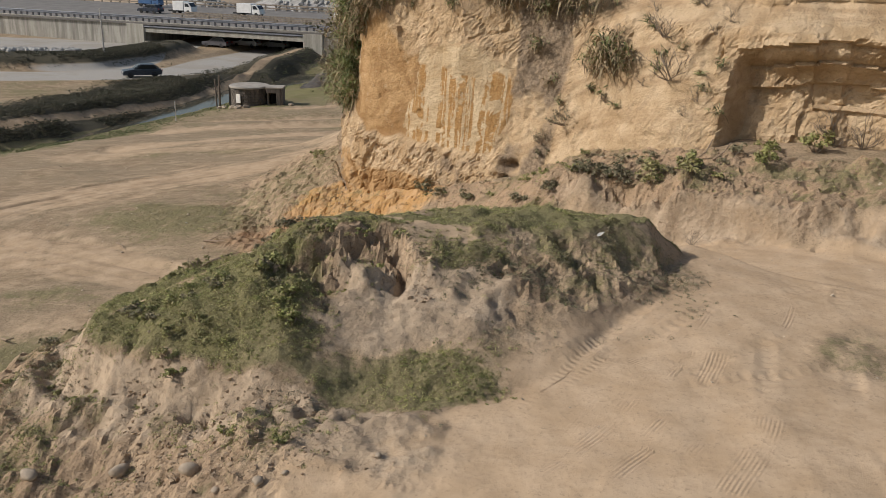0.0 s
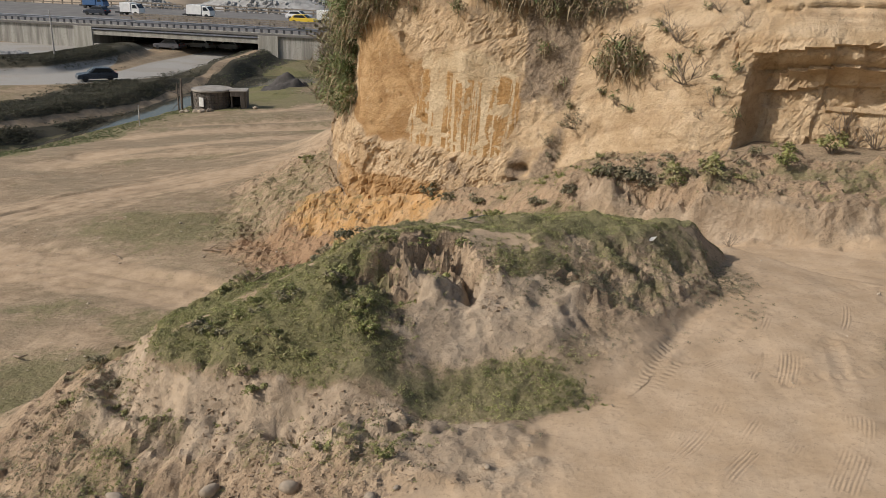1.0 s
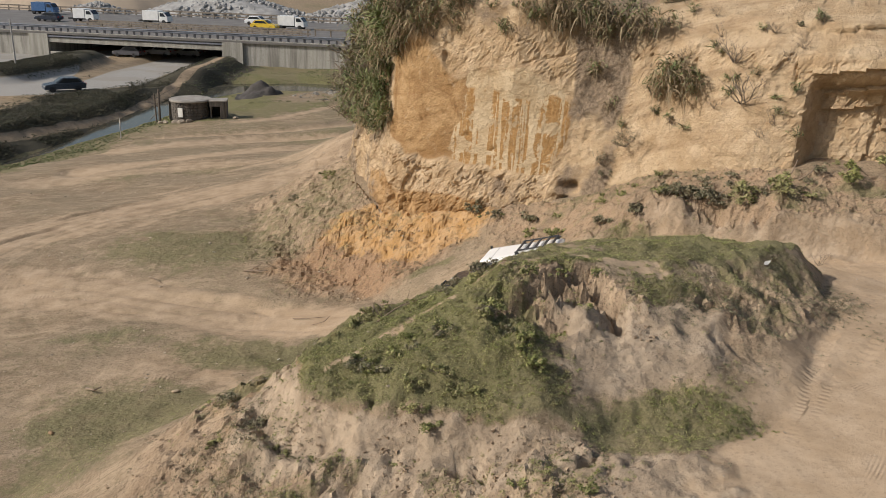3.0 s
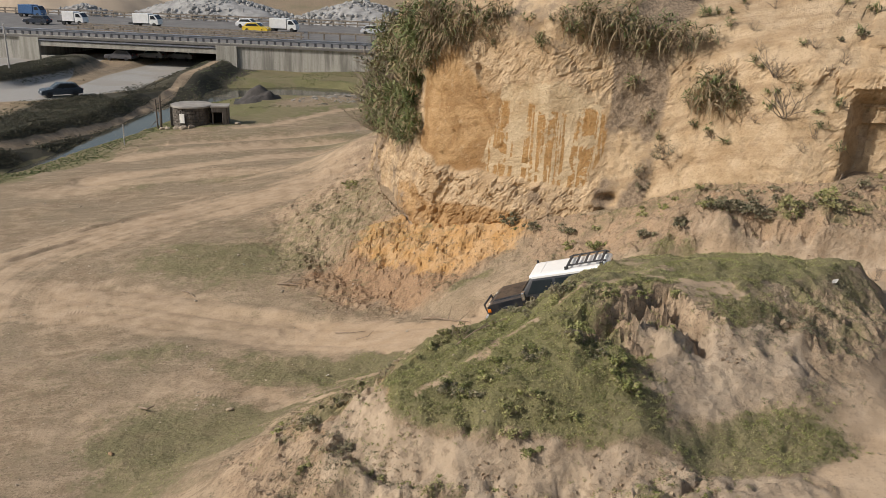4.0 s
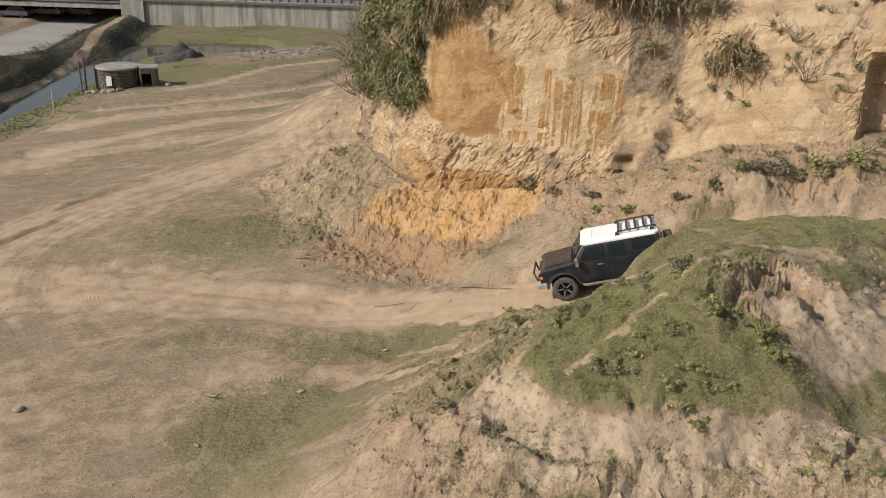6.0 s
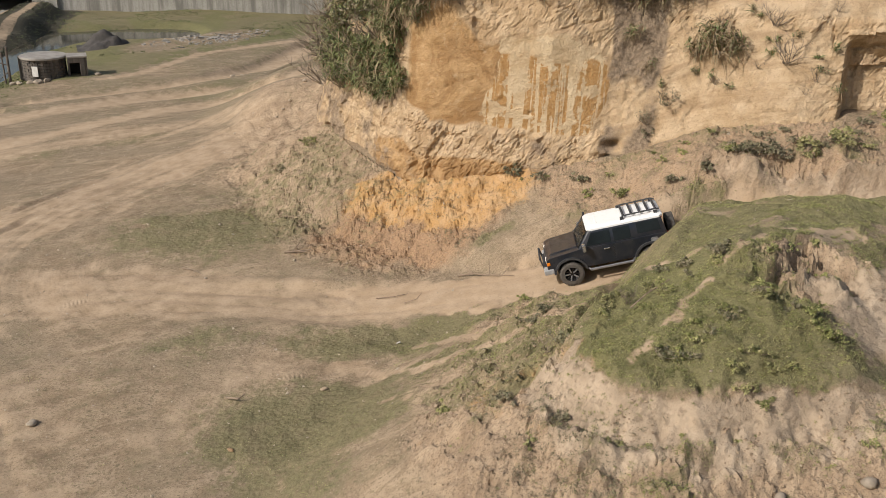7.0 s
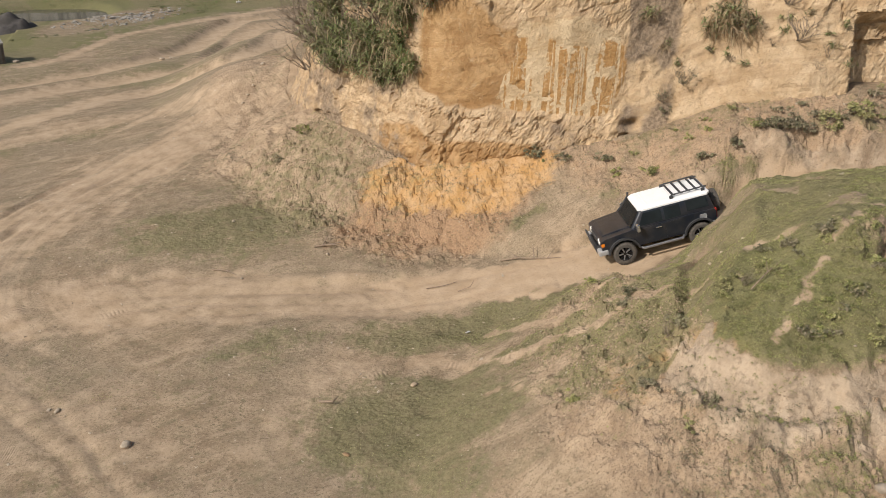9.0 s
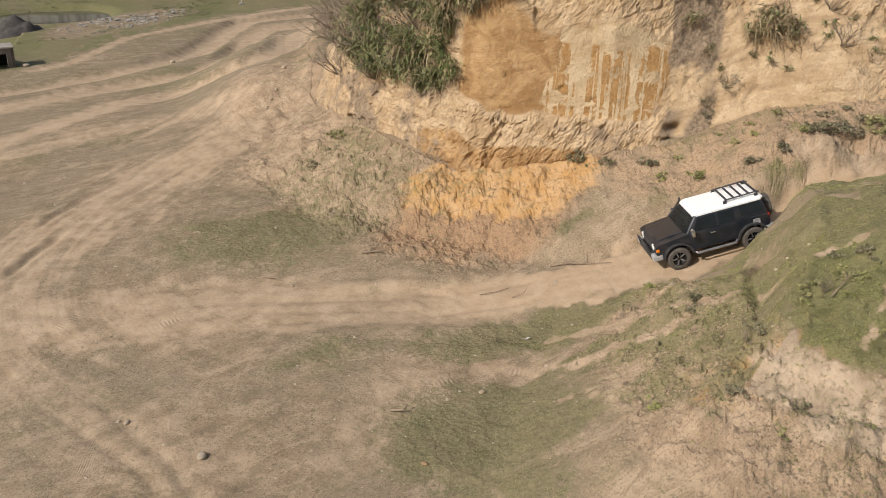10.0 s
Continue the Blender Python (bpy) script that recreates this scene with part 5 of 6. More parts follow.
for k, (x, y, turn, long) in enumerate(((-53.5, 119.5, 28, 9), (-52.4, 120.6, 27, 8.5), (-50, 121.6, 25, 4.5))):
    bm = start()
    box(bm, (long, 0.35, 0.06), (0, 0, 0.62))
    box(bm, (long, 0.35, 0.06), (0, 0, 0.03))
    box(bm, (long, 0.06, 0.55), (0, 0, 0.325))
    tagged(new("steel_beam", bm_mesh("steel_beam", bm, DARK_STEEL)), "long dark steel beam lying in the yard", "beam", "steel beams").matrix_world = Matrix.Translation((x, y, floor_at(x, y))) @ Matrix.Rotation(radians(turn), 4, "Z")
for k in range(5):
    x, y = (HW @ Vector((25.5 - 1.25 * k, -1.2 - 0.4 * k, 0))).xy
    bm = prism(start(), [(-0.5, 0), (-0.5, 0.85), (0.5, 0.85), (0.5, 0)], -0.22, 0.22, 0.05)
    tagged(new("concrete_block", bm_mesh("concrete_block", bm, BEAM)), "pale concrete block closing the verge", "block", "concrete blocks by the underpass").matrix_world = Matrix.Translation((x, y, floor_at(x, y))) @ Matrix.Rotation(radians(-25), 4, "Z")
bm = bmesh.new()
pick = random.Random(31)
for _ in range(90):
    x, y = pick.uniform(-62, -50), pick.uniform(126, 128.5)
    pebble(bm, (x, y, floor_at(x, y) + 0.15), pick.uniform(0.25, 0.6), pick, 0.8)
tagged(new("rubble_row", bm_mesh("rubble_row", bm, HEAP)), "row of grey rubble in the yard", "rubble", kind="stuff")

# ---- water in the ditch and the pond ----
w = Paint("still ditch water")
w.set(Base_Color=w.mix(w.ramp(w.noise(0.3, 4, 0.6), 0.35, 0.7), (0.10, 0.09, 0.065), (0.05, 0.05, 0.04)), Roughness=0.06, Normal=w.bump(w.noise(2.0, 4, 0.6), 0.08, 0.05))
bm = bmesh.new()
for line, wide in (((RIVER[1:]), 3.4), (POND, 7.5)):
    left, right = [], []
    if line is POND:
        line = [(-27, 103), *POND, (-2, 111)]
    for k, p_ in enumerate(line):
        a, b = line[max(0, k - 1)], line[min(len(line) - 1, k + 1)]
        dx, dy = b[0] - a[0], b[1] - a[1]
        q = math.hypot(dx, dy)
        z_ = WATER if wide < 5 else WATER - 0.004
        left.append(bm.verts.new((p_[0] - dy / q * wide, p_[1] + dx / q * wide, z_)))
        right.append(bm.verts.new((p_[0] + dy / q * wide, p_[1] - dx / q * wide, z_)))
    for k in range(len(line) - 1):
        bm.faces.new((right[k], right[k + 1], left[k + 1], left[k]))
tagged(new("water", bm_mesh("water", bm, w.mat)), "still shallow water in a ditch reflecting the sky", "water", kind="structure")
# a dark heap of spoil beside the pond
heap_grid = np.linspace(-1, 1, 33)
ha, hb = np.meshgrid(heap_grid, heap_grid)
hz = 1.9 * np.clip(1 - np.hypot(ha, hb) + 0.15 * fractal(ha * 3, hb * 3, 1.2, 88, 3), 0, 1)
tagged(new("spoil_mound", sheet_mesh("spoil_mound", np.stack([ha * 2.8, hb * 2.0, hz - 0.15], -1), plain_paint("dark wet spoil", (0.07, 0.062, 0.055), 0.9, 0, 0.3, 1.5, 0.03))), "dark heap of wet spoil beside the pond", "heap").location = (-12.6, 102.5, floor_at(-12.6, 102.5))

CAR_AT = (-0.45, 27.1)
# ---- the off-road car on the track; it looks along +x ----
def car_paint(name, colour, rough=0.28):
    p = Paint(name)
    dust = p.ramp(p.noise(3.0, 6, 0.65, p.local()), 0.4, 0.75)
    tone = p.mix(p.math("MULTIPLY", dust, 0.09), colour, (0.32, 0.25, 0.18))
    p.set(Base_Color=tone, Roughness=p.ramp(dust, 0, 1, rough, rough + 0.25))
    p.bsdf.inputs["Coat Weight"].default_value = 0.4
    return p.mat


BLACK_PAINT = car_paint("dusty dark blue-black paint", (0.012, 0.016, 0.024))
WHITE_PAINT = car_paint("white roof paint", (0.9, 0.9, 0.88), 0.35)
TRIM = plain_paint("dull black plastic trim", (0.045, 0.045, 0.047), 0.65, 0, 0.25, 6)
SILVER = plain_paint("silver bumper paint", (0.5, 0.5, 0.5), 0.38, 0.35, 0.15, 5)
GLASS = plain_paint("tinted window glass", (0.03, 0.04, 0.045), 0.06, 0, 0.15, 2)
TYRE = plain_paint("dusty black tyre", (0.1, 0.088, 0.075), 0.9, 0, 0.35, 9)
GLOSS_BLACK = plain_paint("gloss black rim", (0.015, 0.015, 0.016), 0.22, 0.3, 0.2, 6)
CHROME = plain_paint("bright handle metal", (0.7, 0.7, 0.7), 0.2, 0.9, 0.1, 6)
AMBER = plain_paint("amber lamp glass", (0.75, 0.22, 0.02), 0.2, 0, 0.1, 6)


def big_wheel(parent, name, at, flip=1.0, axis_turn=0.0, r=0.41, wide=0.27):
    w = thing(name, "", "")
    w.parent = parent
    w.matrix_local = Matrix.Translation(at) @ Matrix.Rotation(radians(axis_turn), 4, "Z")
    h = wide / 2
    bm = lathe(start(), [(r * 0.6, -h), (r * 0.86, -h * 1.04), (r * 0.96, -h * 0.92), (r * 0.985, -h * 0.6), (r * 0.985, h * 0.6), (r * 0.96, h * 0.92), (r * 0.86, h * 1.04), (r * 0.6, h)], 40)
    bmesh.ops.delete(bm, geom=[f for f in bm.faces if len(f.verts) > 4], context="FACES_ONLY")
    tyre = part("tyre", bm, TYRE, w, "dusty black off-road tyre", True)
    bm = start()
    for k in range(26):
        for row, y in enumerate((-0.36, -0.12, 0.12, 0.36)):
            t = 2 * math.pi * (k + 0.5 * (row % 2)) / 26
            m = Matrix.Rotation(-t, 4, "Y") @ Matrix.Translation((r * 0.985, y * wide, 0))
            c = bmesh.ops.create_cube(bm, size=1.0)["verts"]
            bmesh.ops.scale(bm, vec=(0.022, wide * 0.19, 0.062), verts=c)
            bmesh.ops.transform(bm, matrix=m, verts=c)
    part("tread", bm, TYRE, tyre)
    bm = lathe(start(), [(r * 0.62, -h * 0.9), (r * 0.58, -h * 0.2), (r * 0.2, -h * 0.1), (r * 0.2, h * 0.1), (r * 0.58, h * 0.2), (r * 0.62, h * 0.9), (r * 0.585, h * 0.92), (r * 0.55, h * 0.3), (0.03, h * 0.25), (0.03, -h * 0.25), (r * 0.55, -h * 0.3), (r * 0.585, -h * 0.92)], 32)
    bmesh.ops.delete(bm, geom=[f for f in bm.faces if len(f.verts) > 4], context="FACES_ONLY")
    rim = part("rim", bm, GLOSS_BLACK, w, "gloss black alloy rim", True)
    for k in range(10):
        bm = start()
        t = 2 * math.pi * k / 10
        box(bm, (r * 0.5, 0.05, 0.045), (r * 0.33, 0, 0), 0.012, Matrix.Rotation(0.2, 4, "Z"))
        sp = part("spoke", bm, GLOSS_BLACK if k % 2 else RIM, rim)
        sp.matrix_local = Matrix.Translation((0, flip * h * 0.62, 0)) @ Matrix.Rotation(t, 4, "Y")
    part("hub_cap", lathe(start(), [(0.001, 0), (0.05, 0), (0.06, -0.03), (0.06, -0.06)], 14, "y", (0, flip * h * 0.72, 0)), GLOSS_BLACK, rim)
    return w


def arch(cx, r, z0, n=9):
    """Points of a wheel arch from front to rear, along the body's lower edge."""
    a0 = math.asin(min(1, (z0 - 0.42) / r))
    return [(cx + r * math.cos(t), 0.42 + r * math.sin(t)) for t in np.linspace(a0, math.pi - a0, n)]


def suv(at):
    car = thing("off_road_car", "dusty black off-road car with a white roof and roof rack", "car", at)
    sill = 0.55
    outline = [(-1.95, 0.62)] + [(-1.88, sill)] + arch(-1.345, 0.52, sill)[::-1] + arch(1.345, 0.52, sill)[::-1] + [(2.02, 0.6), (2.1, 0.72), (2.1, 1.02), (1.95, 1.1), (0.98, 1.2), (-1.9, 1.2), (-1.98, 1.1)]
    part("body", prism(start(), outline, -0.9, 0.9, 0.035), BLACK_PAINT, car)
    # bonnet with a raised middle
    bm = prism(start(), [(0.95, 1.17), (1.02, 1.235), (1.9, 1.15), (2.02, 1.06), (1.98, 1.0)], -0.62, 0.62, 0.03)
    part("bonnet", bm, BLACK_PAINT, car)
    # cabin: a tapering box
    bm = start()
    low = [(1.0, -0.87), (1.0, 0.87), (-1.95, 0.87), (-1.95, -0.87)]
    high = [(0.56, -0.7), (0.56, 0.7), (-1.82, 0.7), (-1.82, -0.7)]
    a = [bm.verts.new((x, y, 1.17)) for x, y in low]
    b = [bm.verts.new((x, y, 1.74)) for x, y in high]
    bm.faces.new(a[::-1])
    bm.faces.new(b)
    for k in range(4):
        bm.faces.new((a[k], a[(k + 1) % 4], b[(k + 1) % 4], b[k]))
    bmesh.ops.recalc_face_normals(bm, faces=bm.faces)
    bmesh.ops.bevel(bm, geom=list(bm.edges), offset=0.06, segments=3, affect="EDGES", profile=0.5)
    part("cabin", bm, BLACK_PAINT, car, "", True)
    # roof
    bm = start()
    lx = [(0.62, 0.6), (0.5, 0.72), (-1.78, 0.74), (-1.9, 0.62), (-1.9, -0.62), (-1.78, -0.74), (0.5, -0.72), (0.62, -0.6)]
    rings = []
    for z, f in ((1.70, 1.0), (1.76, 1.0), (1.805, 0.93), (1.82, 0.7)):
        rings.append([bm.verts.new((-0.64 + (x + 0.64) * (f if f == 1 else 0.5 + f / 2), y * f, z)) for x, y in lx])
    for p_, q in zip(rings[:-1], rings[1:]):
        for k in range(8):
            bm.faces.new((p_[k], p_[(k + 1) % 8], q[(k + 1) % 8], q[k]))
    bm.faces.new(rings[0])
    bm.faces.new(rings[-1])
    bmesh.ops.recalc_face_normals(bm, faces=bm.faces)
    roof = part("roof", bm, WHITE_PAINT, car, "white painted roof panel")
    for x in (-1.55, -0.6, 0.25):
        part("roof_rib", box(start(), (0.06, 1.05, 0.02), (x, 0, 1.822), 0.008), WHITE_PAINT, roof)

    def pane(name, corners, label="dark tinted glass pane", thick=0.014):
        bm = start()
        vs = [bm.verts.new(c) for c in corners]
        bm.faces.new(vs)
        bmesh.ops.solidify(bm, geom=list(bm.faces), thickness=thick)
        part(name, bm, GLASS, car, label)

    def wall(x, z, s_):
        f = (z - 1.17) / 0.57
        return (x, s_ * (0.87 - 0.17 * f + 0.012), z)

    for s_ in (1, -1):
        pane("side_window", [wall(0.72, 1.25, s_), wall(-0.12, 1.25, s_), wall(-0.12, 1.64, s_), wall(0.5, 1.64, s_)])
        pane("side_window", [wall(-0.22, 1.25, s_), wall(-0.78, 1.25, s_), wall(-0.78, 1.64, s_), wall(-0.22, 1.64, s_)])
        pane("side_window", [wall(-1.0, 1.32, s_), wall(-1.76, 1.32, s_), wall(-1.72, 1.66, s_), wall(-1.0, 1.66, s_)])
        side = "left" if s_ > 0 else "right"
        door = part("door", prism(start(), [(0.86, 0.62), (0.86, 1.16), (-0.16, 1.16), (-0.16, 0.62)], s_ * 0.9, s_ * 0.915, 0.006), BLACK_PAINT, car)
        part("door_handle", box(start(), (0.2, 0.045, 0.04), (0.06, s_ * 0.945, 1.08), 0.015), CHROME, door, "bright metal door handle")
        door = part("rear_door", prism(start(), [(-0.19, 0.62), (-0.19, 1.16), (-0.8, 1.16), (-0.8, 0.9), (-0.72, 0.62)], s_ * 0.9, s_ * 0.913, 0.006), BLACK_PAINT, car)
        mirror = part("wing_mirror", box(start(), (0.12, 0.2, 0.26), (0.8, s_ * 1.06, 1.3), 0.04), CHROME, car, "bright wing mirror")
        part("mirror_arm", tube(start(), [(0.82, s_ * 0.88, 1.22), (0.82, s_ * 0.98, 1.22)], 0.025, 6), TRIM, mirror)
        part("side_step", tube(start(), [(0.78, s_ * 0.84, 0.5), (0.7, s_ * 0.98, 0.46), (-0.7, s_ * 0.98, 0.46), (-0.78, s_ * 0.84, 0.5)], 0.045, 8), RIM, car, "grey tubular side step")
        for cx in (1.345, -1.345):
            bm = start()
            outer, inner = arch(cx, 0.58, 0.5, 11), arch(cx, 0.51, 0.5, 11)
            va = [bm.verts.new((x, s_ * 0.88, z)) for x, z in outer]
            vb = [bm.verts.new((x, s_ * 0.965, z)) for x, z in outer]
            vc = [bm.verts.new((x, s_ * 0.965, z)) for x, z in inner]
            vd = [bm.verts.new((x, s_ * 0.88, z)) for x, z in inner]
            for p_, q in ((va, vb), (vb, vc), (vc, vd)):
                for k in range(10):
                    bm.faces.new((p_[k], p_[k + 1], q[k + 1], q[k]))
            bmesh.ops.recalc_face_normals(bm, faces=bm.faces)
            part("wheel_arch", bm, TRIM, car, "dull black plastic wheel arch")
            big_wheel(car, "wheel", (cx, s_ * 0.82, 0.40), s_)
        part("headlamp", lathe(start(), [(0.001, 0.03), (0.1, 0.02), (0.12, 0), (0.12, -0.04)], 16, "x", (2.1, s_ * 0.55, 0.92)), LAMP_CLEAR, car, "round clear headlamp")
        part("turn_lamp", box(start(), (0.12, 0.16, 0.12), (2.04, s_ * 0.84, 0.9), 0.03), AMBER, car, "amber turn lamp")
        part("tail_lamp", box(start(), (0.05, 0.14, 0.34), (-1.98, s_ * 0.8, 1.0), 0.02), LAMP_RED, car, "red tail lamp")
        part("bumper_corner", box(start(), (0.34, 0.34, 0.2), (2.06, s_ * 0.76, 0.62), 0.05), SILVER, car, "silver front bumper corner")
        part("rear_bumper_corner", box(start(), (0.34, 0.5, 0.2), (-1.93, s_ * 0.68, 0.66), 0.05), SILVER, car, "silver rear bumper corner")
    f = 0.012
    pane("windscreen", [(0.985 + f, -0.76, 1.22), (0.985 + f, 0.76, 1.22), (0.62 + f, 0.62, 1.68), (0.62 + f, -0.62, 1.68)])
    pane("rear_window", [(-1.955, 0.66, 1.3), (-1.955, -0.66, 1.3), (-1.87, -0.58, 1.66), (-1.87, 0.58, 1.66)])
    part("fuel_cap", box(start(), (0.24, 0.03, 0.22), (-1.5, 0.905, 1.0), 0.05), SILVER, car, "pale fuel filler cap")
    part("grille", box(start(), (0.06, 0.8, 0.2), (2.1, 0, 0.93), 0.03), TRIM, car, "dark grille")
    part("front_bumper", box(start(), (0.24, 1.3, 0.22), (2.12, 0, 0.6), 0.05), TRIM, car)
    bar = tube(start(), [(2.2, -0.5, 0.55), (2.3, -0.48, 0.98), (2.3, 0.48, 0.98), (2.2, 0.5, 0.55)], 0.035, 8)
    part("bull_bar", bar, TRIM, car, "black tubular bull bar")
    part("rear_bumper", box(start(), (0.22, 1.2, 0.2), (-2.0, 0, 0.62), 0.04), TRIM, car)
    plate = part("number_plate", box(start(), (0.02, 0.42, 0.13), (-2.115, 0.25, 0.66), 0.005), LAMP_CLEAR, car, "white number plate")
    part("plate_bar", box(start(), (0.01, 0.32, 0.05), (-2.128, 0.25, 0.66)), TRIM, plate)
    part("underbody", box(start(), (3.6, 1.1, 0.22), (0, 0, 0.48), 0.04), TRIM, car)
    big_wheel(car, "spare_wheel", (-2.16, 0.0, 1.08), 1.0, 90)
    # roof rack
    rack = thing("roof_rack", "", "")
    rack.parent = car
    for y in (-0.52, 0.52):
        part("rack_rail", tube(start(), [(-0.55, y * 1.12, 1.80), (-0.62, y, 1.92), (-1.72, y, 1.94), (-1.84, y * 0.9, 1.9)], 0.026, 7), TRIM, rack)
        for x in (-0.6, -1.7):
            part("rack_foot", box(start(), (0.12, 0.07, 0.12), (x, y * 1.08, 1.85), 0.02), TRIM, rack)
    for x in (-0.66, -0.93, -1.2, -1.47, -1.72):
        part("rack_bar", box(start(), (0.075, 1.04, 0.03), (x, 0, 1.935), 0.01), TRIM, rack)
    part("snorkel", tube(start(), [(1.0, -0.94, 1.15), (0.86, -0.9, 1.3), (0.58, -0.76, 1.72), (0.56, -0.75, 1.86)], 0.04, 8), TRIM, car)
    return car


heading = radians(155)
hx, hy = math.cos(heading), math.sin(heading)
cxx, cyy = CAR_AT
zf, zr = floor_at(cxx + 1.345 * hx, cyy + 1.345 * hy), floor_at(cxx - 1.345 * hx, cyy - 1.345 * hy)
suv(Matrix.Translation((cxx, cyy, 0.5 * (zf + zr) - 0.005)) @ Matrix.Rotation(heading, 4, "Z") @ Matrix.Rotation(-math.atan2(zf - zr, 2.69), 4, "Y"))

# ---- plants ----
MARSH = leaf_paint("marsh leaves", (0.1, 0.13, 0.045), (0.17, 0.21, 0.075), (0.2, 0.18, 0.1), 0.2)


def blades(base, out, length, width, droop, rng, cuts=3):
    """Strips of leaf: from base points along out ways, bending down. Returns places and quads."""
    n = len(base)
    side = np.cross(out, np.array((0, 0, 1.0)))
    side = side / np.maximum(np.linalg.norm(side, axis=1, keepdims=True), 1e-6)
    turn = rng.uniform(-0.7, 0.7, (n, 1))
    side = side * np.cos(turn) + np.cross(out, side) * np.sin(turn)
    rows = []
    for k in range(cuts + 1):
        f = k / cuts
        p = base + out * (length * f)[:, None]
        p[:, 2] -= droop * length * f * f
        w = (width * (1 - 0.85 * f ** 1.5))[:, None] * 0.5
        rows += [p - side * w, p + side * w]
    verts = np.stack(rows, 1).reshape(-1, 3)
    first = (np.arange(n) * 2 * (cuts + 1))[:, None, None]
    quad = np.array([[2 * k, 2 * k + 1, 2 * k + 3, 2 * k + 2] for k in range(cuts)])[None]
    return verts, (first + quad).reshape(-1, 4)


def ways(n, rng, rise_low, rise_high):
    t = rng.uniform(0, 2 * np.pi, n)
    r = rng.uniform(rise_low, rise_high, n)
    return np.stack([np.cos(t) * np.cos(r), np.sin(t) * np.cos(r), np.sin(r)], -1)


def leaf_clumps(spots, radius, leaves, size, rng, lift=0.6):
    """Round low plants of many small leaves. Returns places and quads."""
    spots, radius = np.repeat(spots, leaves, 0), np.repeat(radius, leaves)
    n = len(spots)
    d = ways(n, rng, 0.0, 1.5)
    p = spots + d * (radius * rng.uniform(0.35, 1.0, n))[:, None] * np.array((1, 1, lift))
    a = ways(n, rng, -0.5, 0.9)
    b = np.cross(a, d + 0.3 * rng.normal(size=(n, 3)))
    b = b / np.maximum(np.linalg.norm(b, axis=1, keepdims=True), 1e-6)
    s = (size * rng.uniform(0.6, 1.4, n))[:, None]
    verts = np.stack([p - 0.5 * a * s, p + 0.35 * b * s, p + 0.6 * a * s, p - 0.35 * b * s], 1).reshape(-1, 3)
    return verts, np.arange(4 * n).reshape(-1, 4)


def stuff(name, verts, polys, mat, label, category):
    return tagged(new(name, fast_mesh(name, verts, polys, mat)), label, category, kind="stuff")


rng = np.random.default_rng(7)


def scatter(count, x0, x1, y0, y1, keep):
    """Random places on the ground, kept by how much of a cover lies there."""
    x, y = rng.uniform(x0, x1, count), rng.uniform(y0, y1, count)
    c = {key: sample(values, x, y) for key, values in cover.items()}
    ok = rng.uniform(0, 1, count) < keep(c, x, y)
    x, y = x[ok], y[ok]
    return np.stack([x, y, height(x, y)], -1)


def tufted(c, x, y):
    return np.clip(c["grass"] * 1.25 - 0.25 + 0.55 * fractal(x, y, 0.5, 91, 3), 0, 1) * (c["grass"] > 0.18)


near = scatter(760000, -9, 6.5, 12.5, 28.5, tufted)
mid = scatter(420000, -24, -2, 19, 47, lambda c, x, y: tufted(c, x, y) * 0.65)
slope = scatter(130000, -2, 13, 22, 36, lambda c, x, y: tufted(c, x, y) * 0.6)
turf = np.concatenate([near, mid, slope])
turf[:, 2] -= 0.015
n = len(turf)
length = rng.uniform(0.03, 0.085, n) * (1 + 0.5 * fractal(turf[:, 0], turf[:, 1], 1.0, 93, 2))
v, f = blades(turf, ways(n, rng, 0.2, 1.3), length, rng.uniform(0.012, 0.026, n), rng.uniform(0.2, 0.7, n), rng, 1)
stuff("grass", v, f, TURF, "short patchy grass, green and straw-coloured", "grass")

weeds = scatter(7500, -7.6, 1.5, 13, 18.8, lambda c, x, y: c["grass"] * (0.25 + smooth(-0.2, 0.4, fractal(x, y, 1.2, 95, 2))))
more = scatter(3500, -7, 4, 18.6, 27, lambda c, x, y: c["grass"] * (0.08 + smooth(0.1, 0.5, fractal(x, y, 1.4, 97, 2)) * 0.8))
apron = scatter(5200, -1, 12, 23, 34, lambda c, x, y: np.clip(0.25 + c["grass"], 0, 1) * c["loam"] * smooth(0.0, 0.5, fractal(x, y, 1.3, 99, 2)))
foot = scatter(900, -11, -4, 38, 50, lambda c, x, y: c["grass"] * 0.35)
scar = scatter(1500, -10, -1, 12, 22, lambda c, x, y: (c["pale"] + c["loam"]) * smooth(0.25, 0.6, fractal(x, y, 1.1, 101, 2)) * 0.6)
spots = np.concatenate([weeds, more, apron, foot, scar])
v, f = leaf_clumps(spots, rng.uniform(0.04, 0.13, len(spots)), 26, 0.022, rng, 0.6)
stuff("weeds", v, f, WEED, "low broad-leaved weeds growing on the banks", "weeds")

straw = np.concatenate([scatter(16000, -4, 12, 24, 37, lambda c, x, y: c["loam"] * smooth(-0.1, 0.4, fractal(x, y, 1.1, 105, 3))),
                        scatter(9000, -11, 1, 12, 21, lambda c, x, y: (0.35 * c["pale"] + c["loam"]) * smooth(0.0, 0.45, fractal(x, y, 0.9, 107, 3)) * 0.8 * (1 - blob(x, y, -0.5, 16.2, 2.6, 1.4))),
                        scatter(6000, 0, 6, 15, 20, lambda c, x, y: c["loam"] * smooth(-0.1, 0.4, fractal(x, y, 0.9, 108, 3))),
                        scatter(5000, -12, -4, 36, 50, lambda c, x, y: c["loam"] * smooth(0.0, 0.5, fractal(x, y, 1.1, 109, 3)))])
v, f = leaf_clumps(straw, rng.uniform(0.05, 0.17, len(straw)), 16, 0.026, rng, 0.5)
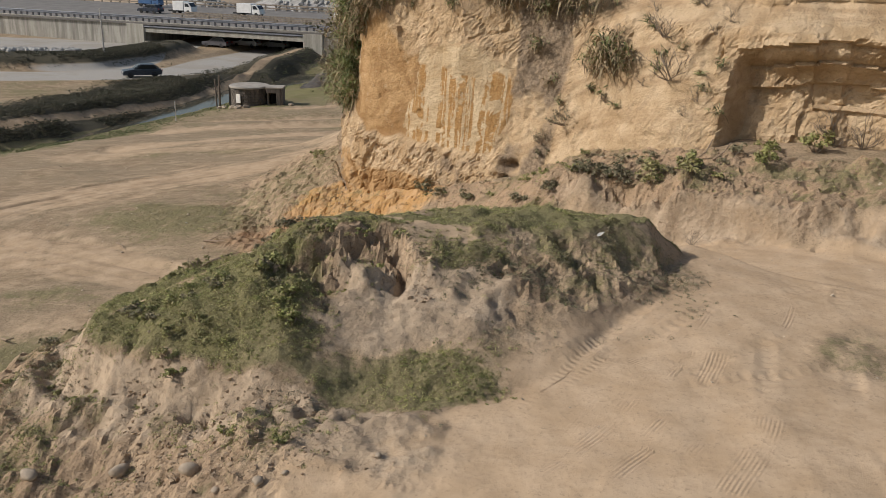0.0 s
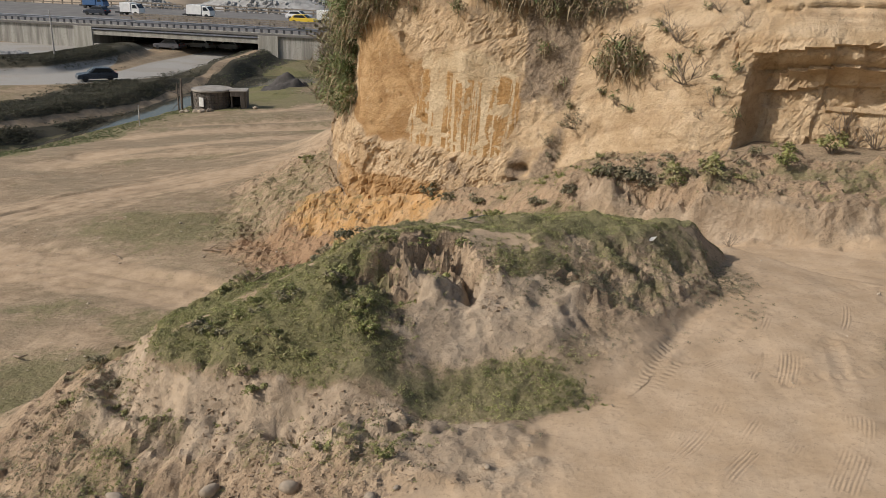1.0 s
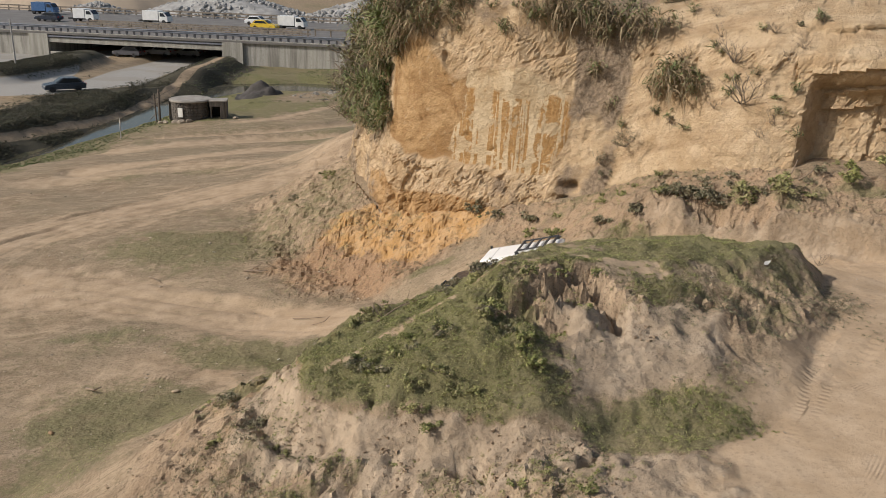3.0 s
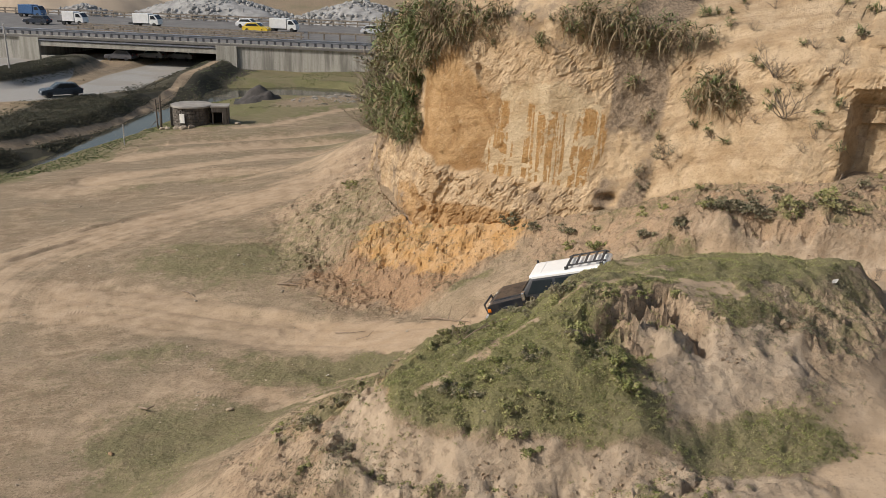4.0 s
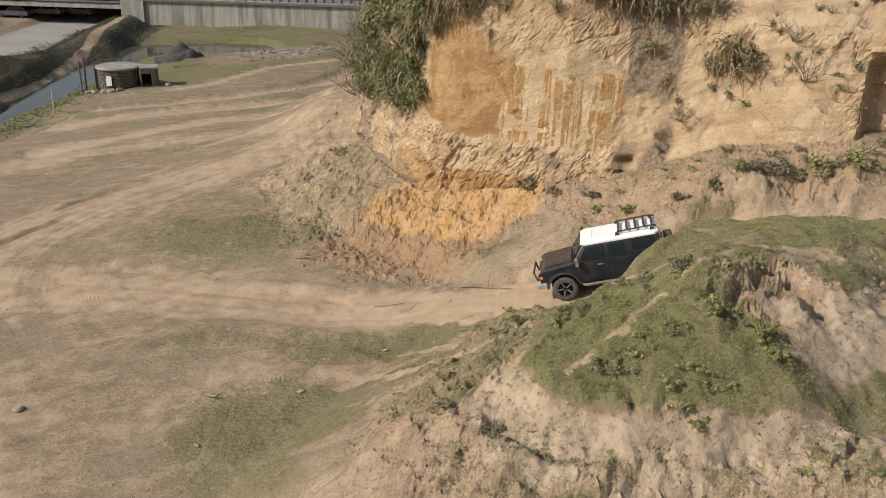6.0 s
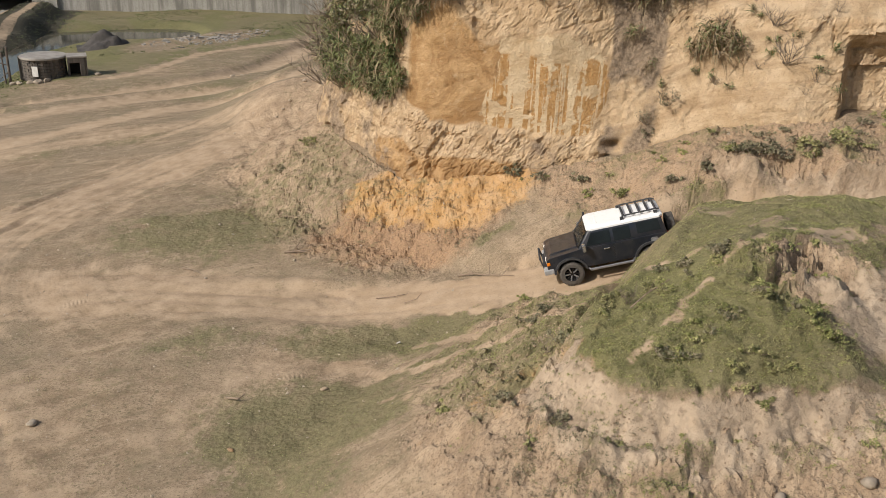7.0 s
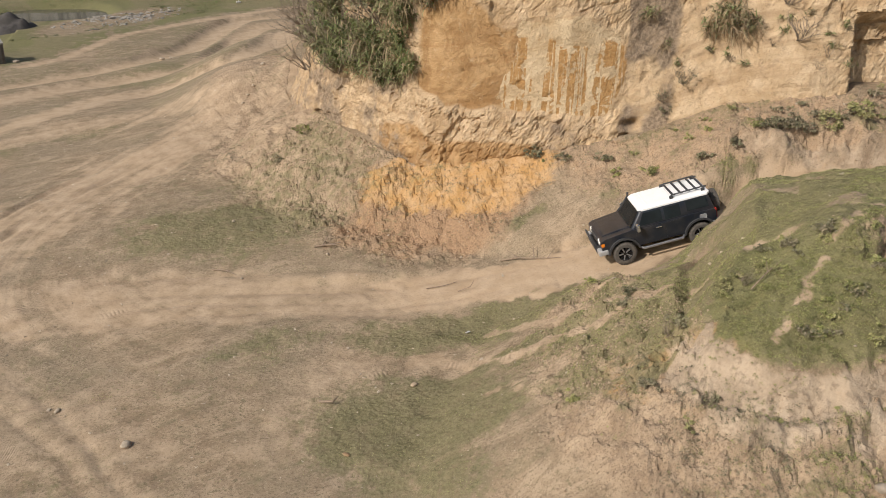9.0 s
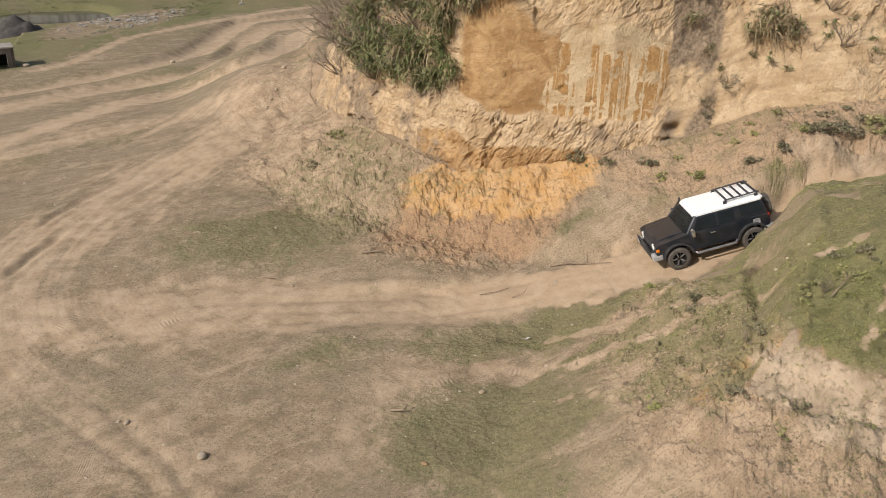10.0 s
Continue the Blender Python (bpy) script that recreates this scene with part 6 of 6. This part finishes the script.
stuff("dry_weeds", v, f, SHRUB, "grey-green and straw-coloured weeds on the slopes", "weeds")

scrub = scatter(190000, -62, -17, 56, 128, lambda c, x, y: c["scrub"] * 0.85 * (1 - 0.85 * smooth(104, 112, y) * (x > -34)) * smooth(-0.9, 0.3, fractal(x, y, 4.0, 103, 3)))
v, f = leaf_clumps(scrub + np.array((0, 0, 0.1)), rng.uniform(0.1, 0.28, len(scrub)), 8, 0.1, rng, 0.45)
marsh = scatter(5000, -22, 12, 96, 127, lambda c, x, y: c["grass"] * smooth(0.0, 0.5, fractal(x, y, 5.0, 105, 3)))
verge = scatter(16000, -36, -17, 62, 104, lambda c, x, y: c["grass"] * (along(x, y, RIVER)[1] < 0) * smooth(5.5, 2.5, along(x, y, RIVER)[0] + 1.2 * fractal(x, y, 2.0, 104, 2)))
verge = verge[verge[:, 2] > -3.38]
high = np.concatenate([rng.uniform(0.12, 0.4, len(marsh)), rng.uniform(0.05, 0.16, len(verge))])
marsh = np.concatenate([marsh, verge])
mv, mf = leaf_clumps(marsh, high, 9, 0.09, rng, 0.35)
stuff("marsh_weeds", mv, mf, MARSH, "green marsh plants beside the water", "weeds")
stuff("bank_scrub", v, f, SCRUB, "dark low scrub covering the ditch banks", "scrub")


def reed_clump(at, out, size, seed, label, group, count=150, category="reed clump", dry=0.2):
    """A clump of long arching leaves, some dry."""
    r = np.random.default_rng(seed)
    tip = thing("reed_clump", label, category, Matrix.Translation(at), group)
    for name, mat, share, stiff in (("green_foliage", REED, 1 - dry, 0.5), ("dry_foliage", DRY, dry, 0.9)):
        n = int(2.0 * count * share)
        cane = ways(n // 11 + 1, r, 0.45, 1.5) + 0.4 * np.array(out)
        cane = cane / np.linalg.norm(cane, axis=1, keepdims=True)
        pick = r.integers(0, len(cane), n)
        up = r.uniform(0.1, 1, n) ** 0.8
        base = cane[pick] * (size * 0.75 * up)[:, None] + r.normal(size=(n, 3)) * 0.07 * size
        d = ways(n, r, -0.1, 1.1) + 0.5 * cane[pick]
        d = d / np.linalg.norm(d, axis=1, keepdims=True)
        v, f = blades(base, d, r.uniform(0.22, 0.5, n) * (0.5 + 0.5 * size), r.uniform(0.03, 0.06, n) * (0.55 + 0.45 * size), stiff * r.uniform(0.4, 1.9, n), r, 4)
        part(name, fast_mesh(name, v, f, mat), None, tip)
    return tip


def twig_bush(at, out, size, seed, label, group, stems=9, leafy=0, name="bare_shrub"):
    """A shrub of forking bare twigs, with a few leaves if any."""
    r = random.Random(seed)
    bush = thing(name, label, "shrub", Matrix.Translation(at), group)
    bm = start()
    tips = []

    def fork(p, way, long, thick, depth):
        bend = way + Vector((r.uniform(-0.35, 0.35), r.uniform(-0.35, 0.35), r.uniform(-0.1, 0.3)))
        mid = p + way * long * 0.5
        end = mid + bend.normalized() * long * 0.5
        tube(bm, [p, mid, end], thick, 3, 0.55)
        tips.append(end)
        if depth:
            for _ in range(r.choice((2, 3))):
                side = (bend.normalized() + Vector((r.uniform(-0.9, 0.9), r.uniform(-0.9, 0.9), r.uniform(-0.3, 0.6)))).normalized()
                fork(mid.lerp(end, r.uniform(0.2, 1.0)), side, long * r.uniform(0.5, 0.8), thick * 0.55, depth - 1)

    for _ in range(stems):
        way = (Vector(out) * 0.6 + Vector((r.uniform(-1, 1), r.uniform(-1, 1), r.uniform(0.2, 1.4)))).normalized()
        fork(Vector((r.uniform(-0.1, 0.1), r.uniform(-0.1, 0.1), 0)) * size, way, size * r.uniform(0.35, 0.6), 0.016 * size, 2)
    part("branchwork", bm, TWIG, bush)["kind"] = "stuff"
    if leafy:
        g = np.random.default_rng(seed)
        pts = np.array([tuple(t) for t in tips])
        v, f = leaf_clumps(pts, np.full(len(pts), 0.13 * size), leafy, 0.075 * size, g, 0.9)
        part("foliage", fast_mesh("foliage", v, f, SHRUB), None, bush)
    return bush


def leaf_bush(at, size, seed, label, group, mat=None, leaves=420):
    """A low round shrub of small leaves on short stems."""
    r = np.random.default_rng(seed)
    bush = thing("shrub", label, "shrub", Matrix.Translation(at), group)
    lobes = r.normal(size=(9, 3)) * np.array((0.3, 0.3, 0.12)) * size + np.array((0, 0, 0.32 * size))
    v, f = leaf_clumps(lobes, size * r.uniform(0.16, 0.34, 9), leaves // 9, 0.075 * size + 0.02, r, 0.9)
    part("foliage", fast_mesh("foliage", v, f, mat or SHRUB), None, bush)
    bm = start()
    for lobe in lobes:
        tube(bm, [(0, 0, -0.05), tuple(0.5 * lobe + np.array((0.03, 0, 0))), tuple(lobe)], 0.012 * size + 0.004, 4, 0.5)
    part("stem", bm, TWIG, bush)["kind"] = "stuff"
    return bush


DRY = leaf_paint("dry straw leaves", (0.2, 0.15, 0.085), (0.4, 0.32, 0.19), (0.28, 0.2, 0.12), 0.4)

# the thicket on the cliff's nose
thicket = random.Random(5)
for k in range(46):
    u, w = (k + 0.5) / 46, thicket.uniform(0, 1)
    sx = 0.1 - 8.6 * u
    hz = 2.6 + 0.9 * smooth(0.3, 0.0, u) + (5.2 - 1.2 * u) * w
    j, i = int(np.argmin(np.abs(H - hz))), int(np.argmin(np.abs(s - sx)))
    at = Vector(grid[j, i])
    out = Vector((-nx[i], -ny[i], 0.35)).normalized()
    if k % 6 == 5:
        twig_bush(at, out, thicket.uniform(1.6, 2.3), 300 + k, "bare twiggy shrub in the thicket on the cliff", "thicket on the cliff", 8, 3 if k % 12 == 5 else 0)
    else:
        reed_clump(at, out, thicket.uniform(1.2, 1.9), 200 + k, "arching green and straw-coloured reeds hanging from the cliff", "thicket on the cliff", 200)
for k, (x, y, z, size) in enumerate(((-6.0, 47.5, 5.2, 2.3), (-6.3, 50, 5.6, 2.6), (-5.6, 45.5, 5.0, 1.9), (-5.8, 52.5, 6.5, 2.8), (-5.0, 54, 5.5, 2.8), (-5.4, 49, 4.0, 2.0), (-6.2, 43.8, 4.6, 1.7), (-6.0, 44.8, 6.2, 2.0), (-6.2, 46.4, 7.0, 2.2), (-5.4, 42.6, 5.4, 1.6), (-6.4, 48.2, 7.4, 2.4), (-6.0, 51, 7.6, 2.4))):
    at, out = on_cliff(x, y, z)
    twig_bush(at, out, size, 400 + k, "tall bare grey shrub on the cliff's flank", "thicket on the cliff", 14)
# tufts on the face
for k, (x, y, z, size, dense) in enumerate(((-3.9, 38.7, 8.4, 1.1, 150), (-3.3, 38.2, 8.9, 1.1, 150), (-2.7, 37.7, 9.4, 1.1, 150), (-2.0, 37.2, 9.7, 1.0, 140), (-3.0, 38.2, 10.2, 1.3, 190), (-1.2, 36.6, 9.9, 0.9, 110), (-3.4, 38.9, 9.6, 1.3, 190), (-2.6, 38.4, 9.9, 1.2, 180), (-1.7, 37.6, 10.0, 1.1, 150), (-4.0, 39.6, 8.8, 1.3, 190), (-4.2, 40.0, 7.6, 1.2, 170), (-0.6, 36.8, 10.2, 0.9, 120), (5.3, 30.5, 8.0, 1.25, 260), (4.9, 30.9, 7.9, 0.8, 120), (5.9, 30.1, 8.1, 0.85, 130), (3.4, 32.9, 8.2, 0.7, 90), (3.9, 32.3, 7.2, 0.5, 50), (-3.2, 38.4, 8.6, 0.9, 150), (-2.4, 37.6, 9.2, 0.8, 120),
                                            (2.6, 34.0, 9.6, 1.0, 140), (3.6, 33.4, 9.9, 1.2, 180), (4.4, 32.9, 10.0, 1.1, 150), (1.6, 34.8, 9.9, 1.1, 150), (3.1, 33.6, 10.3, 1.2, 160), (4.0, 33.2, 9.5, 1.0, 130), (5.0, 32.4, 9.8, 1.0, 130), (2.2, 34.3, 10.3, 1.1, 150), (0.9, 35.2, 9.5, 0.6, 70), (5.6, 32.2, 10.2, 0.8, 90))):
    at, out = on_cliff(x, y, z)
    reed_clump(at, out, 1.35 * size, 500 + k, "tuft of long dry and green leaves rooted in the cliff face", "tufts on the cliff", int(0.75 * dense), "grass tuft", 0.62)
for k, (x, y, z, size) in enumerate(((7.2, 28.6, 7.9, 1.4), (6.9, 29.2, 9.2, 1.1), (4.2, 31.4, 6.0, 0.8), (3.6, 31.6, 5.2, 0.6), (8.1, 29.0, 10.4, 0.6))):
    at, out = on_cliff(x, y, z)
    twig_bush(at, out, size, 600 + k, "dry twiggy shrub rooted in the cliff face", "shrubs on the cliff", 10, 2 if k in (2, 3) else 0)
for k, (x, y, z, size) in enumerate(((9.6, 28.6, 10.4, 0.5), (9.0, 29.0, 10.3, 0.25), (4.9, 30.9, 7.3, 0.2), (3.2, 31.3, 4.9, 0.45))):
    at, out = on_cliff(x, y, z)
    leaf_bush(at, size, 650 + k, "small grey-green shrub on the cliff", "shrubs on the cliff", None, 260)
sprinkle = random.Random(15)
for k in range(84):
    sx, hz = (sprinkle.uniform(2, 16), sprinkle.uniform(5.2, 8.0)) if k < 44 else (sprinkle.uniform(9, 17), sprinkle.uniform(0.6, 7.6))
    if sx < 9 and hz < 6.4:
        hz += 1.6
    at = Vector(grid[int(np.argmin(np.abs(H - hz))), int(np.argmin(np.abs(s - sx)))])
    if k % 3 == 0:
        twig_bush(at, (-0.5, -0.6, 0.4), sprinkle.uniform(0.3, 0.65), 1300 + k, "small dry twiggy plant rooted in the cliff", "small plants on the cliff", 7)
    else:
        reed_clump(at, (-0.5, -0.6, 0.3), sprinkle.uniform(0.2, 0.5), 1300 + k, "small dry grass tuft rooted in the cliff", "small plants on the cliff", 26, "grass tuft")
# shrubs on the ground
for k, (x, y, size, green) in enumerate(((-3.1, 18.75, 0.62, 0), (-0.5, 34.5, 0.7, 0), (0.1, 33.4, 0.5, 0), (1.1, 32.0, 0.55, 0), (1.4, 29.8, 0.55, 1), (4.8, 26.9, 0.9, 0), (6.3, 26.0, 0.8, 1), (4.3, 27.3, 0.7, 0),
                                         (5.6, 26.6, 0.75, 0), (7.3, 25.6, 0.9, 1), (3.6, 27.6, 0.6, 0), (2.6, 28.3, 0.5, 0), (-5.0, 23.4, 0.4, 0), (-5.6, 23.0, 0.35, 0), (-6.6, 19.9, 0.45, 0), (-9.4, 20.5, 0.4, 1),
                                         (-8.6, 18.8, 0.4, 0), (-7.9, 17.4, 0.3, 0), (-7.8, 44.7, 0.5, 0), (-6.2, 45.8, 0.6, 1), (9.3, 25.2, 0.7, 1), (10.9, 25.9, 0.9, 1), (-4.4, 25.9, 0.3, 1), (0.8, 31.0, 0.4, 1))):
    leaf_bush((x, y, floor_at(x, y) - 0.03), size, 700 + k, "low green weedy shrub on the bank" if green else "low grey-green shrub on dry ground", "low shrubs", WEED if green else None, 520)
for k, (x, y) in enumerate(((4.2, 27.5), (4.9, 26.9), (5.6, 26.4), (6.2, 25.7), (7.2, 25.7), (8.2, 25.7), (7.9, 25.0), (6.5, 27.4), (5.9, 27.8), (4.9, 29.3), (4.2, 29.9), (3.5, 29.1), (3.3, 30.6), (-0.4, 34.0), (0.3, 33.3), (1.1, 32.1), (1.9, 31.3), (3.0, 29.4), (9.6, 26.0),
                            (8.6, 26.1), (6.7, 25.7), (5.3, 26.8), (4.5, 27.2), (7.6, 25.9), (-1.9, 16.8), (-2.6, 17.3), (-3.2, 17.2), (-2.3, 18.0), (-1.5, 18.2), (-1.1, 17.4), (-3.4, 16.8), (-0.8, 18.3), (-4.6, 19.4), (-5.9, 19.3), (-5.2, 19.5), (-8.8, 17.2), (-6.9, 15.7), (-6.3, 15.4), (-5.4, 14.9), (-3.4, 13.5), (-4.7, 15.0), (-7.3, 16.1), (-2.4, 12.8))):
    bank = 24 < y < 29 and x > 4
    leaf_bush((x, y, floor_at(x, y) - 0.05), (0.5 if bank else 0.36 if 16.5 < y < 18.5 else 0.26) * (1 + 0.35 * math.sin(7.1 * k)), 1200 + k, "low grey-green bush on the bank's edge" if bank else "small green weed plant on dry soil", "bushes on the bank" if bank else "weeds on the slope", SHRUB if bank and k % 3 else WEED, 360)
tangle = random.Random(17)
for k in range(34):
    x, y = (tangle.uniform(-6.2, -2.6), tangle.uniform(15.2, 17.2)) if k < 22 else (tangle.uniform(-5.6, -3.2), tangle.uniform(18.4, 20.0))
    leaf_bush((x, y, floor_at(x, y) - 0.05), tangle.uniform(0.22, 0.42), 1400 + k, "leafy green weed plant in the mound's grass", "weeds on the mound", WEED if k % 3 else SHRUB, 300)
for k, (x, y, size) in enumerate(((2.2, 27.3, 0.4), (11.6, 26.4, 1.3), (12.3, 26.0, 1.1), (-6.9, 20.0, 0.6), (-5.3, 19.2, 0.5), (6.3, 21.4, 0.45), (-3.9, 26.4, 0.4))):
    twig_bush((x, y, floor_at(x, y)), (-0.3, -0.4, 0.2), size, 800 + k, "dead branching shrub with bare grey twigs", "dead shrubs", 9)

# ---- stones, clods, sticks and litter ----
CLOD = Paint("broken dry clods")
CLOD.set(Base_Color=CLOD.mix(CLOD.island(), (0.24, 0.17, 0.11), (0.42, 0.32, 0.215)), Roughness=0.95, Normal=CLOD.bump(CLOD.noise(25, 5, 0.6), 0.6, 0.01))
GRAVEL = plain_paint("pale gravel stones", (0.42, 0.345, 0.255), 0.9, 0, 0.25, 6, 0.01)


def clod_mesh(spots, low, high, seed, mat, name, label, category):
    """Many small angular lumps in one mesh."""
    r = np.random.default_rng(seed)
    base = np.array([(sx, sy, sz) for sx in (-1, 1) for sy in (-1, 1) for sz in (-1, 1)], float) * 0.7
    tri = np.array([(0, 1, 3, 2), (4, 6, 7, 5), (0, 4, 5, 1), (2, 3, 7, 6), (0, 2, 6, 4), (1, 5, 7, 3)])
    n = len(spots)
    size = low * (high / low) ** (r.uniform(0, 1, n) ** 2.2)
    v = base[None] * r.uniform(0.6, 1.25, (n, 8, 1)) * size[:, None, None] * np.array((1, 0.85, 0.65)) + r.normal(size=(n, 8, 3)) * 0.22 * size[:, None, None]
    a = r.uniform(0, 6.28, n)
    c, sn = np.cos(a)[:, None], np.sin(a)[:, None]
    v = np.stack([v[..., 0] * c - v[..., 1] * sn, v[..., 0] * sn + v[..., 1] * c, v[..., 2]], -1) + spots[:, None, :]
    f = (np.arange(n) * 8)[:, None, None] + tri[None]
    stuff(name, v.reshape(-1, 3), f.reshape(-1, 4), mat, label, category)


lumps = np.concatenate([scatter(60000, -13, 0, 12, 27, lambda c, x, y: np.clip(c["loam"] + 0.8 * c["pale"], 0, 1) * smooth(-0.2, 0.5, fractal(x, y, 1.0, 111, 2)) * 0.8),
                        scatter(26000, -12, 12, 24, 48, lambda c, x, y: np.clip(c["red"] + 0.5 * c["loam"] + c["clay"], 0, 1) * 0.5)])
clod_mesh(lumps, 0.012, 0.05, 61, CLOD.mat, "clods", "broken clods of dry earth on the slopes", "clods")
grit = np.concatenate([scatter(15000, -26, 12, 12, 62, lambda c, x, y: (0.12 + 0.12 * c["grass"]) * (0.25 + 0.75 * smooth(18, 23, y))), scatter(900, -20, 8, 55, 95, lambda c, x, y: 0.3 + 0 * x)])
clod_mesh(grit, 0.015, 0.065, 62, GRAVEL, "gravel", "scattered pale gravel on the dry ground", "gravel")


rocks = scatter(9000, -14, 9, 93, 114, lambda c, x, y: 0.7 * blob(x, y, -3, 103, 8, 3.2, 38) * smooth(-0.3, 0.3, fractal(x, y, 2.0, 113, 3)))
clod_mesh(rocks, 0.06, 0.24, 63, plain_paint("pale broken rubble", (0.34, 0.315, 0.275), 0.9, 0, 0.3, 1.0, 0.02), "rubble", "pale broken stones spread over the marsh", "rubble")


def stone(x, y, size, seed, label, mat=STONE, flat=0.7):
    bm = bmesh.new()
    pebble(bm, (0, 0, size * 0.35), size, random.Random(seed), flat, 2)
    ob = tagged(new("stone", bm_mesh("stone", bm, mat, True)), label, "stone", "loose stones")
    ob.location = (x, y, floor_at(x, y))


for k, (x, y, size) in enumerate(((-5.3, 13.6, 0.17), (-3.9, 12.9, 0.18), (-6.9, 13.7, 0.17), (-3.3, 12.2, 0.09), (-2.6, 12.0, 0.1), (-2.2, 12.1, 0.06), (-0.8, 12.3, 0.06))):
    stone(x, y, size, 900 + k, "smooth rounded grey river stone on dry earth")
for k, (x, y, size, tint) in enumerate(((-19.0, 27.6, 0.15, 0), (-10.95, 25.85, 0.12, 1), (-14.05, 24.0, 0.11, 2), (-3.9, 25.4, 0.14, 0), (-4.6, 58.1, 0.13, 0), (-5.2, 57.4, 0.1, 0), (-4.0, 58.8, 0.12, 0), (-2.3, 61.6, 0.18, 0), (-3.2, 84, 0.25, 0), (-2.2, 84.6, 0.22, 0),
                                        (-11.5, 40.6, 0.1, 0), (-9.5, 35.4, 0.08, 0), (-20.3, 30.5, 0.1, 0), (5.3, 28.9, 0.08, 0), (-12.9, 35.6, 0.07, 0))):
    stone(x, y, size, 930 + k, ("pale rough stone lying on the dry flat", "pale brown clod of earth lying in the grass", "orange clay lump lying in the grass")[tint],
          (GRAVEL, CLOD.mat, plain_paint("orange clay lump", (0.38, 0.245, 0.135), 0.95, 0, 0.3, 5, 0.02))[tint], 0.35 if tint else 0.6)


def stick(points, thick, label, forks=()):
    x0, y0 = points[0][:2]
    st = thing("stick", label, "stick", Matrix.Translation((x0, y0, floor_at(x0, y0) + thick)), "fallen sticks")

    def path(pts):
        return [(x - x0, y - y0, floor_at(x, y) + up - floor_at(x0, y0)) for x, y, up in pts]

    part("stem", tube(start(), path(points), thick, 6, 0.5), PALE_WOOD, st)
    for f in forks:
        part("fork", tube(start(), path(f), thick * 0.6, 5, 0.5), PALE_WOOD, st)


PALE_WOOD = plain_paint("bleached fallen wood", (0.27, 0.2, 0.14), 0.85, 0, 0.3, 6)
stick([(-9.7, 36.2, 0.02), (-9.2, 36.0, 0.08), (-8.7, 35.9, 0.04)], 0.04, "bleached forked stick lying on the dry flat", ([(-9.4, 36.1, 0.05), (-9.0, 36.5, 0.12)], [(-9.2, 36.0, 0.08), (-8.9, 35.6, 0.1)]))
stick([(-13.6, 37.0, 0.02), (-13.2, 36.5, 0.08), (-13.0, 36.1, 0.05)], 0.03, "short dark stick lying on the dry flat")
stick([(-4.5, 30.9, 0.03), (-4.1, 30.4, 0.1), (-3.7, 29.9, 0.04), (-3.1, 29.1, 0.03)], 0.03, "long thin fallen branch across the track's edge", ([(-4.1, 30.4, 0.1), (-4.3, 30.9, 0.4)], [(-3.7, 29.9, 0.05), (-3.5, 30.3, 0.4)], [(-3.4, 29.5, 0.04), (-3.0, 29.6, 0.2)]))
stick([(-7.6, 31.0, 0.02), (-7.0, 30.7, 0.04), (-6.5, 30.7, 0.02)], 0.02, "thin broken twig lying on the track")
stick([(-6.9, 30.0, 0.02), (-6.5, 29.8, 0.12), (-6.3, 29.9, 0.25)], 0.02, "thin upturned twig lying on the track")
stick([(-13.7, 26.6, 0.02), (-13.4, 26.3, 0.1), (-13.2, 26.4, 0.14)], 0.04, "dark broken stump of wood on the dry flat")
stick([(-5.4, 18.9, 0.05), (-5.0, 18.9, 0.15), (-4.3, 19.0, 0.22)], 0.02, "thin dry branch lying on the mound's crest", ([(-4.9, 18.9, 0.15), (-4.5, 19.3, 0.2)],))
for k, (x, y, z) in enumerate(((7.6, 26.4, 6.2), (8.0, 26.0, 6.1))):
    stick([(x, y, 0.02), (x + 0.2, y - 0.3, 0.3), (x + 0.4, y - 0.2, 0.5)], 0.03, "pale bent root sticking out of the bank")
# pale litter
LITTER = plain_paint("bleached plastic scrap", (0.7, 0.68, 0.64), 0.6, 0, 0.15, 8)
for k, (x, y) in enumerate(((3.6, 19.15), (5.6, 21.0), (5.4, 29.0), (-11.2, 39.2), (-8.0, 27.6))):
    bm = start()
    a = [bm.verts.new(Vector(p)) for p in ((-0.1, 0, 0), (0.02, -0.06, 0.05), (0.12, 0.02, 0.12), (0.0, 0.07, 0.08))]
    bm.faces.new(a)
    bmesh.ops.solidify(bm, geom=list(bm.faces), thickness=0.012)
    ob = tagged(new("plastic_scrap", bm_mesh("plastic_scrap", bm, LITTER)), "small crumpled scrap of white plastic on the ground", "litter", "litter")
    ob.matrix_world = Matrix.Translation((x, y, floor_at(x, y))) @ Matrix.Rotation(k * 1.3, 4, "Z")
